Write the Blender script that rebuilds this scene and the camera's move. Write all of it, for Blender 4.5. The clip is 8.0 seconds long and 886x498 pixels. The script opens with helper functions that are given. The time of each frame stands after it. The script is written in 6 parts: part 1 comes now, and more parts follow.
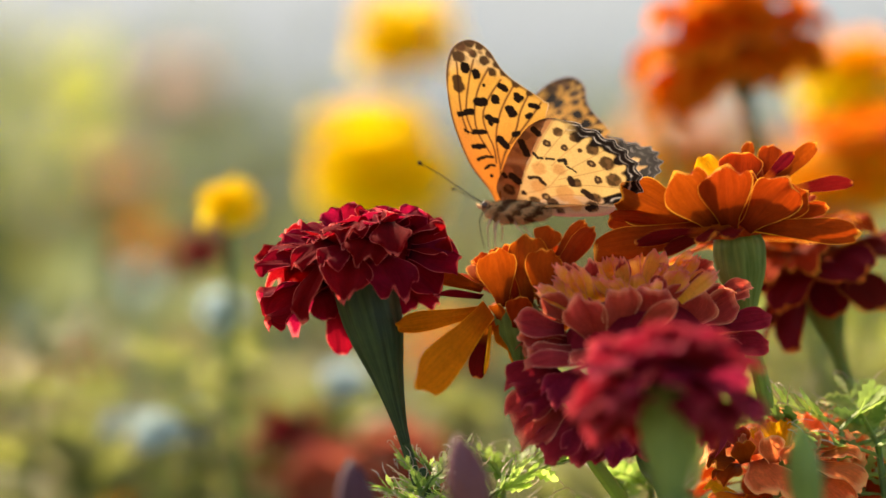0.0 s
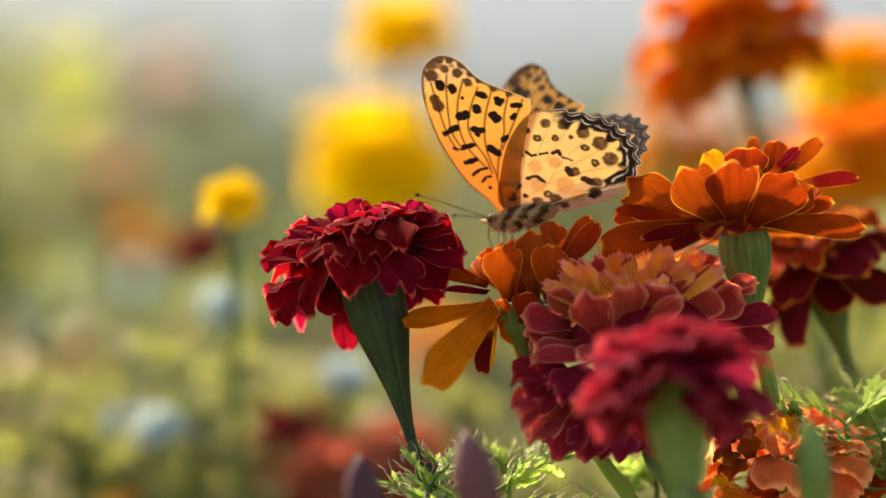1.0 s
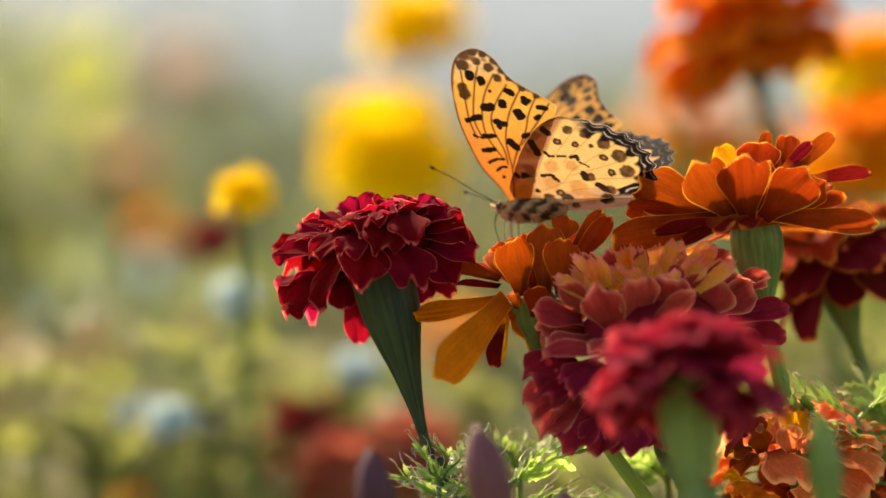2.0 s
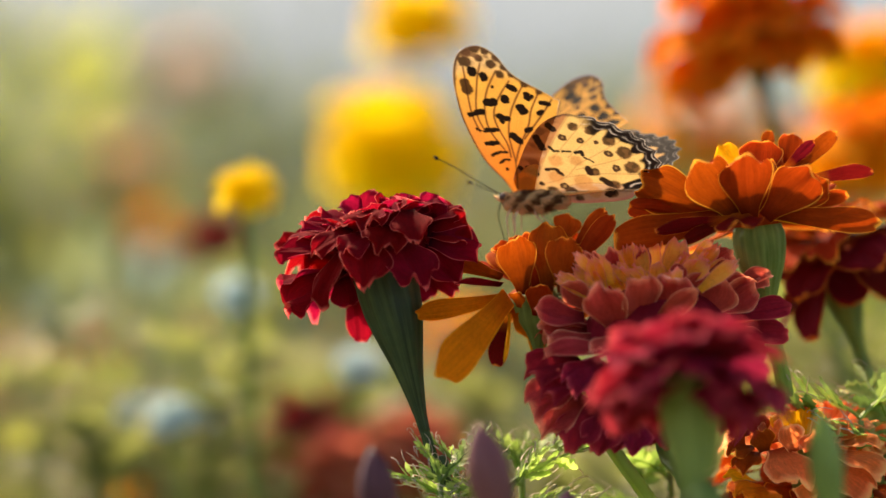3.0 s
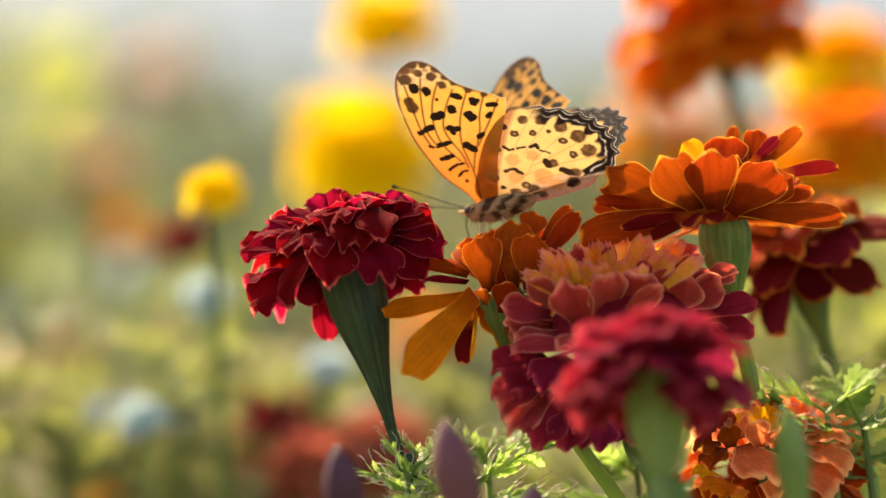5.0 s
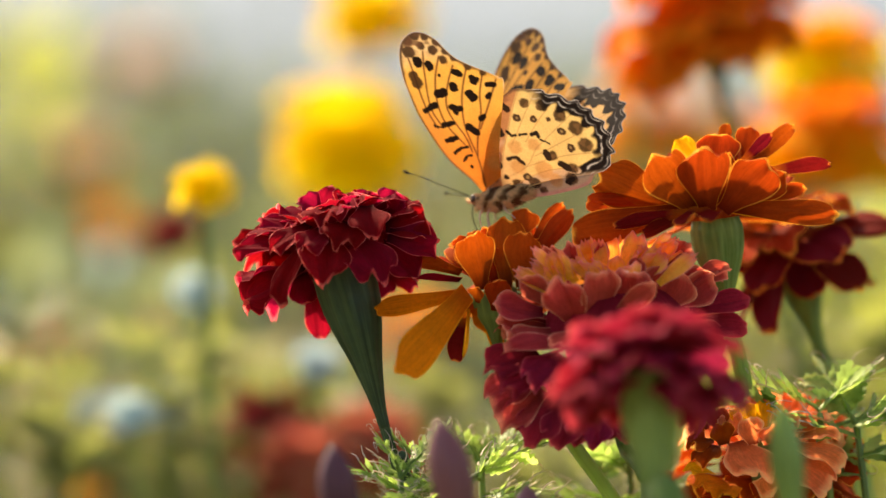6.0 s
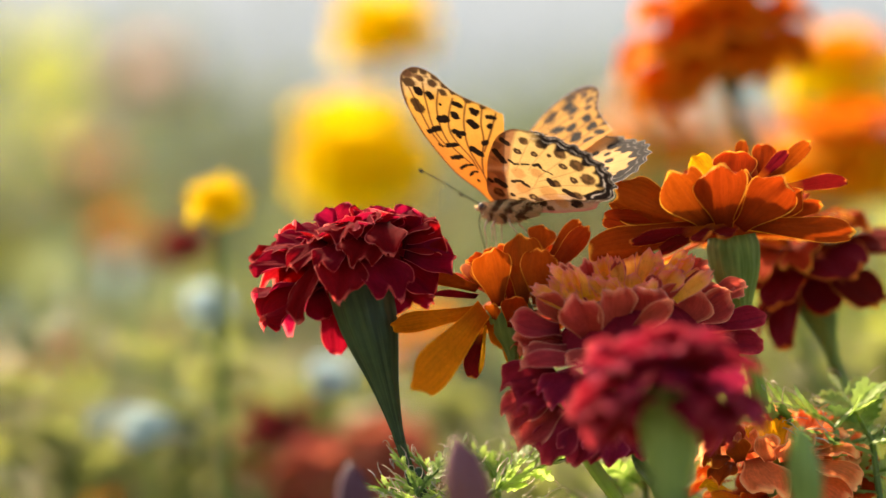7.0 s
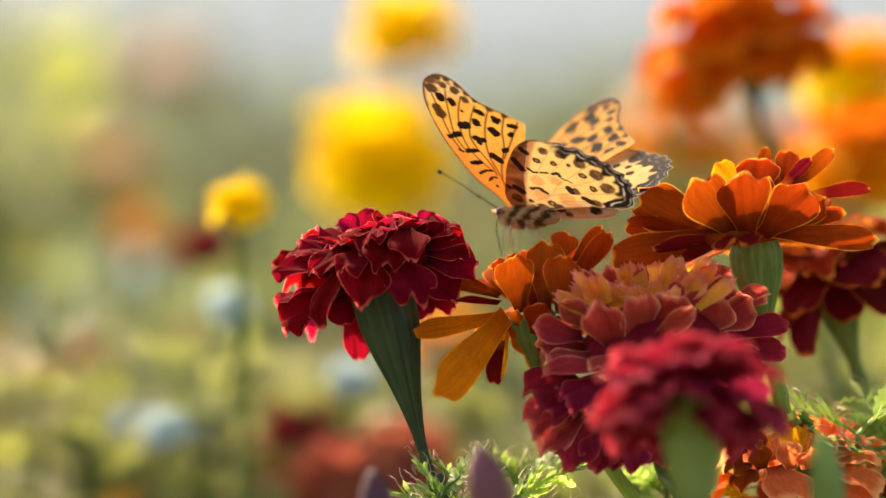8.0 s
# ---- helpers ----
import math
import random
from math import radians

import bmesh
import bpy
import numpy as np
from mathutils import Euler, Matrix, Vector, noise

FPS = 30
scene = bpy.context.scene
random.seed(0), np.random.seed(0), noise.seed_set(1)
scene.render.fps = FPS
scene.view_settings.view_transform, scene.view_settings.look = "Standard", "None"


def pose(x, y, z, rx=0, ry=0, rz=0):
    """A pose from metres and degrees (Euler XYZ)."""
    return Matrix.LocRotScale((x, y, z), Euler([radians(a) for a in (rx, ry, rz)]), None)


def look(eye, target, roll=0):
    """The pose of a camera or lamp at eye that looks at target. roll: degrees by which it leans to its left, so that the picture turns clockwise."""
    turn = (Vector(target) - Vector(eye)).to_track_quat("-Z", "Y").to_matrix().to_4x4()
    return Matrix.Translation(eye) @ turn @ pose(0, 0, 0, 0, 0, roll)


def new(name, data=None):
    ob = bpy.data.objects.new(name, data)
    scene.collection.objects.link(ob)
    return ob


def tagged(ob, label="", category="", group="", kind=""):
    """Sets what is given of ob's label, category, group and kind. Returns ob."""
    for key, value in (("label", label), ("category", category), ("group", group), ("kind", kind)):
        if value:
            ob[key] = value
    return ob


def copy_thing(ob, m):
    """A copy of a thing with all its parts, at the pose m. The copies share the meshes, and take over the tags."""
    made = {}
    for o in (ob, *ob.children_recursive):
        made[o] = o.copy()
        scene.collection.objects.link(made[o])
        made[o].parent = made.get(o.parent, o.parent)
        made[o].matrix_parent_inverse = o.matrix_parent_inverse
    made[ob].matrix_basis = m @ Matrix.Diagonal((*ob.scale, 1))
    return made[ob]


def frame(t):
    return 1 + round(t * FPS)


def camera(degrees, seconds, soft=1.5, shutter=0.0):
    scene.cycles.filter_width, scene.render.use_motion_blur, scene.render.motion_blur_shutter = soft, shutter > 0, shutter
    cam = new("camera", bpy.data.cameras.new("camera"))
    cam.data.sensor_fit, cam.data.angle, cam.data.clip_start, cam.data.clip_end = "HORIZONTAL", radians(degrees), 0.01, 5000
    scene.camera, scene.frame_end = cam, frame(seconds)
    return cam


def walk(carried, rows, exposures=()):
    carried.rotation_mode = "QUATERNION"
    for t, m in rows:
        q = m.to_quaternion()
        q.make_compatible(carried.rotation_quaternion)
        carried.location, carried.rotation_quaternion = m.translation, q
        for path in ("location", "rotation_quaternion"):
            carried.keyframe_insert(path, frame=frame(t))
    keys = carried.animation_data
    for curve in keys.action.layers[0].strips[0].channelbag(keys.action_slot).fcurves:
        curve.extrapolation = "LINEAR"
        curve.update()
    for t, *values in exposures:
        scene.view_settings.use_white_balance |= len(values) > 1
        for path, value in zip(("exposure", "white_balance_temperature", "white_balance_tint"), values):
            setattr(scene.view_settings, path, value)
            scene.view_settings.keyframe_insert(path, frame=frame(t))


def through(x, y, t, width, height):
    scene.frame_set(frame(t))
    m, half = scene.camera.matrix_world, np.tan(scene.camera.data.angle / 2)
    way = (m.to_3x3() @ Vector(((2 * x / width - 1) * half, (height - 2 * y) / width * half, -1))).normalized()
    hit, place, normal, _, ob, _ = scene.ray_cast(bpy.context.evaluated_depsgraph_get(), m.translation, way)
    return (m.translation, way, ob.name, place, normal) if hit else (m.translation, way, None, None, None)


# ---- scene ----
# ---- camera ----
cam = camera(12.0, 8.0, 1.5)
cam.data.dof.use_dof = True
cam.data.dof.focus_distance = 0.995
cam.data.dof.aperture_fstop = 5.2
cam.data.dof.aperture_blades = 0
walk(cam, [
    (0.00, look((0.00360, -1.000, 0.34760), (0.00228, 0.0, 0.35287), -0.08)),
    (0.50, look((0.00090, -1.000, 0.34820), (0.00191, 0.0, 0.35242), -0.13)),
    (1.00, look((-0.00150, -1.000, 0.34820), (0.00091, 0.0, 0.35180), -0.12)),
    (1.50, look((-0.00120, -1.000, 0.34910), (-0.00083, 0.0, 0.35086), -0.02)),
    (1.80, look((-0.00114, -1.000, 0.34922), (-0.00153, 0.0, 0.35050), -0.00)),
    (2.40, look((-0.00102, -1.000, 0.34946), (-0.00250, 0.0, 0.35003), 0.03)),
    (3.00, look((-0.00090, -1.000, 0.34970), (-0.00244, 0.0, 0.34995), 0.06)),
    (3.50, look((0.00000, -1.000, 0.34940), (-0.00129, 0.0, 0.35005), -0.00)),
    (4.00, look((0.00000, -1.000, 0.35000), (0.00001, 0.0, 0.35003), -0.10)),
    (4.50, look((0.00090, -1.000, 0.34880), (0.00236, 0.0, 0.34981), -0.13)),
    (5.00, look((0.00180, -1.000, 0.34730), (0.00568, 0.0, 0.34940), -0.28)),
    (5.20, look((0.00108, -1.000, 0.34798), (0.00654, 0.0, 0.34959), -0.30)),
    (5.75, look((-0.00090, -1.000, 0.34985), (0.00762, 0.0, 0.34937), -0.36)),
    (6.30, look((-0.00288, -1.000, 0.35172), (0.00694, 0.0, 0.34873), -0.41)),
    (6.50, look((-0.00360, -1.000, 0.35240), (0.00623, 0.0, 0.34917), -0.44)),
    (7.00, look((-0.00540, -1.000, 0.35360), (0.00356, 0.0, 0.35281), -0.30)),
    (7.50, look((-0.00660, -1.000, 0.35600), (0.00021, 0.0, 0.35374), -0.14)),
    (8.00, look((-0.00720, -1.000, 0.35720), (-0.00182, 0.0, 0.35422), -0.05)),
], [(0.0, 1.18, 7300, 15), (1.5, 1.16, 7300, 15), (4.0, 1.14, 7300, 15), (4.5, 1.24, 7300, 15), (5.0, 1.37, 7300, 15), (8.0, 1.36, 7300, 15)])

# ---- light ----
SUN_AZ, SUN_EL = -34.0, 45.0      # degrees from +y towards +x, and above the horizon
SUN_WAY = Vector((math.sin(radians(SUN_AZ)) * math.cos(radians(SUN_EL)), math.cos(radians(SUN_AZ)) * math.cos(radians(SUN_EL)), math.sin(radians(SUN_EL))))
world = bpy.data.worlds.new("world")
scene.world = world
world.use_nodes = True
sky = world.node_tree.nodes.new("ShaderNodeTexSky")
sky.sky_type, sky.sun_disc = "NISHITA", False
sky.sun_elevation, sky.sun_rotation = radians(SUN_EL), radians(SUN_AZ)
sky.air_density, sky.dust_density = 0.9, 3.0
world.node_tree.nodes["Background"].inputs["Strength"].default_value = 0.13
world.node_tree.links.new(sky.outputs[0], world.node_tree.nodes["Background"].inputs["Color"])
sun_data = bpy.data.lights.new("sun", "SUN")
sun_data.energy, sun_data.angle, sun_data.color = 4.6, radians(0.6), (1.0, 0.84, 0.60)
sun = new("sun", sun_data)
sun.matrix_world = look(SUN_WAY * 20, (0, 0, 0))


# ---- materials ----
def nodes_of(name):
    m = bpy.data.materials.new(name)
    m.use_nodes = True
    t = m.node_tree
    t.nodes.clear()
    return m, t, t.nodes.new("ShaderNodeOutputMaterial")


def add(t, kind, **values):
    n = t.nodes.new(kind)
    for key, value in values.items():
        n.inputs[key.replace("_", " ")].default_value = value
    return n


def ramp(t, src, stops):
    r = t.nodes.new("ShaderNodeValToRGB")
    e = r.color_ramp.elements
    while len(e) < len(stops):
        e.new(0.5)
    for el, (p, c) in zip(e, stops):
        el.position, el.color = p, (*c, 1)
    t.links.new(src, r.inputs[0])
    return r.outputs[0]


def maths(t, op, a, b=None, clamp=False):
    n = t.nodes.new("ShaderNodeMath")
    n.operation, n.use_clamp = op, clamp
    for i, v in enumerate((a, b)):
        if v is None:
            continue
        if isinstance(v, (int, float)):
            n.inputs[i].default_value = v
        else:
            t.links.new(v, n.inputs[i])
    return n.outputs[0]


def blend(t, kind, fac, a, b):
    n = t.nodes.new("ShaderNodeMix")
    n.data_type, n.blend_type = "RGBA", kind
    for i, v in ((0, fac), (6, a), (7, b)):
        if isinstance(v, (int, float)):
            n.inputs[i].default_value = v
        elif isinstance(v, tuple):
            n.inputs[i].default_value = (*v, 1)
        else:
            t.links.new(v, n.inputs[i])
    return n.outputs[2]


def leafy(t, out, colour, through, fac, rough, bump=None, bump_strength=0.3, spec=0.3):
    """A thin sheet: glossy diffuse on the lit side, tinted light through it."""
    p = add(t, "ShaderNodeBsdfPrincipled", Roughness=rough, Specular_IOR_Level=spec)
    q = t.nodes.new("ShaderNodeBsdfTranslucent")
    mix = add(t, "ShaderNodeMixShader", Fac=fac)
    t.links.new(colour, p.inputs["Base Color"])
    t.links.new(through, q.inputs["Color"])
    if bump is not None:
        b = add(t, "ShaderNodeBump", Strength=bump_strength, Distance=0.0004)
        t.links.new(bump, b.inputs["Height"])
        t.links.new(b.outputs[0], p.inputs["Normal"])
        t.links.new(b.outputs[0], q.inputs["Normal"])
    t.links.new(p.outputs[0], mix.inputs[1])
    t.links.new(q.outputs[0], mix.inputs[2])
    t.links.new(mix.outputs[0], out.inputs[0])


def petal_material(name, root, body, edge, thru=1.5, fac=0.42, edge_from=0.62, fade=(6.0, 11.0), lip=None, foot=0.85, rimlight_min=0.03):
    m, t, out = nodes_of(name)
    uv = t.nodes.new("ShaderNodeUVMap")
    sep = t.nodes.new("ShaderNodeSeparateXYZ")
    t.links.new(uv.outputs[0], sep.inputs[0])
    u, v = sep.outputs[0], sep.outputs[1]
    side = maths(t, "MULTIPLY", maths(t, "ABSOLUTE", maths(t, "SUBTRACT", v, 0.5)), 2.0)
    rim = maths(t, "MAXIMUM", maths(t, "POWER", side, fade[0]), maths(t, "POWER", u, fade[1]))
    # long fine streaks
    mp = add(t, "ShaderNodeMapping", Scale=(2.0, 38.0, 1.0))
    t.links.new(uv.outputs[0], mp.inputs[0])
    streak = add(t, "ShaderNodeTexNoise", Scale=1.0, Detail=3.0)
    t.links.new(mp.outputs[0], streak.inputs["Vector"])
    tc = t.nodes.new("ShaderNodeTexCoord")
    blot = add(t, "ShaderNodeTexNoise", Scale=140.0, Detail=4.0)
    t.links.new(tc.outputs["Object"], blot.inputs["Vector"])
    rim = maths(t, "ADD", rim, maths(t, "MULTIPLY", maths(t, "SUBTRACT", blot.outputs[0], 0.5), 0.5), True)
    # a dark root colour paints in the shade deep inside the head
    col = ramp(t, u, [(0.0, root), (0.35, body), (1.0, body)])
    col = blend(t, "MIX", ramp(t, rim, [(edge_from, (0, 0, 0)), (0.95, (1, 1, 1))]), col, edge)
    if lip:        # pale rim, with the rim light on the petal's edge painted in
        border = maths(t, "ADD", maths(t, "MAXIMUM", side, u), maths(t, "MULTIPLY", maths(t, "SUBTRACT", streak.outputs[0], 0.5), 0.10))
        col = blend(t, "MIX", maths(t, "MULTIPLY", ramp(t, border, [(0.955, (0, 0, 0)), (0.998, (1, 1, 1))]), ramp(t, blot.outputs[0], [(0.46, (rimlight_min,) * 3), (0.72, (max(rimlight_min, 0.6),) * 3)])), col, lip)
    info = t.nodes.new("ShaderNodeObjectInfo")
    hsv = t.nodes.new("ShaderNodeHueSaturation")
    t.links.new(maths(t, "ADD", maths(t, "MULTIPLY", info.outputs["Random"], 0.016), 0.492), hsv.inputs["Hue"])
    grain = add(t, "ShaderNodeTexNoise", Scale=1100.0, Detail=3.0)
    t.links.new(tc.outputs["Object"], grain.inputs["Vector"])
    val = maths(t, "ADD", maths(t, "MULTIPLY", streak.outputs[0], 0.65), maths(t, "MULTIPLY", blot.outputs[0], 0.40))
    val = maths(t, "ADD", val, maths(t, "MULTIPLY", grain.outputs[0], 0.25))
    relief = maths(t, "ADD", streak.outputs[0], maths(t, "ADD", blot.outputs[0], maths(t, "MULTIPLY", grain.outputs[0], 0.35)))
    t.links.new(maths(t, "ADD", maths(t, "MULTIPLY", val, 1.5), 0.05), hsv.inputs["Value"])
    t.links.new(col, hsv.inputs["Color"])
    # lets less light through at the foot: thickness, plus painted-in shade between petals
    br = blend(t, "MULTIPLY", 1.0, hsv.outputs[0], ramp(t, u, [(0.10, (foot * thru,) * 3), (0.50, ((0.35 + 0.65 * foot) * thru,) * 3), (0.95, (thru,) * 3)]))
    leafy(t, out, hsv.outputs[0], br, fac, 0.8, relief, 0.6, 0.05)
    return m


def green_material(name, dark, light, thru=1.6, fac=0.4, scale=60.0, stripes=0.0, rough=0.5, spec=0.35):
    m, t, out = nodes_of(name)
    tc = t.nodes.new("ShaderNodeTexCoord")
    n = add(t, "ShaderNodeTexNoise", Scale=scale, Detail=5.0, Roughness=0.6)
    t.links.new(tc.outputs["Object"], n.inputs["Vector"])
    f = n.outputs[0]
    if stripes:
        uv = t.nodes.new("ShaderNodeUVMap")
        mp = add(t, "ShaderNodeMapping", Scale=(1.5, stripes, 1.0))
        t.links.new(uv.outputs[0], mp.inputs[0])
        s = add(t, "ShaderNodeTexNoise", Scale=1.0, Detail=2.0)
        t.links.new(mp.outputs[0], s.inputs["Vector"])
        f = maths(t, "ADD", maths(t, "MULTIPLY", f, 0.4), maths(t, "MULTIPLY", s.outputs[0], 0.6))
    geo = t.nodes.new("ShaderNodeNewGeometry")
    info = t.nodes.new("ShaderNodeObjectInfo")
    rnd = maths(t, "FRACT", maths(t, "ADD", geo.outputs["Random Per Island"], info.outputs["Random"]))
    f = maths(t, "ADD", f, maths(t, "MULTIPLY", maths(t, "SUBTRACT", rnd, 0.5), 0.35))
    col = ramp(t, f, [(0.28, dark), (0.72, light)])
    br = blend(t, "MULTIPLY", 1.0, col, (thru, thru * 1.02, thru * 0.8))
    leafy(t, out, col, br, fac, rough, n.outputs[0], 0.35, spec)
    return m


def wing_material(name, fac, thru):
    m, t, out = nodes_of(name)
    a = t.nodes.new("ShaderNodeVertexColor")
    a.layer_name = "scales"
    tc = t.nodes.new("ShaderNodeTexCoord")
    n = add(t, "ShaderNodeTexNoise", Scale=2600.0, Detail=3.0)
    t.links.new(tc.outputs["Object"], n.inputs["Vector"])
    w = add(t, "ShaderNodeTexNoise", Scale=220.0, Detail=3.0)
    t.links.new(tc.outputs["Object"], w.inputs["Vector"])
    g = maths(t, "ADD", maths(t, "MULTIPLY", n.outputs[0], 0.45), maths(t, "ADD", maths(t, "MULTIPLY", w.outputs[0], 0.45), 0.55))
    col = blend(t, "MULTIPLY", 1.0, a.outputs[0], g)
    br = blend(t, "MULTIPLY", 1.0, col, (thru, thru, thru))
    leafy(t, out, col, br, fac, 0.7, n.outputs[0], 0.4, 0.10)
    return m


def plain_material(name, dark, light, rough, scale, metal=0.0, spec=0.4):
    m, t, out = nodes_of(name)
    tc = t.nodes.new("ShaderNodeTexCoord")
    n = add(t, "ShaderNodeTexNoise", Scale=scale, Detail=6.0, Roughness=0.65)
    t.links.new(tc.outputs["Object"], n.inputs["Vector"])
    col = ramp(t, n.outputs[0], [(0.3, dark), (0.7, light)])
    p = add(t, "ShaderNodeBsdfPrincipled", Roughness=rough, Metallic=metal, Specular_IOR_Level=spec)
    b = add(t, "ShaderNodeBump", Strength=0.4, Distance=0.1 / scale)
    t.links.new(n.outputs[0], b.inputs["Height"])
    t.links.new(b.outputs[0], p.inputs["Normal"])
    t.links.new(col, p.inputs["Base Color"])
    t.links.new(p.outputs[0], out.inputs[0])
    return m


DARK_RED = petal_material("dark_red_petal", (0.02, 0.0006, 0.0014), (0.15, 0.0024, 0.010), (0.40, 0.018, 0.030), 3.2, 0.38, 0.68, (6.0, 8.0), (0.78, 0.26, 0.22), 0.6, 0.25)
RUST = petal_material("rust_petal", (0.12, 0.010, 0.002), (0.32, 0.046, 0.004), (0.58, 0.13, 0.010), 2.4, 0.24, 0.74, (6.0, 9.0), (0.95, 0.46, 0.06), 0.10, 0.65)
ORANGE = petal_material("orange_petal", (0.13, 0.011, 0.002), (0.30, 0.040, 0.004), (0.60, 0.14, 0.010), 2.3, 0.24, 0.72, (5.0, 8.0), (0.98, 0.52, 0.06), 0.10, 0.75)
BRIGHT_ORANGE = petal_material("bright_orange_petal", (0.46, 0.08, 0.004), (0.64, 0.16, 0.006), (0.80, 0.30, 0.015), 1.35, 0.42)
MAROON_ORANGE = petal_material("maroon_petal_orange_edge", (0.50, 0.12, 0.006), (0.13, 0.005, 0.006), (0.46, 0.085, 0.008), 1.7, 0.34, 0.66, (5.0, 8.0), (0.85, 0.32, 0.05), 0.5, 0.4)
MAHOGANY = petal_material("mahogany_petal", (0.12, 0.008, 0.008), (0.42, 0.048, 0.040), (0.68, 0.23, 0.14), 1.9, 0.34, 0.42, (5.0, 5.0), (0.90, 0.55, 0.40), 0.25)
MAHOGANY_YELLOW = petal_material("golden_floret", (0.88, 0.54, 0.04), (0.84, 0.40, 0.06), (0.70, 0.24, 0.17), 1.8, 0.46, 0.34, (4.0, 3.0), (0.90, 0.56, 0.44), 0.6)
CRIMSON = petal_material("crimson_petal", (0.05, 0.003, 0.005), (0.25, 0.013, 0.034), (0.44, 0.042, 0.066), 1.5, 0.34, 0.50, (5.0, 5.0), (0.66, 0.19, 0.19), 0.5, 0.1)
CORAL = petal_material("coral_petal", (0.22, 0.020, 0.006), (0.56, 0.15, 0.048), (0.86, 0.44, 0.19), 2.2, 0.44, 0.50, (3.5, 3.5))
MUTED_RED = petal_material("muted_red_petal", (0.24, 0.055, 0.035), (0.46, 0.13, 0.07), (0.60, 0.22, 0.13), 1.3, 0.42)
YELLOW = petal_material("yellow_petal", (0.80, 0.56, 0.010), (0.83, 0.65, 0.018), (0.86, 0.71, 0.035), 1.35, 0.60)
AMBER = petal_material("amber_petal", (0.66, 0.22, 0.006), (0.80, 0.36, 0.010), (0.86, 0.46, 0.02), 1.3, 0.46)
PINK = petal_material("pink_petal", (0.66, 0.46, 0.36), (0.74, 0.58, 0.48), (0.80, 0.66, 0.56), 1.3, 0.46)
WHITE = petal_material("white_petal", (0.56, 0.68, 0.62), (0.66, 0.80, 0.80), (0.75, 0.85, 0.85), 1.1, 0.42)
CALYX = green_material("calyx_green", (0.024, 0.050, 0.022), (0.11, 0.18, 0.075), 1.5, 0.22, 90.0, 26.0)
# paler copies of the calyx green, with light on calyxes and stems painted in
CALYX_PALE = green_material("calyx_pale_green", (0.06, 0.11, 0.030), (0.26, 0.36, 0.11), 1.6, 0.28, 90.0, 26.0, 0.6, 0.2)
CALYX_LIT = green_material("calyx_lit_green", (0.10, 0.17, 0.035), (0.36, 0.46, 0.13), 1.6, 0.32, 90.0, 26.0, 0.6, 0.15)
STEM = green_material("stem_green", (0.09, 0.15, 0.035), (0.26, 0.36, 0.09), 1.6, 0.28, 90.0, 18.0)
LEAF = green_material("leaf_green", (0.10, 0.18, 0.034), (0.37, 0.49, 0.14), 1.8, 0.50, 120.0)
LEAF_SOFT = green_material("leaf_yellowish", (0.10, 0.125, 0.040), (0.31, 0.33, 0.12), 1.45, 0.45, 90.0)
FOLIAGE = green_material("foliage_green", (0.045, 0.062, 0.020), (0.205, 0.185, 0.062), 1.6, 0.48, 30.0)
FOLIAGE_PALE = green_material("foliage_pale", (0.055, 0.056, 0.024), (0.18, 0.165, 0.066), 1.4, 0.45, 30.0)
FOLIAGE_GREY = green_material("foliage_greyish", (0.070, 0.095, 0.052), (0.21, 0.25, 0.14), 1.25, 0.45, 30.0)
FOLIAGE_LIME = green_material("foliage_lime", (0.15, 0.18, 0.035), (0.42, 0.44, 0.10), 1.6, 0.5, 30.0)
FOLIAGE_TAN = green_material("foliage_dry", (0.15, 0.10, 0.05), (0.38, 0.28, 0.15), 1.4, 0.45, 30.0)
BUD = green_material("bud_purple", (0.065, 0.016, 0.026), (0.20, 0.072, 0.076), 1.3, 0.12, 70.0, 20.0)
THREAD = green_material("leaf_thread", (0.36, 0.30, 0.24), (0.72, 0.62, 0.54), 1.2, 0.4, 200.0)
SOIL = plain_material("soil", (0.07, 0.065, 0.03), (0.18, 0.18, 0.07), 0.95, 9.0)
# distance haze is mixed into the hills' blue-grey colour
HILL = plain_material("haze_painted_hill", (0.160, 0.211, 0.252), (0.208, 0.267, 0.312), 1.0, 0.02)
WING = wing_material("wing_scales", 0.50, 0.64)
FUR = plain_material("body_fur", (0.16, 0.075, 0.035), (0.42, 0.24, 0.12), 0.95, 420.0, 0.0, 0.03)
BELLY = plain_material("belly_scales", (0.60, 0.35, 0.14), (0.95, 0.66, 0.36), 0.95, 600.0, 0.0, 0.03)
FUR_DARK = plain_material("dark_fur", (0.085, 0.034, 0.014), (0.21, 0.095, 0.042), 0.95, 420.0, 0.0, 0.03)
EYE = plain_material("eye", (0.05, 0.03, 0.02), (0.10, 0.06, 0.04), 0.15, 900.0)
HORN = plain_material("antenna", (0.012, 0.008, 0.006), (0.05, 0.035, 0.025), 0.8, 900.0, 0.0, 0.05)
LEG = plain_material("leg", (0.35, 0.22, 0.14), (0.60, 0.42, 0.30), 0.6, 900.0)


# ---- building ----
def part(name, data, material, parent=None, label="", m=None):
    """Links a mesh (or a bmesh) as one object under its thing."""
    if isinstance(data, bmesh.types.BMesh):
        me = bpy.data.meshes.new(name)
        data.to_mesh(me)
        data.free()
        data = me
    if material is not None and not data.materials:
        data.materials.append(material)
    ob = new(name, data)
    ob.parent = parent
    if m is not None:
        ob.matrix_basis = m
    if label:
        tagged(ob, label)
    return ob


def mesh_of(name, verts, faces, uvs=None, smooth=True):
    me = bpy.data.meshes.new(name)
    me.from_pydata([tuple(v) for v in verts], [], faces)
    if uvs is not None:
        layer = me.uv_layers.new(name="UVMap")
        idx = np.empty(len(me.loops), dtype=np.int32)
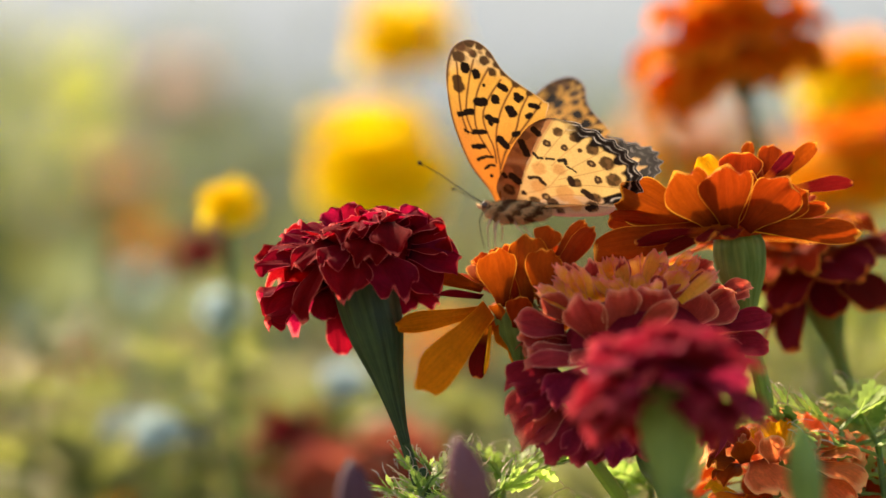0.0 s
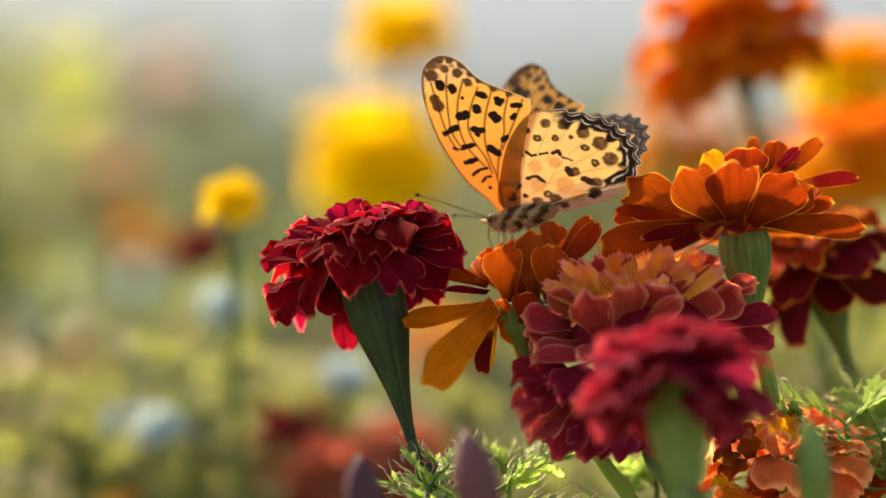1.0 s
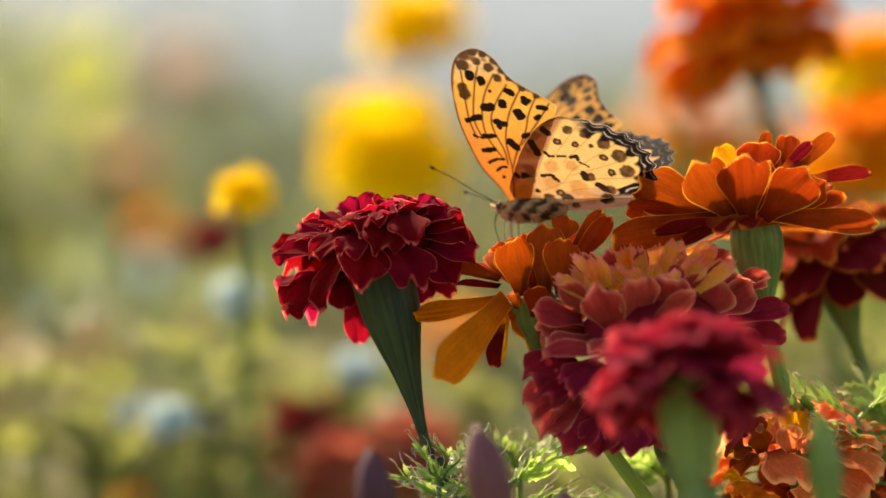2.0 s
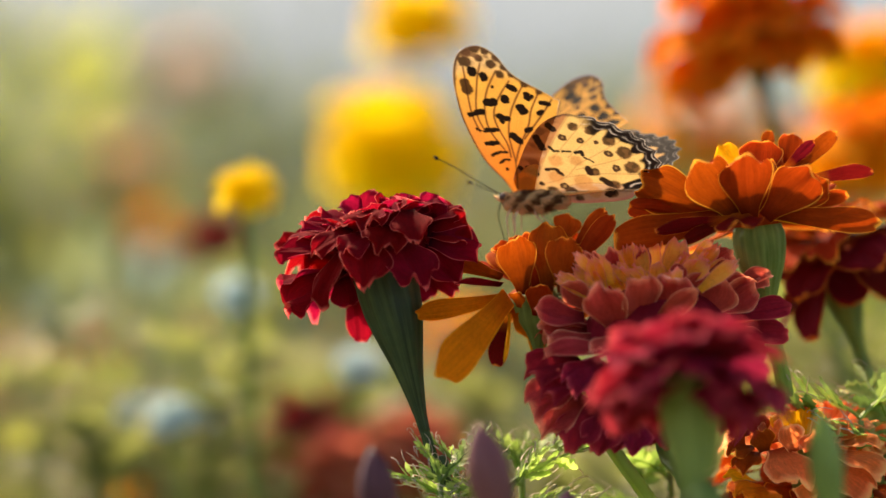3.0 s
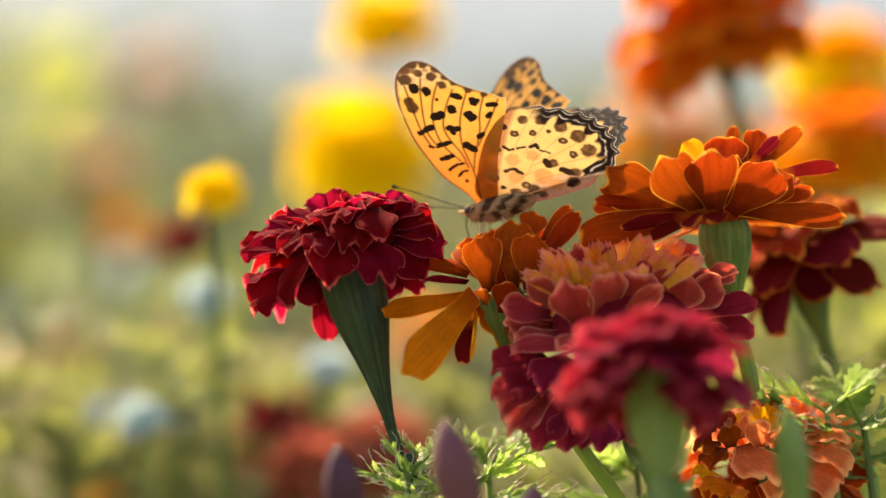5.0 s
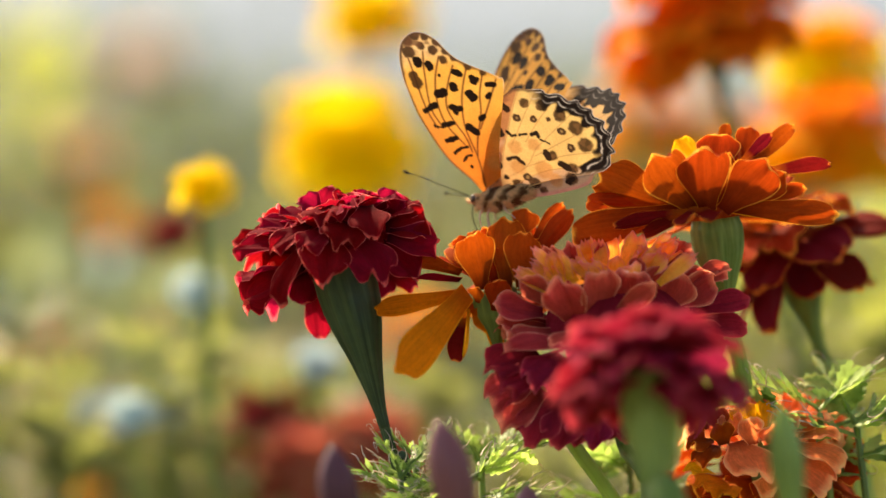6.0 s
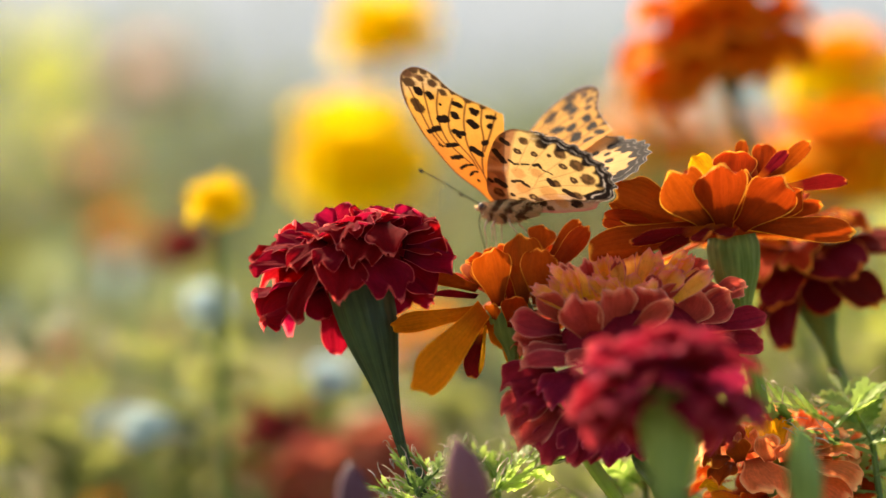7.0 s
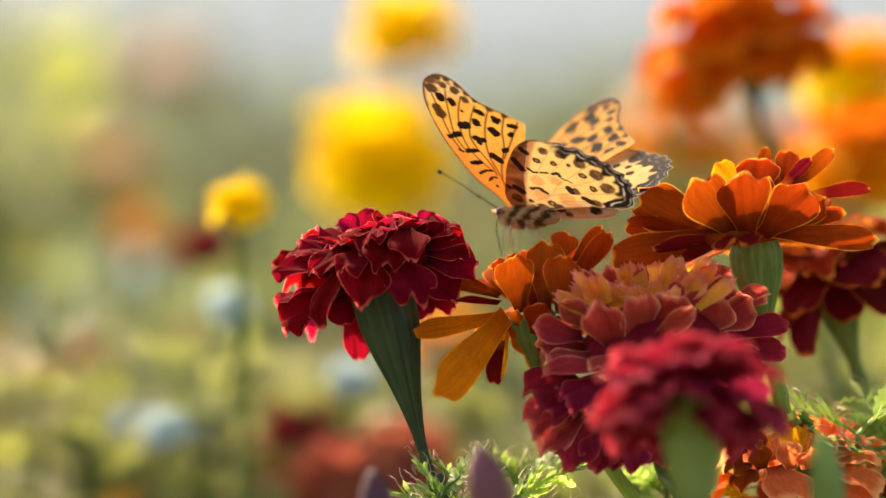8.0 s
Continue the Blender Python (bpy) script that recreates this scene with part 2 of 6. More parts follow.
        me.loops.foreach_get("vertex_index", idx)
        layer.data.foreach_set("uv", np.asarray(uvs, dtype=np.float32)[idx].ravel())
    if smooth:
        me.polygons.foreach_set("use_smooth", [True] * len(me.polygons))
    me.update()
    return me


def grid_faces(n, m, wrap=False):
    out = []
    for i in range(n - 1):
        for j in range(m if wrap else m - 1):
            k = (j + 1) % m
            out.append((i * m + j, i * m + k, (i + 1) * m + k, (i + 1) * m + j))
    return out


def spline(pts, n):
    """A smooth line of n points through pts."""
    p = np.array(pts, float)
    p = np.vstack([2 * p[0] - p[1], p, 2 * p[-1] - p[-2]])
    out = []
    for k in np.linspace(0, len(p) - 3 - 1e-9, n):
        i, f = int(k), k - int(k)
        a, b, c, d = p[i:i + 4]
        out.append(0.5 * (2 * b + (c - a) * f + (2 * a - 5 * b + 4 * c - d) * f * f + (3 * b - a - 3 * c + d) * f ** 3))
    return np.array(out)


def sweep(name, line, radii, around=12, ridges=0, depth=0.0, flat=1.0):
    """A tube along line with a radius at every point; ridges run along it."""
    line = np.array(line, float)
    radii = np.interp(np.linspace(0, 1, len(line)), np.linspace(0, 1, len(radii)), radii)
    tang = np.gradient(line, axis=0)
    tang /= np.linalg.norm(tang, axis=1)[:, None] + 1e-12
    ref = np.array((0.0, 1.0, 0.0)) if abs(tang[0][1]) < 0.9 else np.array((1.0, 0.0, 0.0))
    verts, uvs = [], []
    for i, (c, tn) in enumerate(zip(line, tang)):
        ref = ref - tn * (ref @ tn)
        ref /= np.linalg.norm(ref)
        b = np.cross(tn, ref)
        for k in range(around):
            a = 2 * math.pi * k / around
            r = radii[i] * (1 + depth * math.cos(ridges * a) if ridges else 1)
            verts.append(c + r * (math.cos(a) * ref * flat + math.sin(a) * b))
            uvs.append((i / (len(line) - 1), k / around))
    faces = grid_faces(len(line), around, True)
    faces.append(tuple(range(around))[::-1])
    faces.append(tuple(range((len(line) - 1) * around, len(line) * around)))
    return mesh_of(name, verts, faces, uvs)


def petal_mesh(length, width, droop=0.4, cup=0.15, ruffle=0.08, notch=0.05, blunt=0.2, neck=0.22, seed=0, nu=16, nv=15, fan=0.55):
    """A strap petal from the origin along +x, its upper face to +z."""
    rng = random.Random(seed)
    ph, fr, tw = rng.uniform(0, 6.28), rng.uniform(1.2, 2.6), rng.uniform(-0.25, 0.25)
    ph2 = rng.uniform(0, 6.28)
    fine = np.linspace(0, 1, 40)
    ang = droop * fine ** 1.4
    cx = np.concatenate([[0], np.cumsum(np.cos(ang[:-1]))]) / 39 * length
    cz = -np.concatenate([[0], np.cumsum(np.sin(ang[:-1]))]) / 39 * length
    verts, uvs = [], []
    round_from = 1 - 1.5 * blunt          # from here on the outline closes in an arc
    lobes = rng.choice((2.0, 3.0, 3.0, 4.0))
    for i in range(nu):
        s = 1 - (1 - i / (nu - 1)) ** 1.45
        g = min(s / fan, 1.0)
        w = 0.5 * width * (neck + (1 - neck) * (g * g * (3 - 2 * g)))
        if s > round_from:
            w *= math.sqrt(max(0.006, 1 - ((s - round_from) / (1 - round_from)) ** 2.4))
        for j in range(nv):
            t = 2 * j / (nv - 1) - 1
            q = w * 2 * t / width                       # share of the full half width
            e = s + notch * s ** 5 * (math.cos(lobes * math.pi * q + ph2) + 0.8 * noise.noise(Vector((4.0 * q, ph * 3, seed * 0.37))))
            x, z = np.interp(e, fine, cx), np.interp(e, fine, cz)
            if e > 1:
                x += (e - 1) * length * math.cos(droop)
                z -= (e - 1) * length * math.sin(droop)
            z += cup * width * q * q * (0.3 + 0.7 * s) + ruffle * width * (math.sin(fr * math.pi * q + ph) + 0.28 * math.sin(2.3 * fr * math.pi * q + ph2)) * s ** 3 + tw * q * width * 0.5 * s
            z -= 0.07 * width * abs(t) ** 7 * s       # rims roll down
            z -= 0.05 * width * math.exp(-(q / 0.16) ** 2) * math.sin(math.pi * s)      # fold along the middle
            verts.append((x, q * width * 0.5, z))
            uvs.append((s, 0.5 + 0.5 * t))
    return mesh_of("petal", verts, grid_faces(nu, nv), uvs)


def frame_of(centre, axis, spin=0.0):
    z = Vector(axis).normalized()
    x = (Vector((1, 0, 0)) - z * z.x).normalized()
    turn = Matrix((x, z.cross(x), z)).transposed().to_4x4()
    return Matrix.Translation(centre) @ turn @ Matrix.Rotation(spin, 4, "Z")


MM = 0.001
HEADS = {}


def flower(name, label, centre, axis, rings, seed, stem, calyx=(0.006, 0.03), group="", core=(0.6, 0.25), stem_r=0.0016, case=None, stalk=None, back_only=0):
    """A marigold: rings of (count, length, width, tilt up in degrees, foot radius, foot height, material, shape), from the rim inwards.
    back_only: so many of the outer rings are left open towards -y, where petal() fills them.
    stem: points from below the calyx down to the soil. calyx: its radius and length."""
    rng = random.Random(seed)
    centre, axis = Vector(centre), Vector(axis).normalized()
    foot = Vector(stem[-1])
    root = tagged(new(name), label, "flower", group)
    root.location = foot
    HEADS[root.name] = centre - foot
    back = Matrix.Translation(-foot)
    head = back @ frame_of(centre, axis)
    low = centre - axis * calyx[1]
    # calyx: a ridged funnel that runs on into the stem
    top = centre + axis * 0.0005
    path = spline([top, top.lerp(low, 0.5), low, *[Vector(p) for p in stem]], 150) - np.array(foot)
    cut = int(np.argmin(np.linalg.norm(path - np.array(low - foot), axis=1)))
    r = calyx[0]
    me = sweep("calyx", path[:cut + 1], [r * 0.86, r, r, r * 0.95, r * 0.84, r * 0.69, r * 0.53, r * 0.39, max(r * 0.28, stem_r), max(r * 0.2, stem_r), stem_r], 40, 10, 0.05)
    part("calyx", me, case or CALYX, root, "ridged green calyx")
    me = sweep("stem", path[max(cut - 1, 0):], [stem_r, stem_r * 1.1, stem_r * 1.3], 12, 6, 0.06)
    part("stem", me, stalk or STEM, root, "slender green stem")
    size = rings[0][4] + rings[0][1]
    verts, uvs = [], []
    for i in range(9):
        for k in range(16):
            th = math.pi / 2 * i / 8
            q = 1 + 0.12 * noise.noise(Vector((i, k, seed)))
            verts.append((size * core[0] * math.cos(th) * math.cos(k * math.pi / 8) * q, size * core[0] * math.cos(th) * math.sin(k * math.pi / 8) * q, size * core[1] * math.sin(th)))
            uvs.append((0.3, k / 16))
    ob = part("receptacle", mesh_of("receptacle", verts, grid_faces(9, 16, True), uvs), rings[0][6], root)
    ob.matrix_basis = head
    for k, (count, length, width, tilt, r0, z0, material, shape) in enumerate(rings):
        kinds = []
        for v in range(4):
            me = petal_mesh(length * rng.uniform(0.9, 1.1), width * rng.uniform(0.88, 1.14), seed=seed * 100 + k * 10 + v, **{key: val * rng.uniform(0.7, 1.3) for key, val in shape.items()})
            me.materials.append(material)
            kinds.append(me)
        for i in range(count):
            turn = 2 * math.pi * (i + 0.5 * (k % 2) + rng.uniform(-0.28, 0.28)) / count
            lift = radians(tilt + rng.uniform(-9, 9))
            if k < back_only and math.sin(turn) < 0.12:
                continue
            m = Matrix.Rotation(turn, 4, "Z") @ Matrix.Translation((r0 * rng.uniform(0.85, 1.15), 0, z0 + rng.uniform(-0.0008, 0.0008))) @ Matrix.Rotation(-lift, 4, "Y") @ Matrix.Rotation(rng.uniform(-0.3, 0.3), 4, "X")
            s = rng.uniform(0.86, 1.12)
            part("petal", kinds[rng.randrange(4)], None, root, m=head @ m @ Matrix.Diagonal((s, s, s, 1)))
    return root


def petal(root, base, tip, width, face, material, shape):
    """One more petal on a flower: base and tip in mm from the head's centre, its upper side turned towards face."""
    b, t = Vector(base) * MM, Vector(tip) * MM
    x = (t - b).normalized()
    z = Vector(face)
    z = (z - x * z.dot(x)).normalized()
    ang = shape["droop"] * np.linspace(0, 1, 40)[:-1] ** 1.4
    ex, ez = np.cos(ang).sum() / 39, -np.sin(ang).sum() / 39
    me = petal_mesh((t - b).length / math.hypot(ex, ez), width * MM, seed=len(root.children) * 7 + int(abs(base[0] * 13 + tip[2] * 5)), nu=18, nv=19, **shape)
    me.materials.append(material)
    turn = Matrix((x, z.cross(x), z)).transposed().to_4x4()
    part("petal", me, None, root, m=Matrix.Translation(HEADS[root.name] + b) @ turn @ Matrix.Rotation(math.atan2(ez, ex), 4, "Y"))


def leaf_mesh(length, pairs, seed, curl=0.3, serrate=0.3, leaflet=0.5):
    """A feathery leaf along +x: a midrib with pairs of toothed leaflets that end in threads."""
    rng = random.Random(seed)
    verts, faces, uvs, pale = [], [], [], []

    def at(s):
        return Vector((length * s * math.cos(curl * s), 0, length * s * math.sin(-curl * s)))

    def blade(p, way, up, size, wide):
        side = way.cross(up).normalized()
        n, base = 9, len(verts)
        bend = rng.uniform(-0.35, 0.15)
        for i in range(n):
            s = i / (n - 1)
            w = wide * (math.sin(math.pi * min(1, s * 0.97 + 0.05)) ** 0.8) * (1 + serrate * (1 if i % 2 else -1)) * 0.5
            if i == n - 1:
                w = wide * 0.02
            q = p + way * size * s + up * size * bend * s * s
            verts.extend([q - side * w + way * w * 0.5, q - up * w * 0.25, q + side * w + way * w * 0.5])
            uvs.extend([(s, 0), (s, 0.5), (s, 1)])
        for i in range(n - 1):
            for j in range(2):
                a = base + i * 3 + j
                faces.append((a, a + 1, a + 4, a + 3))
        if rng.random() < 0.92:        # thread at the tip
            q0, base, n = verts[-2], len(verts), 7
            turn = rng.uniform(-5, 5)
            q, d = Vector(q0), way.copy()
            for i in range(n):
                r = 0.00019 * (1 - 0.5 * i / n)
                verts.extend([q - side * r, q + side * r, q + up * r * 1.6])
                uvs.extend([(1, 0.5)] * 3)
                d = (Matrix.Rotation(turn * 0.16, 3, up) @ d + up * rng.uniform(-0.25, 0.25)).normalized()
                q = q + d * size * 0.13
            for i in range(n - 1):
                for j in range(3):
                    a, b = base + i * 3 + j, base + i * 3 + (j + 1) % 3
                    pale.append(len(faces))
                    faces.append((a, b, b + 3, a + 3))

    n = 14
    for i in range(n):
        s = i / (n - 1)
        r = 0.0007 * (1 - 0.7 * s)
        q = at(s)
        verts.extend([q + Vector((0, r, 0)), q + Vector((0, -r, 0)), q + Vector((0, 0, r * 1.4))])
        uvs.extend([(s, 0.5)] * 3)
    for i in range(n - 1):
        for j in range(3):
            a, b = i * 3 + j, i * 3 + (j + 1) % 3
            faces.append((a, b, b + 3, a + 3))
    for k in range(pairs):
        s = 0.22 + 0.74 * k / pairs
        size = length * leaflet * (0.55 + 0.45 * math.sin(math.pi * (0.2 + 0.7 * s))) * rng.uniform(0.8, 1.15)
        for sg in (1, -1):
            a = radians(rng.uniform(38, 62)) * sg
            way = Vector((math.cos(a), math.sin(a), rng.uniform(-0.25, 0.35))).normalized()
            up = Vector((rng.uniform(-0.2, 0.2), rng.uniform(-0.2, 0.2), 1)).normalized()
            up = (up - way * up.dot(way)).normalized()
            blade(at(s), way, up, size * 0.85, size * 0.36)
    blade(at(0.97), Vector((1, 0, -curl)).normalized(), Vector((0, 0, 1)), length * leaflet * 0.8, length * leaflet * 0.2)
    me = mesh_of("leaf", verts, faces, uvs)
    for k in pale:
        me.polygons[k].material_index = 1
    return me


def leaflets(rng, count, place, size, wide=0.22):
    """count small bent blades; place(rng) gives a point and the way it grows."""
    verts, faces = [], []
    for _ in range(count):
        p, way = place(rng)
        s = size * rng.uniform(0.6, 1.4)
        side = way.orthogonal().normalized()
        side = Matrix.Rotation(rng.uniform(0, 6.28), 3, way) @ side
        up = way.cross(side)
        b = len(verts)
        verts.extend([p, p + way * s * 0.4 + side * s * wide, p + way * s * 0.45 + up * s * 0.06, p + way * s * 0.4 - side * s * wide, p + way * s + up * s * rng.uniform(-0.3, 0.3)])
        faces.extend([(b, b + 1, b + 2), (b, b + 2, b + 3), (b + 1, b + 4, b + 2), (b + 2, b + 4, b + 3)])
    return mesh_of("foliage", verts, faces)


def garden_plant(seed, radius, height, count, size, material, label):
    """A bushy bedding plant: branching stems under a crown of small leaves."""
    rng = random.Random(seed)
    root = tagged(new("garden_plant"), label, "plant", "plants in the bed")
    tips = []
    for i in range(9):
        a, r = rng.uniform(0, 6.28), radius * math.sqrt(rng.random())
        tip = Vector((r * math.cos(a), r * math.sin(a), height * rng.uniform(0.6, 1.0) * (1 - 0.35 * (r / radius) ** 2)))
        tips.append(tip)
        mid = Vector((tip.x * 0.4, tip.y * 0.4, tip.z * 0.55))
        part("stem", sweep("stem", spline([(0, 0, -0.01), mid, tip], 8), [0.004, 0.003, 0.0015], 6), STEM, root)

    def place(g):
        t = g.choice(tips)
        s = g.random() ** 0.6
        base = Vector((t.x * s, t.y * s, t.z * (0.12 + 0.88 * s)))
        d = Vector((g.gauss(0, 1), g.gauss(0, 1), g.gauss(0.3, 0.8)))
        p = base + d * radius * 0.2
        p.z = max(p.z, 0.005)
        return p, (d + Vector((0, 0, 0.4))).normalized()

    part("crown", leaflets(rng, count, place, size), material, root, "crown of many small leaves")
    return root


# ---- setting ----
def ground():
    n = 60
    verts = []
    ticks = [math.copysign(abs(k) ** 3 * 1500, k) for k in np.linspace(-1, 1, n)]
    for x in ticks:
        for y in ticks:
            z = 0.02 * noise.noise(Vector((x * 1.7, y * 1.7, 0))) if abs(x) < 30 and abs(y) < 30 else 0.0
            verts.append((x, y, z - 0.012))
    tagged(part("ground", mesh_of("ground", verts, grid_faces(n, n)), SOIL), "brown garden soil under the flower bed", "ground", kind="structure")


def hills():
    """A ring of hills on the horizon; their haze is painted into the colour."""
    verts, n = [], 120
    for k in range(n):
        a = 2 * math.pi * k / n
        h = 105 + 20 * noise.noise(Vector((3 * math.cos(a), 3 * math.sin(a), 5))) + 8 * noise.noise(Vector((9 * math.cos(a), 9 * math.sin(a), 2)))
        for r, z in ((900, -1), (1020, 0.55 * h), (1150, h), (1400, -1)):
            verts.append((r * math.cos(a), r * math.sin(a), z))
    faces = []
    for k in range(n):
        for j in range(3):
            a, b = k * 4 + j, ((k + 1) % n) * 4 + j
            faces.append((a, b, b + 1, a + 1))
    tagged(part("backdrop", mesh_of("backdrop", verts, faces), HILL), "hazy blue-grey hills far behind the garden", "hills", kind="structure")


def ground_cover():
    rng = random.Random(5)

    def place(g):
        a, d = g.uniform(0, 6.283), 9 * g.random() ** 0.8
        x, y = d * math.cos(a), 2 + d * math.sin(a)
        h = g.random() ** 2 * (0.16 if y > 0.6 else 0.03)
        return Vector((x, y, h)), Vector((g.gauss(0, 0.4), g.gauss(0, 0.4), 1)).normalized()

    tagged(part("grass", leaflets(rng, 60000, place, 0.06, 0.1), FOLIAGE), "low green grass and seedlings on the soil", "grass", kind="stuff")


ground()
hills()
ground_cover()

# ---- flowers round the butterfly ----
SPOON = dict(droop=0.25, cup=0.34, ruffle=0.08, notch=0.03, blunt=0.34)
RUFFLED = dict(droop=0.8, cup=0.14, ruffle=0.12, notch=0.03, blunt=0.30)
FLAT = dict(droop=0.30, cup=0.06, ruffle=0.05, notch=0.02, blunt=0.32)
CURLED = dict(droop=0.45, cup=0.22, ruffle=0.20, notch=0.05, blunt=0.36)
LIP = dict(droop=0.5, cup=0.14, ruffle=0.15, notch=0.028, blunt=0.36, neck=0.35, fan=0.7)
BROAD = dict(droop=0.25, cup=0.22, ruffle=0.19, notch=0.045, blunt=0.34, neck=0.4, fan=0.7)
STRAP = dict(droop=0.15, cup=0.14, ruffle=0.05, notch=0.02, blunt=0.28, neck=0.5, fan=0.8)
SPADE = dict(droop=-0.15, cup=0.12, ruffle=0.04, notch=0.02, blunt=0.24, neck=0.45, fan=0.95)
FAN = dict(droop=-0.25, cup=0.12, ruffle=0.08, notch=0.035, blunt=0.36, neck=0.25, fan=0.95)
FLORET = dict(droop=0.10, cup=0.35, ruffle=0.10, notch=0.08, blunt=0.16, neck=0.5, fan=0.6)
SCOOP = dict(droop=-0.45, cup=0.30, ruffle=0.15, notch=0.03, blunt=0.36, neck=0.4, fan=0.7)

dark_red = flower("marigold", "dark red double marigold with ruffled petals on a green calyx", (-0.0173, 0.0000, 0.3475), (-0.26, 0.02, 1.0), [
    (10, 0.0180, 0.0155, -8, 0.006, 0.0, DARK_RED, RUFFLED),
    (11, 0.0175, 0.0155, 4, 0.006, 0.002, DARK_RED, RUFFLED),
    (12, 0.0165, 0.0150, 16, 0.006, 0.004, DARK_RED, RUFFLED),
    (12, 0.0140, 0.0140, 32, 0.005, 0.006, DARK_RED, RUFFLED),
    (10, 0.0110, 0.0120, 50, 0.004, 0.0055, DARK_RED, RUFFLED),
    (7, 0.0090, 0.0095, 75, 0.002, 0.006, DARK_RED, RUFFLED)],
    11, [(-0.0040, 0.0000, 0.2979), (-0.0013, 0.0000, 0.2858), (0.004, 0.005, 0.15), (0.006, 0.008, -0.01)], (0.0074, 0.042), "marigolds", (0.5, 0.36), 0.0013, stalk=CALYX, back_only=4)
petal(dark_red, (-3.1, -8, 5.3), (-2.9, -20, -5.1), 13.4, (0, -1, .3), DARK_RED, LIP)
petal(dark_red, (3.5, -8, 4.3), (10, -18, -5.2), 14.1, (.3, -1, .3), DARK_RED, LIP)
petal(dark_red, (-6.9, -6, 4), (-14.1, -14, -10.9), 9.6, (-.7, -.6, .3), DARK_RED, LIP)
petal(dark_red, (-8.6, -2, -2.4), (-22.1, -5, -11.7), 13.4, (-.4, -.5, .8), DARK_RED, BROAD)
petal(dark_red, (-8.7, 2, -2.7), (-23.9, -1, -6), 10.7, (-.2, .3, 1), DARK_RED, BROAD)
petal(dark_red, (-6.5, 9, -5.2), (-4.4, 12, -20), 7.5, (.1, .8, .5), DARK_RED, STRAP)
petal(dark_red, (-9.1, 7, -4.1), (-8.3, 9, -11.5), 7.4, (-.2, .8, .5), DARK_RED, STRAP)
petal(dark_red, (-7.9, -4, 2.7), (-24.8, -6, 1.1), 8.8, (-.2, -.4, 1), DARK_RED, BROAD)
petal(dark_red, (-8.7, 0, 4), (-24.6, 2, 3.8), 8, (-.1, -.3, 1), DARK_RED, BROAD)
petal(dark_red, (-7.3, -2, 5.4), (-19, -4, 8.3), 8.8, (-.2, -.6, 1), DARK_RED, LIP)
petal(dark_red, (-6.9, -8, 7.3), (-15.2, -14, 1.1), 8, (-.4, -.8, .5), DARK_RED, LIP)
petal(dark_red, (-5.3, -2, 8), (-14.6, -3, 11), 8, (-.2, -.5, 1), DARK_RED, BROAD)
petal(dark_red, (-6.1, 4, 8.7), (-18.3, 6, 8.8), 8.8, (-.2, .3, 1), DARK_RED, BROAD)
petal(dark_red, (-4.4, 0, 10.1), (-8.7, 0, 13.9), 7.5, (-.2, -.7, .8), DARK_RED, BROAD)
petal(dark_red, (-3.2, -6, 11.7), (-3, -14, 8.2), 12.1, (-.1, -.8, .7), DARK_RED, LIP)
petal(dark_red, (-2, 4, 10.1), (-1.3, 2, 15.8), 9.4, (0, -.8, .6), DARK_RED, BROAD)
petal(dark_red, (2.3, 0, 10.7), (3.1, 3, 15.2), 8.8, (0, -.8, .6), DARK_RED, BROAD)
petal(dark_red, (6.7, 2, 10.5), (8.8, 2, 14.9), 9.4, (.1, -.8, .6), DARK_RED, BROAD)
petal(dark_red, (10.4, 2, 9.7), (14.4, 2, 14.8), 8.8, (.2, -.7, .6), DARK_RED, BROAD)
petal(dark_red, (6.4, -8, 11.7), (7.9, -16, 5.2), 10.7, (.1, -.9, .6), DARK_RED, LIP)
petal(dark_red, (11.7, 0, 8.7), (19.2, 2, 12.4), 9.4, (.3, -.6, .8), DARK_RED, BROAD)
petal(dark_red, (11.2, -4, 6.7), (21.6, -4, 6.7), 11.3, (.3, -.7, .7), DARK_RED, BROAD)
petal(dark_red, (11.8, -6, 4.7), (23.7, -6, 1.9), 10.7, (.4, -.8, .4), DARK_RED, BROAD)
petal(dark_red, (9.5, -4, 2.7), (18.9, -6, -4.3), 10.7, (.4, -.9, .3), DARK_RED, LIP)
petal(dark_red, (7.7, 4, -1.4), (18.2, 8, -8.1), 8, (.2, .5, .8), DARK_RED, STRAP)
petal(dark_red, (6.7, 8, -2.7), (12.2, 10, -9.2), 8, (.1, .8, .5), DARK_RED, STRAP)
petal(dark_red, (-3.1, -10, 6.7), (-7.7, -17, 1.1), 8.8, (-.4, -.9, .3), DARK_RED, LIP)
petal(dark_red, (2.2, -10, 8), (0.7, -17, 2.7), 12.1, (0, -1, .4), DARK_RED, LIP)

rust = flower("marigold", "rust-orange marigold with spread petals under the butterfly", (0.0196, 0.0040, 0.3391), (-0.10, -0.12, 1.0), [
    (4, 0.0120, 0.0110, -30, 0.004, -0.001, RUST, FLAT),
    (8, 0.0175, 0.0130, 2, 0.004, 0.0, RUST, FLAT),
    (7, 0.0150, 0.0130, 36, 0.003, 0.002, RUST, FLAT),
    (5, 0.0115, 0.0090, 50, 0.002, 0.003, RUST, FLAT)],
    12, [(0.0258, 0.0080, 0.3218), (0.0370, 0.0000, 0.3039), (0.0471, 0.0000, 0.2898), (0.0565, 0.0010, 0.2750), (0.0640, 0.0030, 0.2500), (0.068, 0.005, 0.12), (0.068, 0.006, -0.01)], (0.0054, 0.016), "marigolds", (0.2, 0.15), 0.0015, case=CALYX_PALE, stalk=CALYX_LIT, back_only=3)
petal(rust, (-3.2, 2, 2.3), (-5.9, 6, 11.1), 10.7, (-.2, -.7, .6), RUST, FAN)
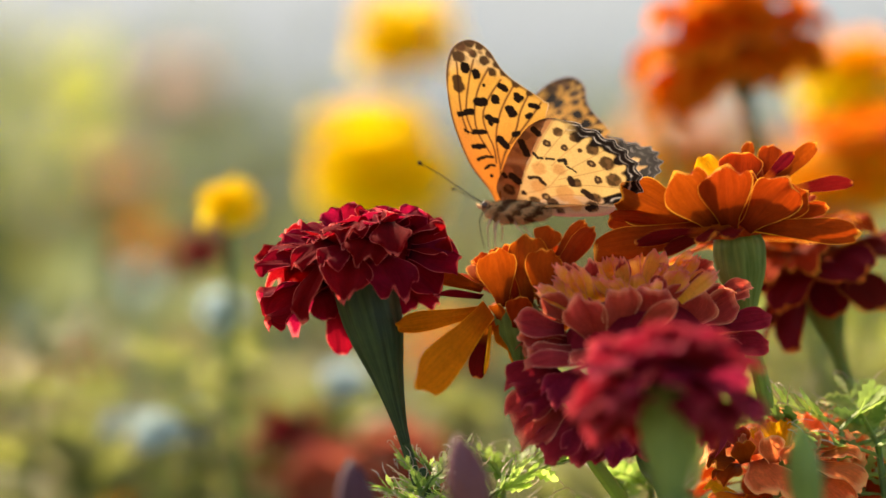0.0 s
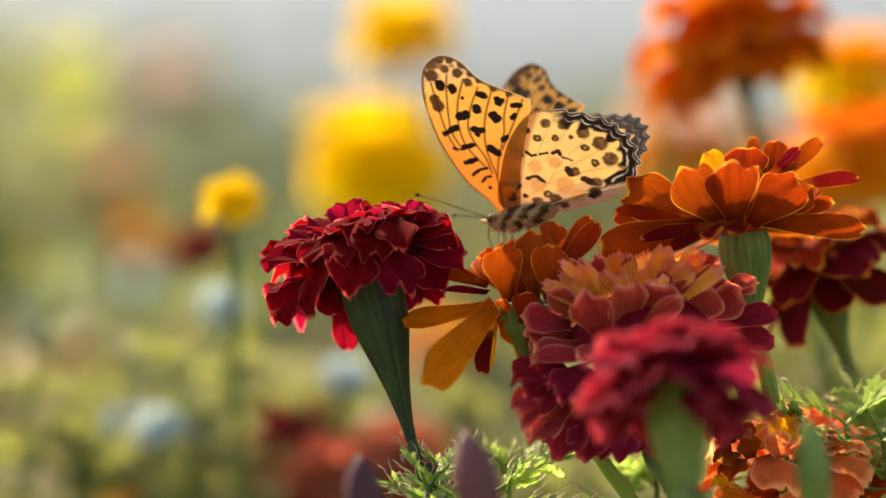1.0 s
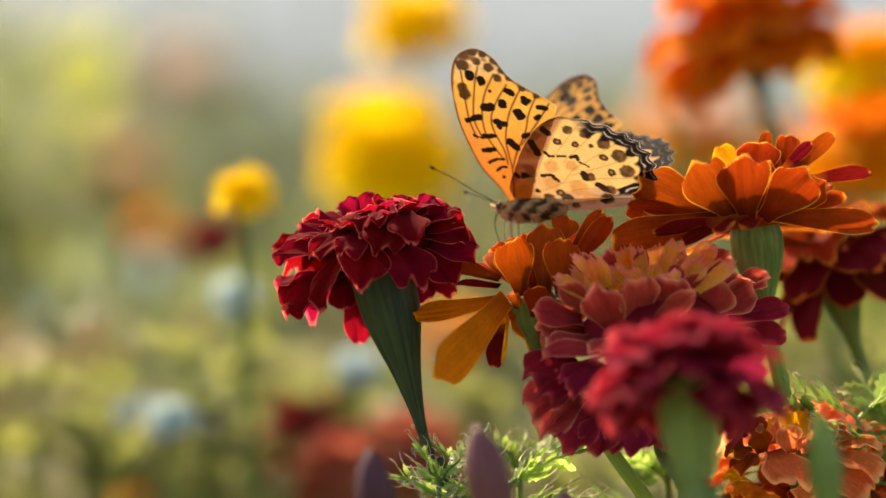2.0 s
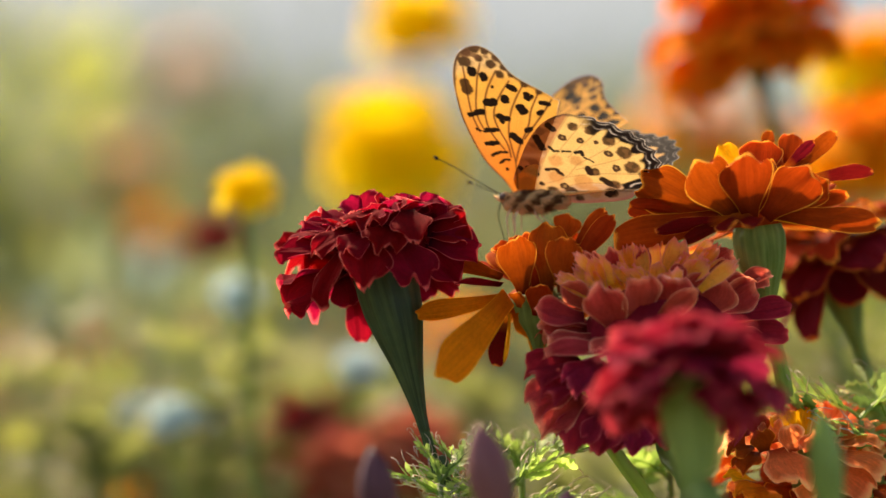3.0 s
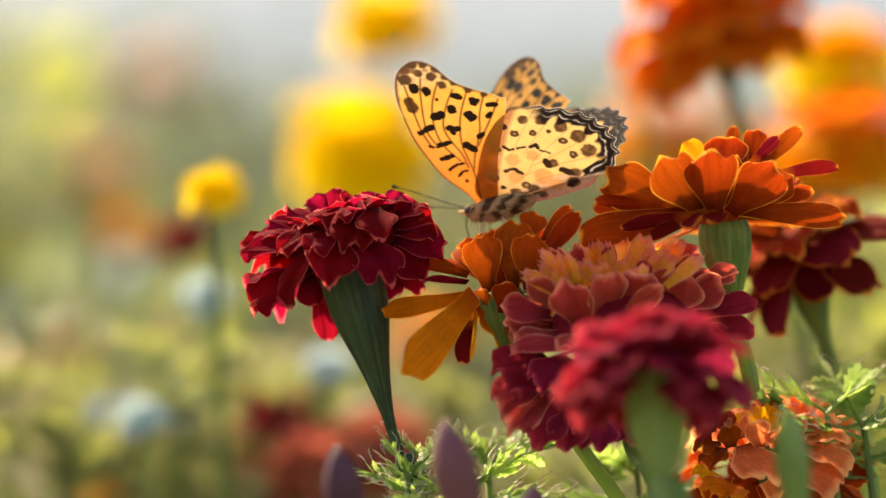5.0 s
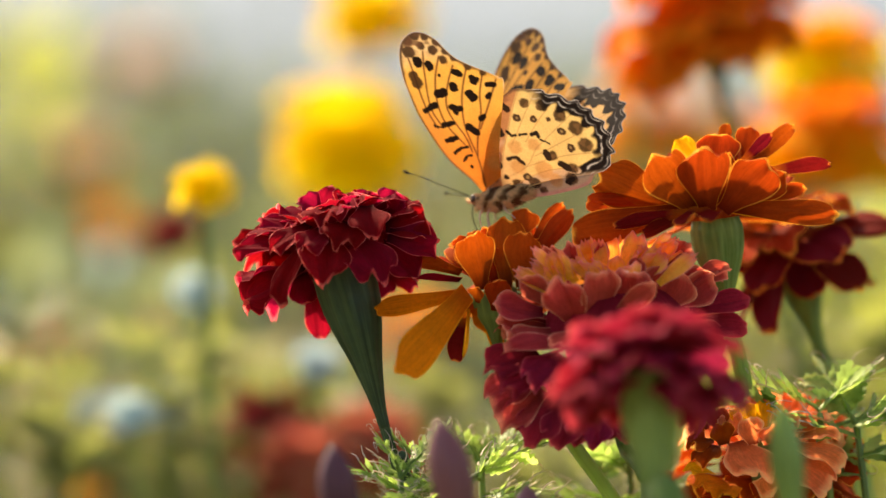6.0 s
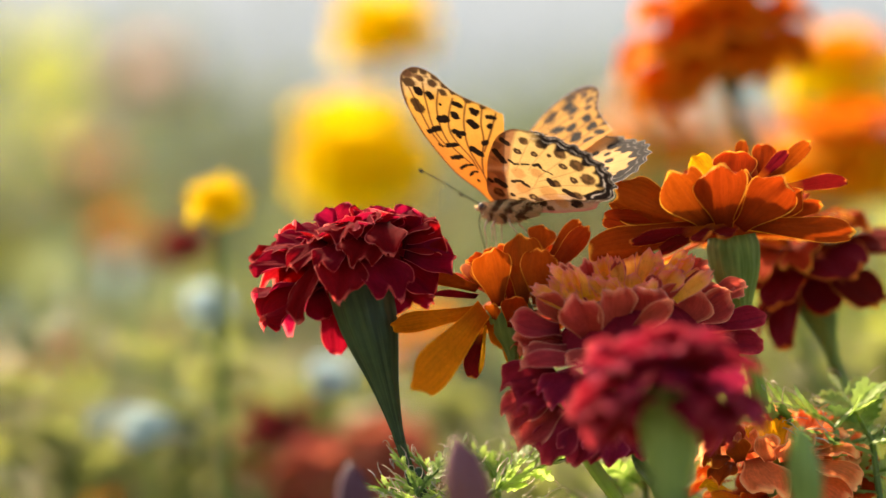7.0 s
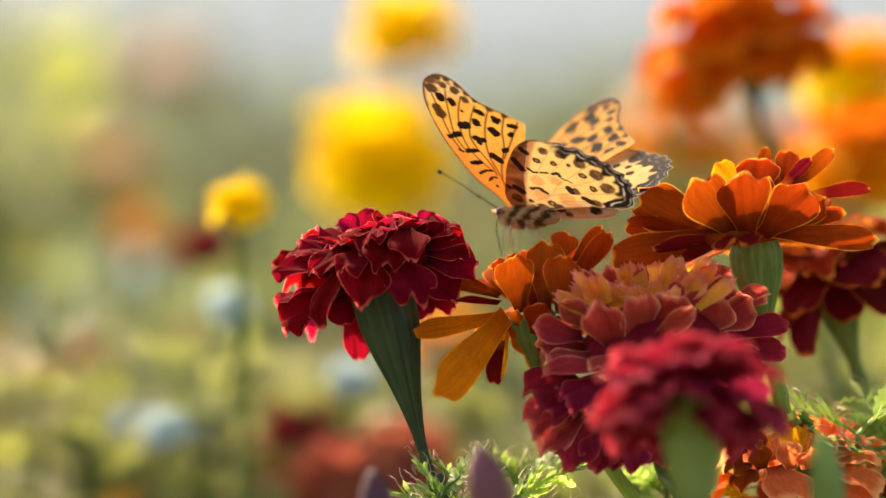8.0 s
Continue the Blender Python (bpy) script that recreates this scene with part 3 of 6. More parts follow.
petal(rust, (-1.2, 4, 2.3), (-1.1, 8, 13.3), 11.3, (-.1, -.7, .6), RUST, FAN)
petal(rust, (1.5, 4, 2.3), (3.7, 10, 15.4), 11.3, (0, -.7, .6), RUST, FAN)
petal(rust, (4.2, 4, 2.3), (8.5, 10, 16.3), 11.3, (.1, -.7, .6), RUST, FAN)
petal(rust, (6.2, 2, 2.3), (12.4, 6, 12.4), 10.2, (.2, -.7, .6), RUST, FAN)
# bright orange and amber here paint the sun's glow onto rust petals
petal(rust, (-7.5, -8, -0.7), (-28.5, -11, -4.4), 6.4, (-.1, .9, .4), BRIGHT_ORANGE, SPADE)
petal(rust, (-6.5, -12, -0.4), (-22.9, -34, -18.6), 11.3, (-.2, .95, .15), BRIGHT_ORANGE, SPADE)
petal(rust, (-6.9, -4, -5), (-9.6, -6, -17), 5.6, (0, .7, .6), MAROON_ORANGE, STRAP)
petal(rust, (-6.2, -7, -4.4), (-7.6, -10, -15.8), 2, (.6, .6, .4), AMBER, STRAP)
petal(rust, (-4.6, -2, -4.4), (-1.8, 1, -9.9), 5.6, (.2, .7, .6), BRIGHT_ORANGE, STRAP)
petal(rust, (-2, -2, -5), (0.9, 1, -14.5), 4.6, (.5, .7, .4), BRIGHT_ORANGE, STRAP)
petal(rust, (-7.7, 2, -4.4), (-17.9, 5, -10), 4.6, (-.2, .7, .6), RUST, STRAP)
petal(rust, (-8, -6, 4.1), (-19.8, -8, 7.6), 6.4, (-.2, .5, .9), RUST, STRAP)
petal(rust, (-8.1, -9, 2.4), (-19.3, -14, 3.1), 5.6, (0, .5, .9), DARK_RED, STRAP)
petal(rust, (-3.1, -13, 0.2), (-5.5, -17, 13.5), 12.3, (-.3, .8, .5), RUST, FAN)
petal(rust, (0.6, -11, 0.7), (-1.4, -8, 14.8), 10.7, (-.1, .8, .5), RUST, FAN)
petal(rust, (2.5, -12, 0.7), (2.8, -10, 16.9), 11.8, (0, .8, .5), RUST, FAN)
petal(rust, (6.1, -16, 0.5), (6.3, -20, 13.7), 11, (.1, .85, .5), RUST, FAN)
petal(rust, (6.2, 0, 12.4), (8.2, 2, 18.9), 8.8, (.1, .7, .6), RUST, FAN)
petal(rust, (8.8, -2, 9.7), (16.5, -1, 20.5), 4.6, (.3, .7, .6), RUST, STRAP)
petal(rust, (8.7, -7, 7.1), (18.3, -7, 18.8), 5.4, (.3, .8, .5), RUST, STRAP)
petal(rust, (-5.3, -4, 8.1), (-9.1, -4, 12.4), 5.9, (-.2, .6, .8), RUST, FAN)
petal(rust, (-3.7, -1, 9.1), (-5, 0, 14), 5.9, (0, .6, .8), RUST, FAN)
petal(rust, (6.2, 0, 3), (13.7, 4, 11.1), 9.4, (.2, .7, .6), RUST, FAN)
petal(rust, (-1.4, -6, 2.4), (-3.4, -7, 12.4), 10.7, (-.2, .8, .5), RUST, FAN)
petal(rust, (3.3, -7, 2.4), (4.6, -7, 14.8), 11.3, (0, .8, .5), RUST, FAN)
petal(rust, (6.1, -4, 3), (9.4, -4, 12.4), 9.4, (.2, .8, .5), RUST, FAN)
petal(rust, (-4.2, -14, -2.9), (-4.9, -18, 0.5), 5.4, (-.2, -.8, .5), RUST, FAN)
petal(rust, (-0.1, -12, -4.9), (0.8, -18, 2.5), 8, (.1, .8, .4), RUST, FAN)

orange = flower("marigold", "orange marigold with broad flat petals on a thick green calyx", (0.0727, 0.0080, 0.3558), (-0.12, -0.04, 1.0), [
    (8, 0.0250, 0.0140, -2, 0.004, 0.0, ORANGE, FLAT),
    (8, 0.0200, 0.0150, 30, 0.003, 0.002, ORANGE, FLAT)],
    13, [(0.0780, 0.0100, 0.3231), (0.0812, 0.0100, 0.3068), (0.0834, 0.0100, 0.2879), (0.085, 0.010, 0.12), (0.085, 0.010, -0.01)], (0.0062, 0.026), "marigolds", (0.22, 0.2), 0.0020, case=CALYX_LIT, stalk=CALYX_LIT, back_only=2)
petal(orange, (-5.8, -2, 3.6), (-13.9, 8, 12.6), 12.9, (-.2, -.7, .6), ORANGE, FAN)
petal(orange, (-3.6, 0, 3.6), (-8, 10, 16), 12.9, (-.1, -.7, .6), ORANGE, FAN)
petal(orange, (-0.9, 0, 3.6), (-2.1, 12, 18.7), 13.4, (0, -.7, .6), ORANGE, FAN)
petal(orange, (1.1, 0, 3.6), (3.4, 12, 18.7), 13.4, (.1, -.7, .6), ORANGE, FAN)
petal(orange, (3.2, 0, 3.6), (10.1, 10, 15.7), 12.9, (.1, -.7, .6), ORANGE, FAN)
petal(orange, (5, -2, 3.2), (15.2, 6, 11.8), 12.1, (.2, -.7, .6), ORANGE, FAN)
petal(orange, (-9.2, -10, 2.7), (-28.9, -14, 10.6), 15.8, (-.35, .7, .6), ORANGE, FAN)
petal(orange, (-9.9, -8, 3), (-31.8, -12, 4.3), 8, (-.3, .7, .6), ORANGE, FAN)
petal(orange, (-6, -16, 1.6), (-16.4, -28, 14.3), 15, (-.2, .85, .5), ORANGE, FAN)
petal(orange, (-3, -17, 1.6), (-5.2, -29, 15.9), 16.3, (0, .85, .5), ORANGE, FAN)
petal(orange, (0.6, -16, 1.6), (11, -24, 12.6), 15.5, (.25, .85, .5), ORANGE, FAN)
petal(orange, (3.2, -12, 3.5), (15.3, -16, 10.1), 10.7, (.3, .8, .6), ORANGE, FAN)
petal(orange, (-0, -12, 10.4), (0.1, -10, 19.7), 13.4, (0, .8, .5), ORANGE, FAN)
# the amber petals carry sun glow in their colour
petal(orange, (-4, -6, 11.2), (-9.1, -4, 18.9), 7.5, (-.2, .8, .5), AMBER, FAN)
petal(orange, (2.2, 0, 16), (2.8, 1, 22.7), 3.5, (0, .8, .5), ORANGE, STRAP)
petal(orange, (7, -3, 13.3), (8, -2, 21.8), 7.5, (.1, .8, .5), ORANGE, FAN)
petal(orange, (8.1, -6, 12.5), (18.4, -6, 22.1), 4.8, (.3, .8, .5), ORANGE, STRAP)
petal(orange, (5.9, -8, 13.2), (12.9, -8, 19.9), 3.5, (.3, .8, .5), MAROON_ORANGE, STRAP)
petal(orange, (11.6, -4, 10.8), (27.2, -7, 12.9), 5.6, (.1, .7, .7), MAROON_ORANGE, STRAP)
petal(orange, (1.7, -14, 2.9), (27.7, -18, 0.5), 8.3, (0, .85, .5), ORANGE, SPADE)
petal(orange, (3.6, -6, 1.4), (12.9, -2, 0.6), 2.4, (0, .8, .6), AMBER, STRAP)
petal(orange, (10.4, -2, 4.1), (21.7, 0, 7.1), 5.9, (.1, .75, .6), ORANGE, STRAP)
petal(orange, (-6.5, -13, 2.4), (-35.4, -19, -3.5), 10.2, (-.1, .85, .5), ORANGE, SPADE)
petal(orange, (-6.8, -18, 1.3), (-25.6, -23, -1.7), 5.6, (0, .7, .7), MAROON_ORANGE, STRAP)
petal(orange, (-8, -16, 0.4), (-18.9, -20, -4), 5.4, (0, .7, .7), MAROON_ORANGE, STRAP)
petal(orange, (-6.8, -8, 3.8), (-16.5, -14, 13), 12.1, (-.2, .8, .5), ORANGE, FAN)
petal(orange, (-3.6, -10, 3.5), (-7.4, -16, 14.1), 12.1, (-.1, .8, .5), ORANGE, FAN)
petal(orange, (0.4, -10, 3.5), (2, -16, 14.6), 12.9, (.1, .8, .5), ORANGE, FAN)
petal(orange, (3.2, -8, 3.5), (10.9, -12, 11.5), 11.3, (.2, .8, .5), ORANGE, FAN)
petal(orange, (-1.2, -4, 6.5), (-2.5, -4, 17.3), 10.7, (0, .8, .5), ORANGE, FAN)
petal(orange, (-5.1, -16, 3.2), (-6.6, -34, -0.2), 14.7, (0, .3, 1), MAROON_ORANGE, FAN)

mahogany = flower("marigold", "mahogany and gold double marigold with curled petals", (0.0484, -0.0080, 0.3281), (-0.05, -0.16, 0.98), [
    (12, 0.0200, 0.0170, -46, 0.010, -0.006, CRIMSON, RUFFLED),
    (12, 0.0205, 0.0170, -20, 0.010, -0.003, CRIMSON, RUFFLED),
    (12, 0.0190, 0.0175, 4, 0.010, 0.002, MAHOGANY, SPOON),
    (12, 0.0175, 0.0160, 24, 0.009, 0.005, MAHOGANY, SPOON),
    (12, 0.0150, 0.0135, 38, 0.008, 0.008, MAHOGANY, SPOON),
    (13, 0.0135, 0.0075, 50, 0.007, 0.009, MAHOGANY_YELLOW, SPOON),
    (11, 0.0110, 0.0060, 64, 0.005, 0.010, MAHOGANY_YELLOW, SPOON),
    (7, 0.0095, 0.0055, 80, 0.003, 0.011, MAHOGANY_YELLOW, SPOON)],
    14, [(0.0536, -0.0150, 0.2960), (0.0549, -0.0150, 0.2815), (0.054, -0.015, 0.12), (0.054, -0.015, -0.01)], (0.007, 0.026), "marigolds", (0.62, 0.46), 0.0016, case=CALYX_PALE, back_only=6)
petal(mahogany, (-9.8, -4, 12.8), (-15.8, -6, 20.5), 4, (-.3, -.9, .3), MAHOGANY_YELLOW, FLORET)
petal(mahogany, (-12.2, -7, 11.5), (-20.1, -9, 17.9), 3.8, (-.3, -.9, .3), MAHOGANY_YELLOW, FLORET)
petal(mahogany, (-15.3, -9, 10.2), (-24.2, -11, 15.8), 3.8, (-.3, -.9, .3), MAHOGANY_YELLOW, FLORET)
petal(mahogany, (-7.8, -4, 13.5), (-11.5, -4, 21.8), 3.8, (-.2, -.9, .3), MAHOGANY_YELLOW, FLORET)
petal(mahogany, (-5.3, -2, 14.1), (-8.2, -1, 23.7), 4.3, (-.1, -.9, .3), MAHOGANY_YELLOW, FLORET)
petal(mahogany, (-3.2, -4, 14.1), (-4.9, -4, 22.6), 3.8, (0, -.9, .3), MAHOGANY_YELLOW, FLORET)
petal(mahogany, (-1.1, -1, 14.1), (-2, 1, 23.7), 4.3, (0, -.9, .3), MAHOGANY_YELLOW, FLORET)
petal(mahogany, (1.2, -4, 14.8), (4.9, -4, 24.2), 5.6, (.2, -.9, .3), MAHOGANY_YELLOW, FLORET)
petal(mahogany, (1, 0, 15.4), (2.6, 2, 24.2), 4.3, (.1, -.9, .3), MAHOGANY_YELLOW, FLORET)
petal(mahogany, (5.3, -6, 14.4), (10.5, -7, 19.7), 6.2, (.3, -.9, .4), MAHOGANY_YELLOW, FLORET)
petal(mahogany, (7.6, 0, 16.8), (13.1, 0, 23.4), 5.4, (.3, -.9, .3), MAHOGANY_YELLOW, FLORET)
petal(mahogany, (10.3, 0, 16.8), (17.6, 0, 21), 7, (.3, -.8, .5), MAHOGANY, SCOOP)
petal(mahogany, (-13.3, -10, 11.5), (-17.3, -12, 16.8), 3.2, (-.3, -.9, .3), MAHOGANY_YELLOW, FLORET)
petal(mahogany, (-6.7, -8, 13.5), (-10.4, -9, 18.4), 3.5, (-.2, -.9, .3), MAHOGANY_YELLOW, FLORET)
petal(mahogany, (-4.1, -9, 12.8), (-6.5, -10, 17.6), 3.5, (0, -.9, .3), MAHOGANY_YELLOW, FLORET)
petal(mahogany, (2.6, -8, 14.2), (5.2, -9, 18.1), 4.6, (.2, -.9, .3), MAHOGANY, SCOOP)
petal(mahogany, (-9.6, -10, 2.1), (-15.3, -22, 13.2), 11, (-.3, -.9, .2), MAHOGANY, SCOOP)
petal(mahogany, (-4.1, -10, 4.3), (-5.8, -19, 15.3), 11.5, (0, -.8, .6), MAHOGANY, SCOOP)
petal(mahogany, (1.9, -9, 4.9), (2.5, -15, 15.5), 12.9, (0, -.8, .6), MAHOGANY, SCOOP)
petal(mahogany, (-1.7, -14, 4.4), (7.7, -20, 12.7), 5.9, (.5, -.8, .3), MAHOGANY, SCOOP)
petal(mahogany, (8.7, -5, 6.2), (13.4, -7, 15.5), 14.7, (.3, -.8, .5), MAHOGANY, SCOOP)
petal(mahogany, (12.8, -2, 8.1), (22.7, -3, 13.5), 10.7, (.4, -.8, .4), MAHOGANY, SCOOP)
petal(mahogany, (16.4, 2, 12.1), (26.7, 1, 15.7), 7, (.3, -.6, .8), MAHOGANY, BROAD)
petal(mahogany, (17.1, 2, 6.1), (31.5, 4, 8.7), 7, (.2, -.8, .6), CRIMSON, STRAP)
petal(mahogany, (17.9, 4, 2.7), (31.1, 6, 1.7), 7.5, (.2, -.8, .6), CRIMSON, STRAP)
petal(mahogany, (13.7, 2, 0.8), (26.2, 4, -2), 9.4, (.3, -.8, .5), CRIMSON, BROAD)
petal(mahogany, (-17.8, -6, 5.9), (-29.4, -10, 7.9), 8, (-.4, -.8, .5), MAHOGANY, SCOOP)
petal(mahogany, (-17.1, -5, 2.9), (-28.5, -9, 4.7), 7.5, (-.4, -.8, .4), MAHOGANY, SCOOP)
petal(mahogany, (-15.9, -8, 7.6), (-22.4, -13, 14.2), 7, (-.4, -.9, .3), MAHOGANY, SCOOP)
petal(mahogany, (-15.2, -8, 1.6), (-26.5, -12, 0.5), 5.9, (-.3, -.8, .6), MAHOGANY, SCOOP)
petal(mahogany, (-10.8, -12, -0.9), (-27.3, -16, -2.3), 7, (-.2, -.8, .7), MAHOGANY, BROAD)
petal(mahogany, (-9, -16, 1.8), (-16.7, -24, -1), 6.2, (-.3, -.9, .5), MAHOGANY, SCOOP)
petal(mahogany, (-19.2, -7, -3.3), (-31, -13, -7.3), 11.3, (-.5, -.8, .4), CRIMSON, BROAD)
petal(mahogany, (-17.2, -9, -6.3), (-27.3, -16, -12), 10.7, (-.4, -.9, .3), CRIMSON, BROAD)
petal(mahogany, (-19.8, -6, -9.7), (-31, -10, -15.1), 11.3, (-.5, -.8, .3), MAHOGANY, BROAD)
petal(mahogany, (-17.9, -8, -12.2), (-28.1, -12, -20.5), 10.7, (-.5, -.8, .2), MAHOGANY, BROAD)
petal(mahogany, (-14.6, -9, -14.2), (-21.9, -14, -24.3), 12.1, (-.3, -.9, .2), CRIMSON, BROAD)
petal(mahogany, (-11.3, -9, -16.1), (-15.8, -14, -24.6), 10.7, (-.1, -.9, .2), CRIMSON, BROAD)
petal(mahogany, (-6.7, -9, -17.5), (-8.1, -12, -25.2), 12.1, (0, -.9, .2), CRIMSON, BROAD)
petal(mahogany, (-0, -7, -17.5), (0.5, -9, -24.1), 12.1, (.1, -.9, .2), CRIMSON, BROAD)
petal(mahogany, (3.2, -1, 15.2), (6.2, -6, 21.1), 3.1, (0.2, -.9, .3), MAHOGANY_YELLOW, FLORET)
petal(mahogany, (6.2, 0, 13.8), (9.7, -5, 20.4), 3.4, (0.2, -.9, .3), MAHOGANY, FLORET)
petal(mahogany, (-3.7, 0, 16), (-4, -5, 21.9), 3.9, (0.0, -.9, .3), MAHOGANY, FLORET)
petal(mahogany, (-6.5, 1, 16.2), (-8, -4, 22.6), 3.2, (-0.1, -.9, .3), MAHOGANY_YELLOW, FLORET)
petal(mahogany, (-13.2, -9, 12.7), (-16.5, -14, 19.8), 3.8, (-0.2, -.9, .3), MAHOGANY_YELLOW, FLORET)
petal(mahogany, (-10.1, -2, 15.6), (-11.9, -7, 21.9), 3.2, (-0.1, -.9, .3), MAHOGANY, FLORET)
petal(mahogany, (-12.9, -9, 13.9), (-20.2, -14, 20.6), 2.8, (-0.2, -.9, .3), MAHOGANY_YELLOW, FLORET)
petal(mahogany, (-11.5, -9, 13.6), (-14.5, -14, 19.6), 3.9, (-0.2, -.9, .3), MAHOGANY_YELLOW, FLORET)
petal(mahogany, (8.6, 6, 15), (14.9, 1, 22.2), 3.8, (0.3, -.9, .3), MAHOGANY_YELLOW, FLORET)
petal(mahogany, (5.1, 4, 15.3), (11, -1, 22.1), 3.1, (0.2, -.9, .3), MAHOGANY_YELLOW, FLORET)
petal(mahogany, (9.1, -9, 12.3), (17.2, -14, 19.1), 3.8, (0.3, -.9, .3), MAHOGANY_YELLOW, FLORET)
petal(mahogany, (7.1, 5, 15.5), (12.6, 0, 22.3), 3.9, (0.2, -.9, .3), MAHOGANY_YELLOW, FLORET)
petal(mahogany, (-13.9, 3, 14.7), (-18.1, -2, 20.4), 3.9, (-0.2, -.9, .3), MAHOGANY, FLORET)
petal(mahogany, (-14.1, 5, 14.9), (-19.6, 0, 21.3), 3.8, (-0.2, -.9, .3), MAHOGANY, FLORET)
petal(mahogany, (-13.4, -2, 14.6), (-17.2, -7, 21.1), 3.8, (-0.2, -.9, .3), MAHOGANY, FLORET)
petal(mahogany, (-7, 6, 16.5), (-9.9, 1, 23.3), 3.2, (-0.1, -.9, .3), MAHOGANY_YELLOW, FLORET)
petal(mahogany, (3.7, 1, 15.8), (6.1, -4, 21.5), 3.9, (0.2, -.9, .3), MAHOGANY, FLORET)
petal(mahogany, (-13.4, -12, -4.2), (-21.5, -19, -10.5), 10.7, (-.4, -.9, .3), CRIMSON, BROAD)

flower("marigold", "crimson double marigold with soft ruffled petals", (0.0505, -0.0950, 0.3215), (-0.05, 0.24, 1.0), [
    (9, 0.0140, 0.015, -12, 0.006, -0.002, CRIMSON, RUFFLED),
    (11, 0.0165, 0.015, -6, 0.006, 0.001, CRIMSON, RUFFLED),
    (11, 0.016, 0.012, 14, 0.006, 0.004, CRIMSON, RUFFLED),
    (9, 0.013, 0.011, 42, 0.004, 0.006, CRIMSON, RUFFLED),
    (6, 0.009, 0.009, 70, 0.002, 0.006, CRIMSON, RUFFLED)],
    15, [(0.0535, -0.1150, 0.2920), (0.055, -0.12, 0.20), (0.055, -0.12, -0.01)], (0.0066, 0.034), "marigolds", (0.5, 0.3), 0.0040, case=CALYX_LIT, stalk=CALYX_LIT)

coral = flower("marigold", "small coral-orange marigold with crumpled petals", (0.0863, 0.0200, 0.2962), (-0.1, -0.30, 1.0), [
    (10, 0.0135, 0.0135, -50, 0.010, -0.006, RUST, CURLED),
    (12, 0.0135, 0.0130, -24, 0.011, -0.003, RUST, CURLED),
    (12, 0.0125, 0.0125, 2, 0.011, 0.001, RUST, CURLED),
    (11, 0.0115, 0.0115, 26, 0.009, 0.005, CORAL, CURLED),
    (10, 0.0105, 0.0100, 46, 0.007, 0.007, CORAL, CURLED),
    (8, 0.0095, 0.0085, 66, 0.004, 0.008, CORAL, CURLED),
    (4, 0.0085, 0.0070, 84, 0.001, 0.009, CORAL, CURLED)],
    16, [(0.0863, 0.0200, 0.2531), (0.085, 0.02, 0.10), (0.085, 0.02, -0.01)], (0.006, 0.028), "marigolds", (0.52, 0.34), 0.0015)
petal(coral, (-10, -24, 6.6), (-5.6, -36, -1.2), 13.4, (0, -.8, .6), CORAL, LIP)
petal(coral, (-14.5, -22, 5.8), (-18.7, -30, 1.7), 8, (-.3, -.8, .5), RUST, LIP)
petal(coral, (-15.2, -22, 7.2), (-20.6, -28, 5.3), 7, (-.4, -.8, .5), RUST, CURLED)
petal(coral, (4.2, -22, 5.8), (14.5, -32, 1.3), 11.3, (.3, -.7, .6), CORAL, LIP)
petal(coral, (5.7, -20, 7.7), (14.4, -24, 7.9), 8.8, (.2, -.5, .8), CORAL, LIP)
petal(coral, (3.3, -24, 2.6), (11.2, -32, -4.3), 11.3, (.3, -.8, .4), CORAL, LIP)
petal(coral, (-1.3, -24, -0.8), (-0.6, -34, -5.8), 12.3, (0, -.9, .4), CORAL, LIP)
petal(coral, (-6.8, -22, 10.1), (-8.8, -20, 14.8), 6.7, (-.1, -.8, .5), AMBER, FLORET)
petal(coral, (-10.4, -24, 8), (-11.6, -22, 13), 6.2, (-.1, -.8, .5), CORAL, FLORET)
petal(coral, (-13.3, -23, 9.2), (-14.5, -21, 14.3), 5.9, (-.2, -.8, .5), RUST, CURLED)
petal(coral, (-16.4, -22, 9.6), (-18.6, -22, 14.1), 5.6, (-.3, -.8, .5), RUST, CURLED)
petal(coral, (-5.8, -26, 6), (-7.5, -28, 12.5), 7.2, (0, -.8, .5), CORAL, SCOOP)
petal(coral, (-12.8, -25, 6), (-13.9, -28, 11.2), 6.7, (-.1, -.8, .5), RUST, SCOOP)
petal(coral, (-2.3, -20, 9.1), (-1.6, -18, 15.6), 7.2, (.1, -.8, .5), AMBER, FLORET)
petal(coral, (0.6, -20, 6.4), (2.4, -18, 13.4), 7.2, (.2, -.8, .5), CORAL, FLORET)
petal(coral, (-4.6, -18, 13), (-4.7, -16, 17.4), 5.9, (0, -.8, .5), CORAL, CURLED)
petal(coral, (-2, -24, 5.9), (-1.9, -28, 10.8), 7.5, (.1, -.9, .4), CORAL, SCOOP)
petal(coral, (-14.7, -24, -1), (-22, -30, 0.6), 5.4, (-.2, -.6, .8), AMBER, CURLED)
petal(coral, (-12.8, -26, -2.3), (-19.8, -36, -3), 7.2, (-.3, -.8, .5), BRIGHT_ORANGE, LIP)
petal(coral, (-11.5, -26, -3.1), (-14.2, -36, -5.7), 8.3, (-.1, -.8, .5), BRIGHT_ORANGE, LIP)
petal(coral, (-16.9, -22, 6.5), (-20.8, -24, 9.2), 6.4, (-.4, -.7, .6), RUST, CURLED)
petal(coral, (4.6, -18, 9), (9.4, -16, 11.3), 6.7, (.2, -.6, .8), CORAL, CURLED)

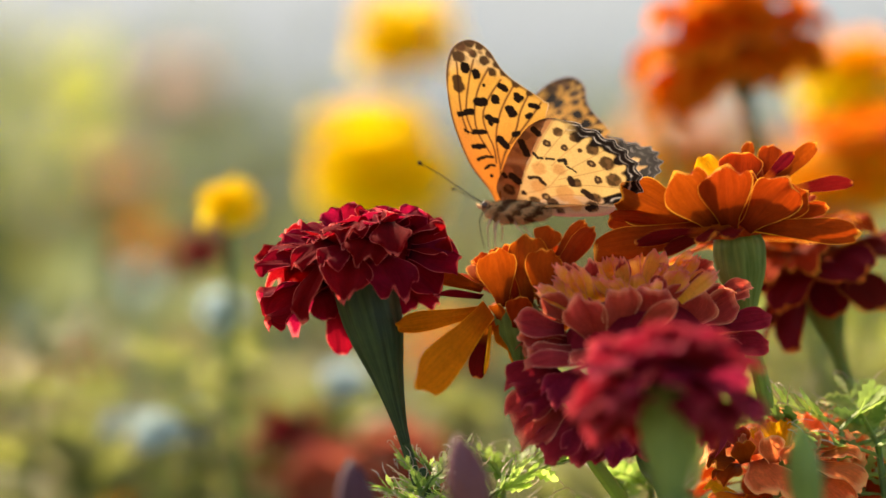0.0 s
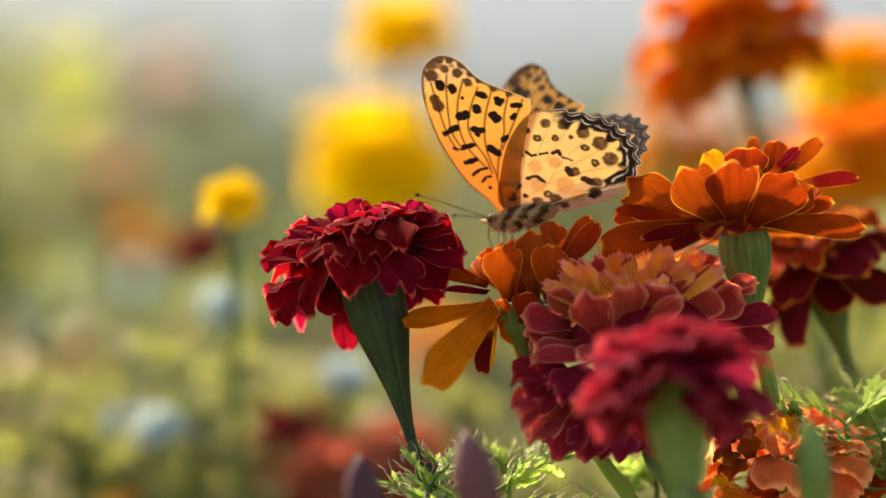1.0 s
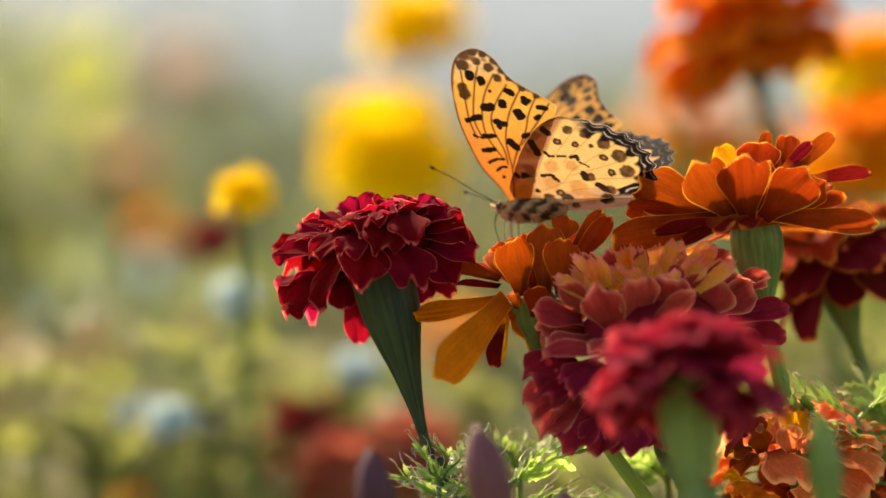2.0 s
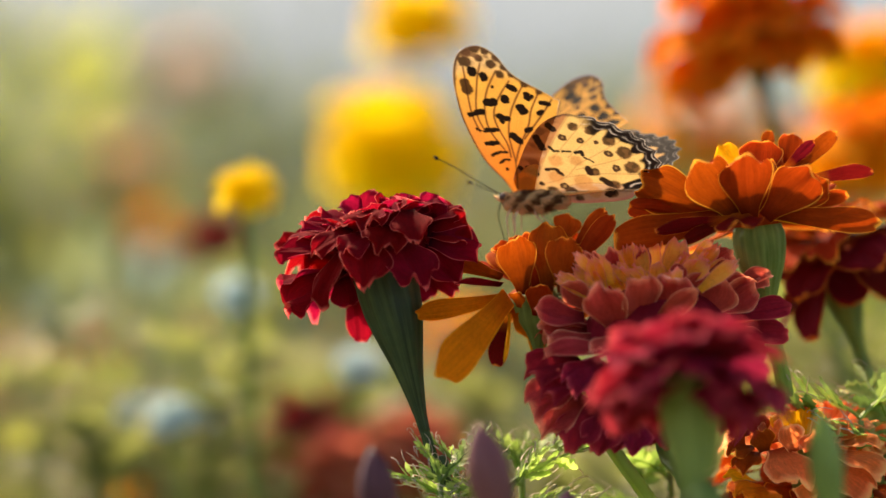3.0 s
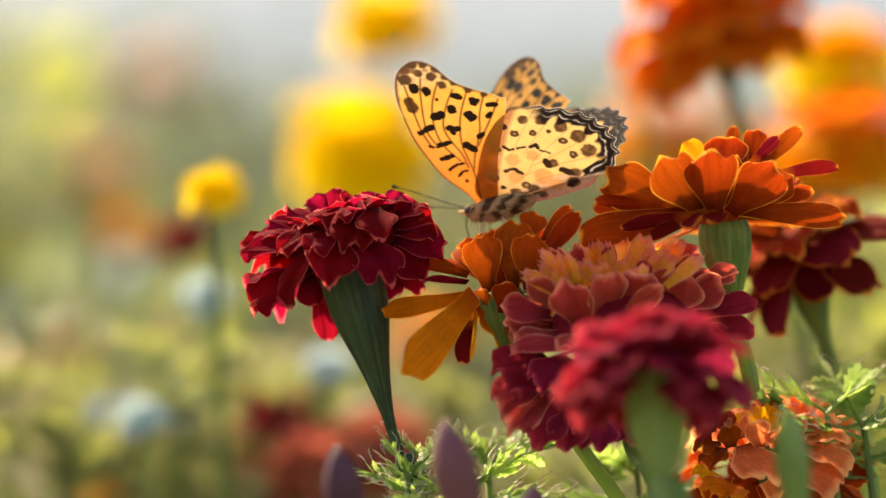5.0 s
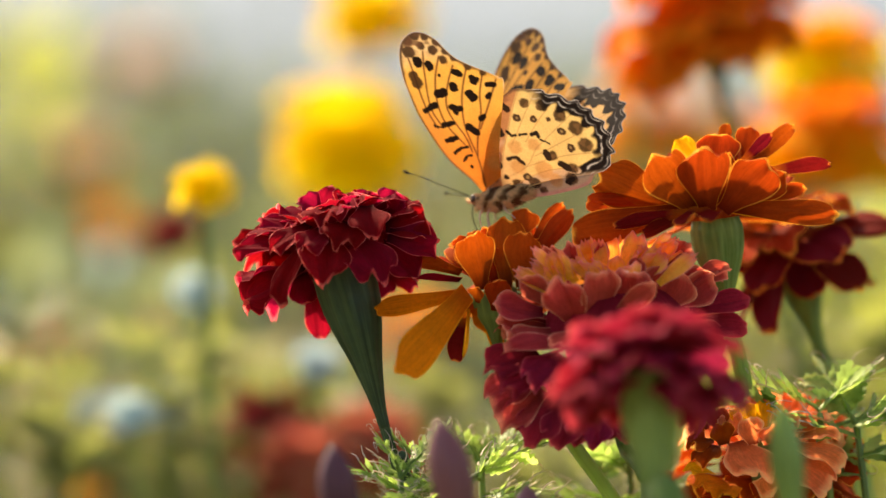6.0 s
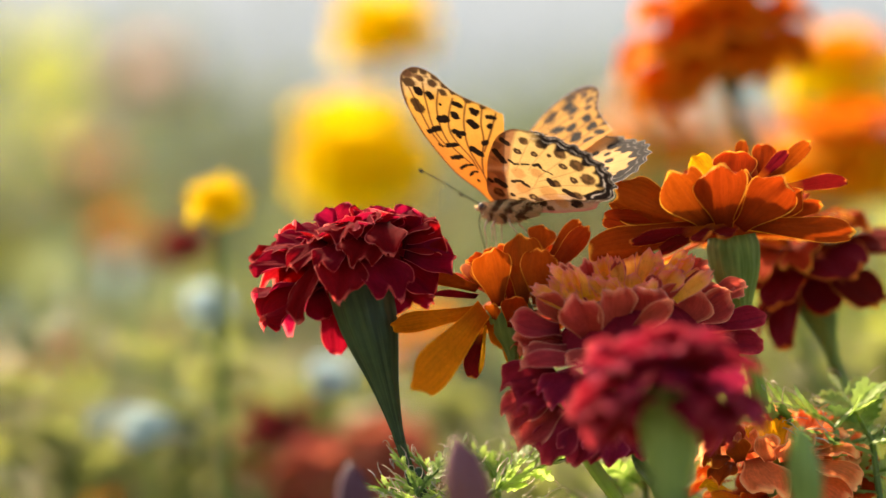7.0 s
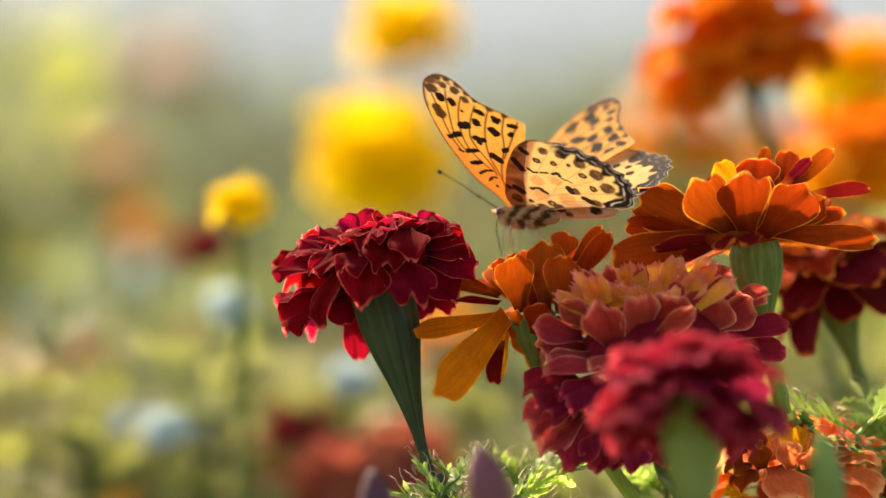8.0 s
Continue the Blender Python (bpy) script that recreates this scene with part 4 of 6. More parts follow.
flower("marigold", "dark maroon marigold with orange-edged drooping petals", (0.0953, 0.0600, 0.3487), (-0.30, -0.1, 1.0), [
    (8, 0.0205, 0.0145, -40, 0.005, 0.0, MAROON_ORANGE, FLAT),
    (8, 0.0195, 0.0150, -10, 0.005, 0.003, MAROON_ORANGE, FLAT),
    (8, 0.0170, 0.0130, 16, 0.004, 0.005, ORANGE, RUFFLED),
    (6, 0.0120, 0.0110, 42, 0.003, 0.006, ORANGE, RUFFLED)],
    17, [(0.1081, 0.0600, 0.3082), (0.1145, 0.0600, 0.2848), (0.14, 0.06, 0.10), (0.14, 0.06, -0.01)], (0.0054, 0.030), "marigolds", (0.35, 0.22), 0.0016, case=CALYX_PALE)


# ---- buds and leaves ----
def bud(label, top, low, stem, radius, material):
    foot = Vector(stem[-1])
    root = tagged(new("flower_bud"), label, "bud", "buds")
    root.location = foot
    line = spline([Vector(top), Vector(top).lerp(Vector(low), 0.5), Vector(low), Vector(stem[0])], 26) - np.array(foot)
    part("bud_case", sweep("bud_case", line, [radius * 0.12, radius * 0.62, radius * 0.88, radius, radius * 0.98, radius * 0.88, radius * 0.7, radius * 0.45, 0.0015], 40, 8, 0.06), material, root, "ridged closed bud case")
    part("stem", sweep("stem", spline([Vector(low).lerp(Vector(stem[0]), 0.8), *[Vector(p) for p in stem]], 20) - np.array(foot), [0.0015, 0.0018], 10), STEM, root)
    return root


bud("closed purple-brown marigold bud on a thin stem", (0.0054, -0.0900, 0.3121), (0.0093, -0.0900, 0.2940), [(0.0105, -0.0900, 0.2830), (0.012, -0.09, 0.15), (0.012, -0.09, -0.01)], 0.0046, BUD)
bud("closed purple-brown marigold bud beside the red flower's stem", (-0.0176, -0.0900, 0.3068), (-0.0157, -0.0900, 0.2903), [(-0.0145, -0.0900, 0.2806), (-0.012, -0.09, 0.15), (-0.012, -0.09, -0.01)], 0.0042, BUD)
bud("small closed purple bud low among the leaves", (0.0256, -0.0500, 0.2956), (0.0256, -0.0500, 0.2839), [(0.0256, -0.0500, 0.2763), (0.025, -0.05, 0.15), (0.025, -0.05, -0.01)], 0.0036, BUD)
bud("slim closed green bud before the coral flower", (0.0785, -0.1000, 0.3151), (0.0803, -0.1000, 0.2970), [(0.0816, -0.1000, 0.2826), (0.078, -0.10, 0.15), (0.078, -0.10, -0.01)], 0.0036, STEM)


def leaf_spray(label, foot, top, leaves, seed, green=LEAF):
    """A leafy shoot: a stem with feathery leaves (share of the height, turn, tilt up, length)."""
    rng = random.Random(seed)
    foot, top = Vector(foot), Vector(top)
    root = tagged(new("leafy_shoot"), label, "leaves", "leafy shoots")
    root.location = foot
    line = spline([foot, foot.lerp(top, 0.5) + Vector((0.003, 0.002, 0)), top], 20)
    part("stem", sweep("stem", line - np.array(foot), [0.0018, 0.0013, 0.0008], 8), STEM, root)
    for i, (s, turn, tilt, length) in enumerate(leaves):
        p = foot.lerp(top, s) - foot
        me = leaf_mesh(length, 6, seed * 31 + i, rng.uniform(0.1, 0.5))
        me.materials.append(green)
        me.materials.append(THREAD)
        m = Matrix.Translation(p) @ Matrix.Rotation(radians(turn), 4, "Z") @ Matrix.Rotation(radians(-tilt), 4, "Y") @ Matrix.Rotation(rng.uniform(-0.6, 0.6), 4, "X")
        part("leaf", me, green, root, m=m)


leaf_spray("bright green feathery marigold leaves with thread tips", (0.004, 0.01, -0.01), (0.0006, 0.0000, 0.2985), [
    (1.0, 160, 55, 0.010), (1.0, 20, 60, 0.010), (0.985, 190, 25, 0.012), (0.98, 330, 45, 0.011), (0.97, 250, 30, 0.013), (0.965, 10, 35, 0.012), (0.95, 150, 30, 0.012), (0.94, 200, 25, 0.014), (0.93, 300, 25, 0.014)], 3)
leaf_spray("green feathery leaf shoot beside the closed bud", (0.02, 0.0, -0.01), (0.0127, -0.0100, 0.2941), [
    (1.0, 10, 35, 0.022), (0.99, 30, 62, 0.015), (0.985, 185, 30, 0.015), (0.98, 340, 12, 0.020), (0.96, 10, 10, 0.02), (0.96, 200, 20, 0.018), (0.95, 290, 30, 0.018)], 4)
leaf_spray("yellow-green feathery leaf shoot under the mahogany flower", (0.06, 0.035, -0.01), (0.0530, 0.0300, 0.2966), [
    (1.0, 80, 70, 0.016), (0.99, 200, 45, 0.014), (0.97, 0, 35, 0.014), (0.95, 250, 20, 0.016)], 5)
leaf_spray("short bright green leaf shoot among the stems", (-0.006, -0.01, -0.01), (-0.0030, -0.0120, 0.2950), [
    (1.0, 120, 60, 0.011), (1.0, 30, 50, 0.011), (0.99, 200, 35, 0.012), (0.985, 350, 30, 0.012), (0.975, 270, 40, 0.012), (0.965, 160, 20, 0.013), (0.955, 20, 20, 0.013), (0.945, 230, 30, 0.013)], 8)
leaf_spray("short lime leaf shoot with curled threads", (0.016, 0.02, -0.01), (0.0165, 0.0150, 0.2975), [
    (1.0, 150, 55, 0.011), (1.0, 10, 40, 0.012), (0.99, 80, 60, 0.011), (0.985, 200, 25, 0.012), (0.97, 330, 30, 0.013), (0.96, 170, 15, 0.014), (0.95, 20, 15, 0.014)], 9)
leaf_spray("lime leaf shoot below the mahogany flower", (0.045, 0.03, -0.01), (0.0464, 0.0300, 0.2935), [
    (1.0, 150, 55, 0.012), (1.0, 30, 60, 0.012), (0.99, 80, 60, 0.012), (0.98, 200, 25, 0.013), (0.97, 330, 30, 0.013)], 10)
leaf_spray("green feathery leaves beside the coral flower", (0.13, 0.012, -0.01), (0.0975, 0.0090, 0.3090), [
    (1.0, 150, 40, 0.020), (1.0, 30, 45, 0.020), (0.99, 190, 20, 0.022), (0.985, 350, 25, 0.024), (0.965, 10, 10, 0.022)], 6)
leaf_spray("green feathery leaves with curled ends above the coral flower", (0.140, 0.010, -0.01), (0.1060, 0.0060, 0.3060), [
    (1.0, 120, 50, 0.020), (1.0, 20, 45, 0.022), (0.99, 190, 25, 0.022), (0.975, 340, 20, 0.022), (0.96, 170, 10, 0.020)], 7)

# ---- flowers and plants behind ----
BLOOM = dict(droop=0.6, cup=0.15, ruffle=0.12, notch=0.05, blunt=0.2)


def back_flower(label, centre, radius, material, seed, axis=(0, -0.2, 1), inner=None, lean=(0.004, 0.002, -0.09), thick=0.0013, foot_x=None):
    c = Vector(centre)
    inner = inner or material
    k = radius / 0.025
    foot = (c.x + (0.02 * math.sin(seed) if foot_x is None else foot_x), c.y + 0.01, -0.01)
    return flower("marigold", label, centre, axis, [
        (10, 0.018 * k, 0.017 * k, -25, 0.006 * k, -0.002 * k, material, BLOOM),
        (11, 0.018 * k, 0.017 * k, 0, 0.006 * k, 0.002 * k, material, BLOOM),
        (10, 0.015 * k, 0.016 * k, 28, 0.005 * k, 0.005 * k, inner, BLOOM),
        (7, 0.012 * k, 0.010 * k, 60, 0.003 * k, 0.006 * k, inner, BLOOM)],
        seed, [c + Vector(lean), (foot[0], foot[1], c.z * 0.45), foot], (0.0045 * k, 0.024 * k), "background marigolds", (0.55, 0.45), thick)


back_flower("bright orange marigold on a tall stem", (0.0852, 0.2200, 0.4156), 0.031, BRIGHT_ORANGE, 31, (-0.25, -0.1, 1), BRIGHT_ORANGE, (0.0130, 0.0, -0.048), 0.0019, 0.06)
back_flower("amber marigold behind the orange ones", (0.0720, 0.3400, 0.4050), 0.010, AMBER, 32)
back_flower("yellow-orange marigold beside the tall orange one", (0.1410, 0.4200, 0.4121), 0.024, YELLOW, 33, inner=AMBER)
back_flower("orange marigold among others at the bed's side", (0.1309, 0.3000, 0.3824), 0.024, AMBER, 34, inner=BRIGHT_ORANGE)
back_flower("orange marigold half hidden behind the open one", (0.1547, 0.8000, 0.3932), 0.020, AMBER, 35, inner=BRIGHT_ORANGE)
# added flower: out of focus, it stands in for tan-orange haze
back_flower("added tan-orange marigold that blurs into haze behind the tall one", (0.1110, 0.9000, 0.4050), 0.034, AMBER, 83, inner=PINK)
back_flower("orange-brown marigold at the bed's side", (0.1700, 0.9500, 0.3880), 0.030, BRIGHT_ORANGE, 84, inner=ORANGE)
back_flower("pale orange marigold far in the bed", (0.1375, 1.3000, 0.4228), 0.020, AMBER, 36)
back_flower("large yellow marigold on a tall stem", (-0.0233, 0.5000, 0.3884), 0.0285, YELLOW, 37, (0, -0.5, 1))
back_flower("large yellow marigold lower in the bed", (-0.0240, 0.6000, 0.3764), 0.021, YELLOW, 47, (0, -0.5, 1))
back_flower("yellow marigold high on its stem", (-0.0129, 0.5500, 0.4354), 0.023, YELLOW, 38)
back_flower("small golden marigold just opening", (-0.0589, 0.2000, 0.3671), 0.0098, YELLOW, 39, inner=YELLOW)
back_flower("dark maroon marigold far in the bed", (-0.0814, 0.4500, 0.3551), 0.011, DARK_RED, 40)
back_flower("amber marigold far in the bed", (-0.1330, 0.9500, 0.3568), 0.018, AMBER, 41)
back_flower("round white blossom between the stems", (-0.0285, 0.2800, 0.3150), 0.0080, WHITE, 54)
back_flower("amber marigold between grey leaves", (-0.1168, 0.8000, 0.3635), 0.014, AMBER, 55)
back_flower("pale amber marigold far in the bed", (-0.1863, 1.4000, 0.4002), 0.020, AMBER, 42, inner=PINK)
back_flower("pale pink blossom far in the bed", (-0.1617, 1.6000, 0.4619), 0.026, PINK, 43)
back_flower("dark red marigold low among the leaves", (-0.0443, 0.3000, 0.2935), 0.020, MUTED_RED, 45, inner=DARK_RED)
back_flower("red-brown marigold low among the leaves", (-0.0146, 0.3000, 0.2874), 0.021, MUTED_RED, 46)
back_flower("coral marigold low in the bed", (-0.0302, 0.2600, 0.2843), 0.019, MUTED_RED, 48)
back_flower("round white blossom low in the bed", (-0.0741, 0.2600, 0.3025), 0.0085, WHITE, 49)
back_flower("round white blossom beside the golden marigold", (-0.0660, 0.3000, 0.3370), 0.0085, WHITE, 50)
back_flower("small white blossom in the bed", (-0.0925, 0.2800, 0.3005), 0.0100, WHITE, 51)
back_flower("pale amber marigold behind the rust one", (0.0013, 0.6000, 0.3159), 0.020, AMBER, 52)
back_flower("round white blossom far in the bed", (-0.1386, 0.9000, 0.3350), 0.022, WHITE, 53)
back_flower("amber marigold low between dry leaves", (-0.1001, 0.3600, 0.2681), 0.010, AMBER, 71)
back_flower("rusty marigold low in the bed", (-0.1291, 0.4500, 0.2705), 0.018, MUTED_RED, 72)
back_flower("rusty marigold beside a stem", (-0.0617, 0.4000, 0.2761), 0.016, MUTED_RED, 73)
back_flower("pale white-blue blossom low in the bed", (-0.0821, 0.2400, 0.3015), 0.0080, WHITE, 74)
back_flower("pale white-blue blossom near others", (-0.1531, 0.6000, 0.3245), 0.012, WHITE, 75)
back_flower("ochre marigold among the leaves", (-0.1275, 0.5000, 0.3100), 0.014, AMBER, 76, inner=MUTED_RED)

BEDS = [garden_plant(61, 0.10, 0.34, 1500, 0.022, FOLIAGE, "leafy green bedding plant"),
        garden_plant(62, 0.12, 0.36, 1500, 0.022, FOLIAGE_PALE, "yellow-green leafy bedding plant"),
        garden_plant(63, 0.12, 0.40, 1300, 0.026, FOLIAGE_GREY, "grey-green leafy bedding plant"),
        garden_plant(64, 0.11, 0.35, 1200, 0.024, FOLIAGE_LIME, "lime green leafy bedding plant"),
        garden_plant(65, 0.11, 0.36, 1200, 0.024, FOLIAGE_TAN, "half-dry tan bedding plant")]


def bed():
    """Copies of the plants over the bed, lower in front, taller behind."""
    rng = random.Random(9)
    for ob, at in zip(BEDS, ((-0.22, 0.62), (0.20, 0.75), (-0.05, 0.85), (0.165, 0.47), (-0.13, 0.47))):
        ob.location = (*at, 0)
    rows = []
    for y, n, low, high in ((0.45, 4, 0.72, 0.84), (0.7, 5, 0.78, 0.92), (1.0, 6, 0.84, 1.0), (1.5, 7, 0.9, 1.08), (2.2, 8, 1.0, 1.2), (3.2, 9, 1.05, 1.3), (4.6, 10, 1.1, 1.45)):
        w = 0.16 * (1 + y) + 0.12
        for i in range(n):
            x = (2 * (i + rng.uniform(0.2, 0.8)) / n - 1) * w
            tall = rng.uniform(low, high) * (1.12 if x < -0.25 * w else 1.0)
            rows.append((x, y + rng.uniform(-0.15, 0.15), tall))
    # tall ones at one side, low leafy ones close behind the flowers
    rows += [(-0.27, 1.5, 1.28), (-0.20, 1.9, 1.26), (-0.33, 2.4, 1.38), (-0.12, 2.3, 1.26), (0.05, 3.0, 1.25), (0.16, 2.8, 1.3)]
    rows += [(-0.15, 0.40, 0.86), (-0.08, 0.42, 0.84), (-0.115, 0.50, 0.88), (-0.02, 0.42, 0.84), (0.15, 0.42, 0.88), (0.17, 0.5, 0.92), (0.10, 0.48, 0.86), (-0.17, 0.58, 0.90)]
    # the bed goes on to both sides
    for _ in range(130):
        x, y = rng.choice((-1, 1)) * rng.uniform(0.25, 1.9), rng.uniform(-0.2, 5.2)
        if abs(x) > 0.14 + 0.20 * (1 + y):
            rows.append((x, y, rng.uniform(0.8, 1.1)))
    lime = [(0.05, 0.40, 0.83), (0.105, 0.42, 0.86), (0.15, 0.36, 0.84), (0.19, 0.60, 0.95), (0.14, 0.55, 0.88), (-0.10, 0.62, 0.86), (-0.17, 0.45, 0.80), (-0.03, 0.75, 0.92), (-0.36, 2.2, 1.42), (0.22, 0.9, 1.0), (-0.285, 1.5, 1.28), (-0.105, 0.38, 0.80), (-0.065, 0.42, 0.83), (-0.135, 0.52, 0.84)]
    # tall hazy ones at the end of the bed
    far = [(0.08, 4.4, 1.46), (0.19, 4.7, 1.52), (0.30, 4.4, 1.55), (0.42, 4.8, 1.6), (-0.22, 4.6, 1.45), (-0.13, 4.9, 1.4)]
    for x, y, tall in far:
        copy_thing(BEDS[2], pose(x, y, 0, 0, 0, 900 * x)).scale = (tall, tall, tall)
    for n, (x, y, tall) in enumerate(rows + lime):
        ob = copy_thing(BEDS[3] if n >= len(rows) else rng.choice(BEDS[:3] + BEDS[4:] * 2), pose(x, y, 0, 0, 0, rng.uniform(0, 360)))
        ob.scale = (tall, tall, tall)


bed()


def low_leaves():
    """Leafy shoots close behind the flowers."""
    rng = random.Random(21)
    tops = [(-0.1223, 0.2600, 0.3164), (-0.1175, 0.3400, 0.3214), (-0.1000, 0.3000, 0.3066), (-0.0767, 0.2600, 0.3164), (-0.0649, 0.3300, 0.3110), (-0.0571, 0.4000, 0.3183), (-0.0321, 0.3000, 0.3118), (-0.1297, 0.3000, 0.2979), (-0.1037, 0.2400, 0.2920), (-0.0693, 0.2800, 0.2953), (-0.0843, 0.3000, 0.2840), (-0.0335, 0.3600, 0.2882), (0.1213, 0.3000, 0.3258), (0.1277, 0.2600, 0.3164), (0.1142, 0.3400, 0.3107), (0.0137, 0.3400, 0.3035), (0.0293, 0.2400, 0.2853), (0.0089, 0.4500, 0.3113), (-0.1354, 0.3400, 0.2765), (-0.1284, 0.4000, 0.2751), (-0.1065, 0.3600, 0.2718), (-0.0654, 0.3400, 0.2765), (-0.0495, 0.3000, 0.2735), (-0.0043, 0.3400, 0.2747), (0.0211, 0.3600, 0.2882), (0.0533, 0.3000, 0.2770), (0.0812, 0.3000, 0.2735)]
    for i, top in enumerate(tops):
        leaves = [(1.0 - 0.012 * n, rng.uniform(0, 360), rng.uniform(0, 65), rng.uniform(0.016, 0.026)) for n in range(9)]
        leaf_spray("light green feathery marigold leaves behind the flowers", (top[0] + rng.uniform(-0.01, 0.01), top[1] + 0.01, -0.01), top, leaves, 100 + i, LEAF_SOFT)


low_leaves()


# ---- butterfly ----
FORE_EDGE = [(-4, 0.4), (-2.9, 4.0), (0.4, 11.5), (2.1, 22.3), (1.8, 29.6), (1.1, 35.4), (-0.3, 40.0), (-2.3, 43.3), (-4.7, 45.0), (-7.4, 45.6), (-9.9, 44.6), (-12.1, 42.2), (-13.3, 39.5), (-14.3, 37.5), (-15.8, 35.5), (-18.3, 33.1), (-20.9, 30.9), (-22.9, 29.0), (-23.4, 26.6), (-14.5, 11.7), (-9, 0.4)]
HIND_EDGE = [(-5.5, 0.8), (-4.8, 5.1), (-7.2, 10.1), (-9.4, 14.4), (-12.4, 19.1), (-16.3, 23.4), (-19.9, 25.7), (-22.9, 26.4), (-25.5, 25.8), (-29.1, 25.2), (-30.3, 23.8), (-33.4, 23.3), (-35.2, 21.4), (-37.6, 21.3), (-38.4, 19.5), (-40.5, 18.5), (-40.5, 16.6), (-42.7, 14.9), (-41.9, 13.2), (-43.1, 11.1), (-41.9, 9.3), (-42.6, 6.7), (-41.0, 6.0), (-40.2, 3.7), (-38.0, 2.4), (-35.4, 1.8), (-33.5, -0.1), (-31.0, -1.0), (-26.9, -1.5), (-20.9, -1.9), (-15.8, -1.7), (-11.0, -0.8)]
# marks on the wings, mm: a round one (x, y, r) or a bar (from x, y, to x, y, half its width)
FORE_SPOTS = [(-4.4, 38.3, -4.3, 37.4, 0.97), (-7.0, 36.6, -6.8, 35.8, 0.9), (-8.4, 33.2, 0.32), (-12.9, 33.1, -13.5, 32.5, 0.84), (-16.3, 30.6, -16.2, 29.4, 0.71), (-17.2, 29.8, -16.2, 29.4, 0.65), (-10.6, 29.8, -10.4, 29.1, 0.97), (-5.9, 28.6, -7.3, 28.8, 1.03), (-13.6, 26.6, -14.0, 25.6, 1.1), (-19.3, 27.8, -21.0, 27.4, 0.58), (-17.8, 24.8, -18.7, 25.2, 0.52), (-14.2, 20.0, -13.2, 19.6, 0.58)]
FORE_BARS = [(-0.2, 25.3, -1.6, 25.5, 0.58), (-2.3, 26.0, -3.7, 26.0, 0.84), (-7.3, 24.5, -9.5, 23.6, 0.77), (-7.6, 23.3, -8.0, 22.7, 0.52), (-3.5, 20.6, -5.7, 20.5, 0.65), (-0.9, 20.8, -2.6, 20.1, 0.26), (-2.0, 16.3, -4.6, 16.5, 0.65), (-9.3, 18.4, -10.4, 16.7, 0.97), (-2.2, 12.6, -4.3, 13.5, 0.32), (-4.3, 13.5, -6.2, 13.5, 0.32), (-3.2, 9.8, -4.9, 11.0, 0.26), (-4.9, 11.0, -6.1, 11.1, 0.26), (-4.6, 8.0, 0.40)]
FORE_BROWN = [(-1.7, 34.6, -1.7, 32.5, 0.9), (-3.5, 40.9, 1.2), (-7.0, 44.6, 0.9), (-7.4, 41.6, 0.65), (-9.9, 39.9, 0.84), (-11.4, 36.9, 0.71), (-11.8, 41.6, 0.6), (-9.5, 43.7, 0.6), (-13.0, 38.9, 0.55), (-16.7, 33.6, 0.5), (-19.7, 31.1, 0.45), (-14.1, 36.7, 0.35), (-4.6, 43.6, 0.7)]
FORE_VEINS = [[(-2.6, 39.3), (-0.9, 26.5), (-1.3, 20.1)], [(-7.2, 40.1), (-5.0, 35.2), (-2.2, 26.0), (-2.7, 20.3)], [(-10.7, 38.0), (-6.9, 32.6), (-4.7, 27.3), (-4.0, 20.9), (-5.9, 14.3)], [(-13.2, 34.9), (-9.5, 30.6), (-6.6, 25.8), (-6.3, 21.6), (-7.2, 16.1), (-6.8, 11.8)], [(-16.0, 33.1), (-12.3, 28.0), (-9.8, 23.2), (-8.2, 17.9), (-7.5, 10.1), (-5.5, 2.0)], [(-19.3, 30.7), (-16.1, 25.8), (-13.9, 20.9), (-10.0, 15.0), (-7.5, 10.1)], [(-22.1, 28.6), (-17.9, 23.7), (-11.9, 17.2)]]
HIND_EYES = [(-20.3, 19.1, 1.03), (-24.6, 18.1, 0.9), (-28.3, 17.5, 0.58), (-30.7, 13.9, 1.03), (-31.7, 9.5, 1.03), (-17.5, 3.5, 1.1)]
HIND_BROWN = [(-23.6, 22.6, 1.03), (-27.8, 21.1, 1.29), (-31.5, 17.9, 1.42), (-34.6, 14.3, 1.68), (-35.6, 9.6, 1.68), (-25.9, 8.1, 1.16), (-30.3, 4.3, 1.16), (-28.9, 1.6, 1.42), (-18.9, 1.7, 1.29), (-8.2, 4.8, 1.4), (-14.3, 2.1, 1.16), (-20.5, -0.6, 0.9)]
HIND_DARK = [(-24.5, 9.1, -24.7, 7.8, 0.84), (-27.7, 5.8, -29.2, 4.4, 0.84), (-27.9, 0.9, -29.1, 1.5, 0.77), (-14.2, 9.0, -16.5, 9.1, 0.39), (-16.5, 9.1, -17.9, 7.1, 0.39), (-9.7, 8.8, -11.0, 7.6, 1.03), (-7.3, 9.2, -7.7, 8.6, 0.65), (-13.6, 18.6, -14.5, 15.5, 0.9), (-12.0, 4.3, 0.65), (-15.6, 0.2, -16.1, -0.2, 0.58), (-17.4, 22.7, -18.5, 21.5, 0.84)]
HIND_LINE = [(-16.4, 15.9, -17.2, 14.6, 0.45), (-17.2, 14.6, -18.3, 14.6, 0.39), (-19.4, 14.6, -21.2, 14.5, 0.39), (-22.5, 14.2, -24.0, 14.6, 0.58), (-24.0, 14.6, -24.1, 13.4, 0.52), (-24.4, 12.6, -26.3, 11.3, 0.32)]
HIND_TAN = [(-12.3, 12.6, 1.61), (-22.1, 11.6, 1.29), (-22.4, 4.7, 1.94), (-24.7, 1.7, 1.42), (-17.0, 11.7, 1.42), (-16.0, 6.6, 1.5)]
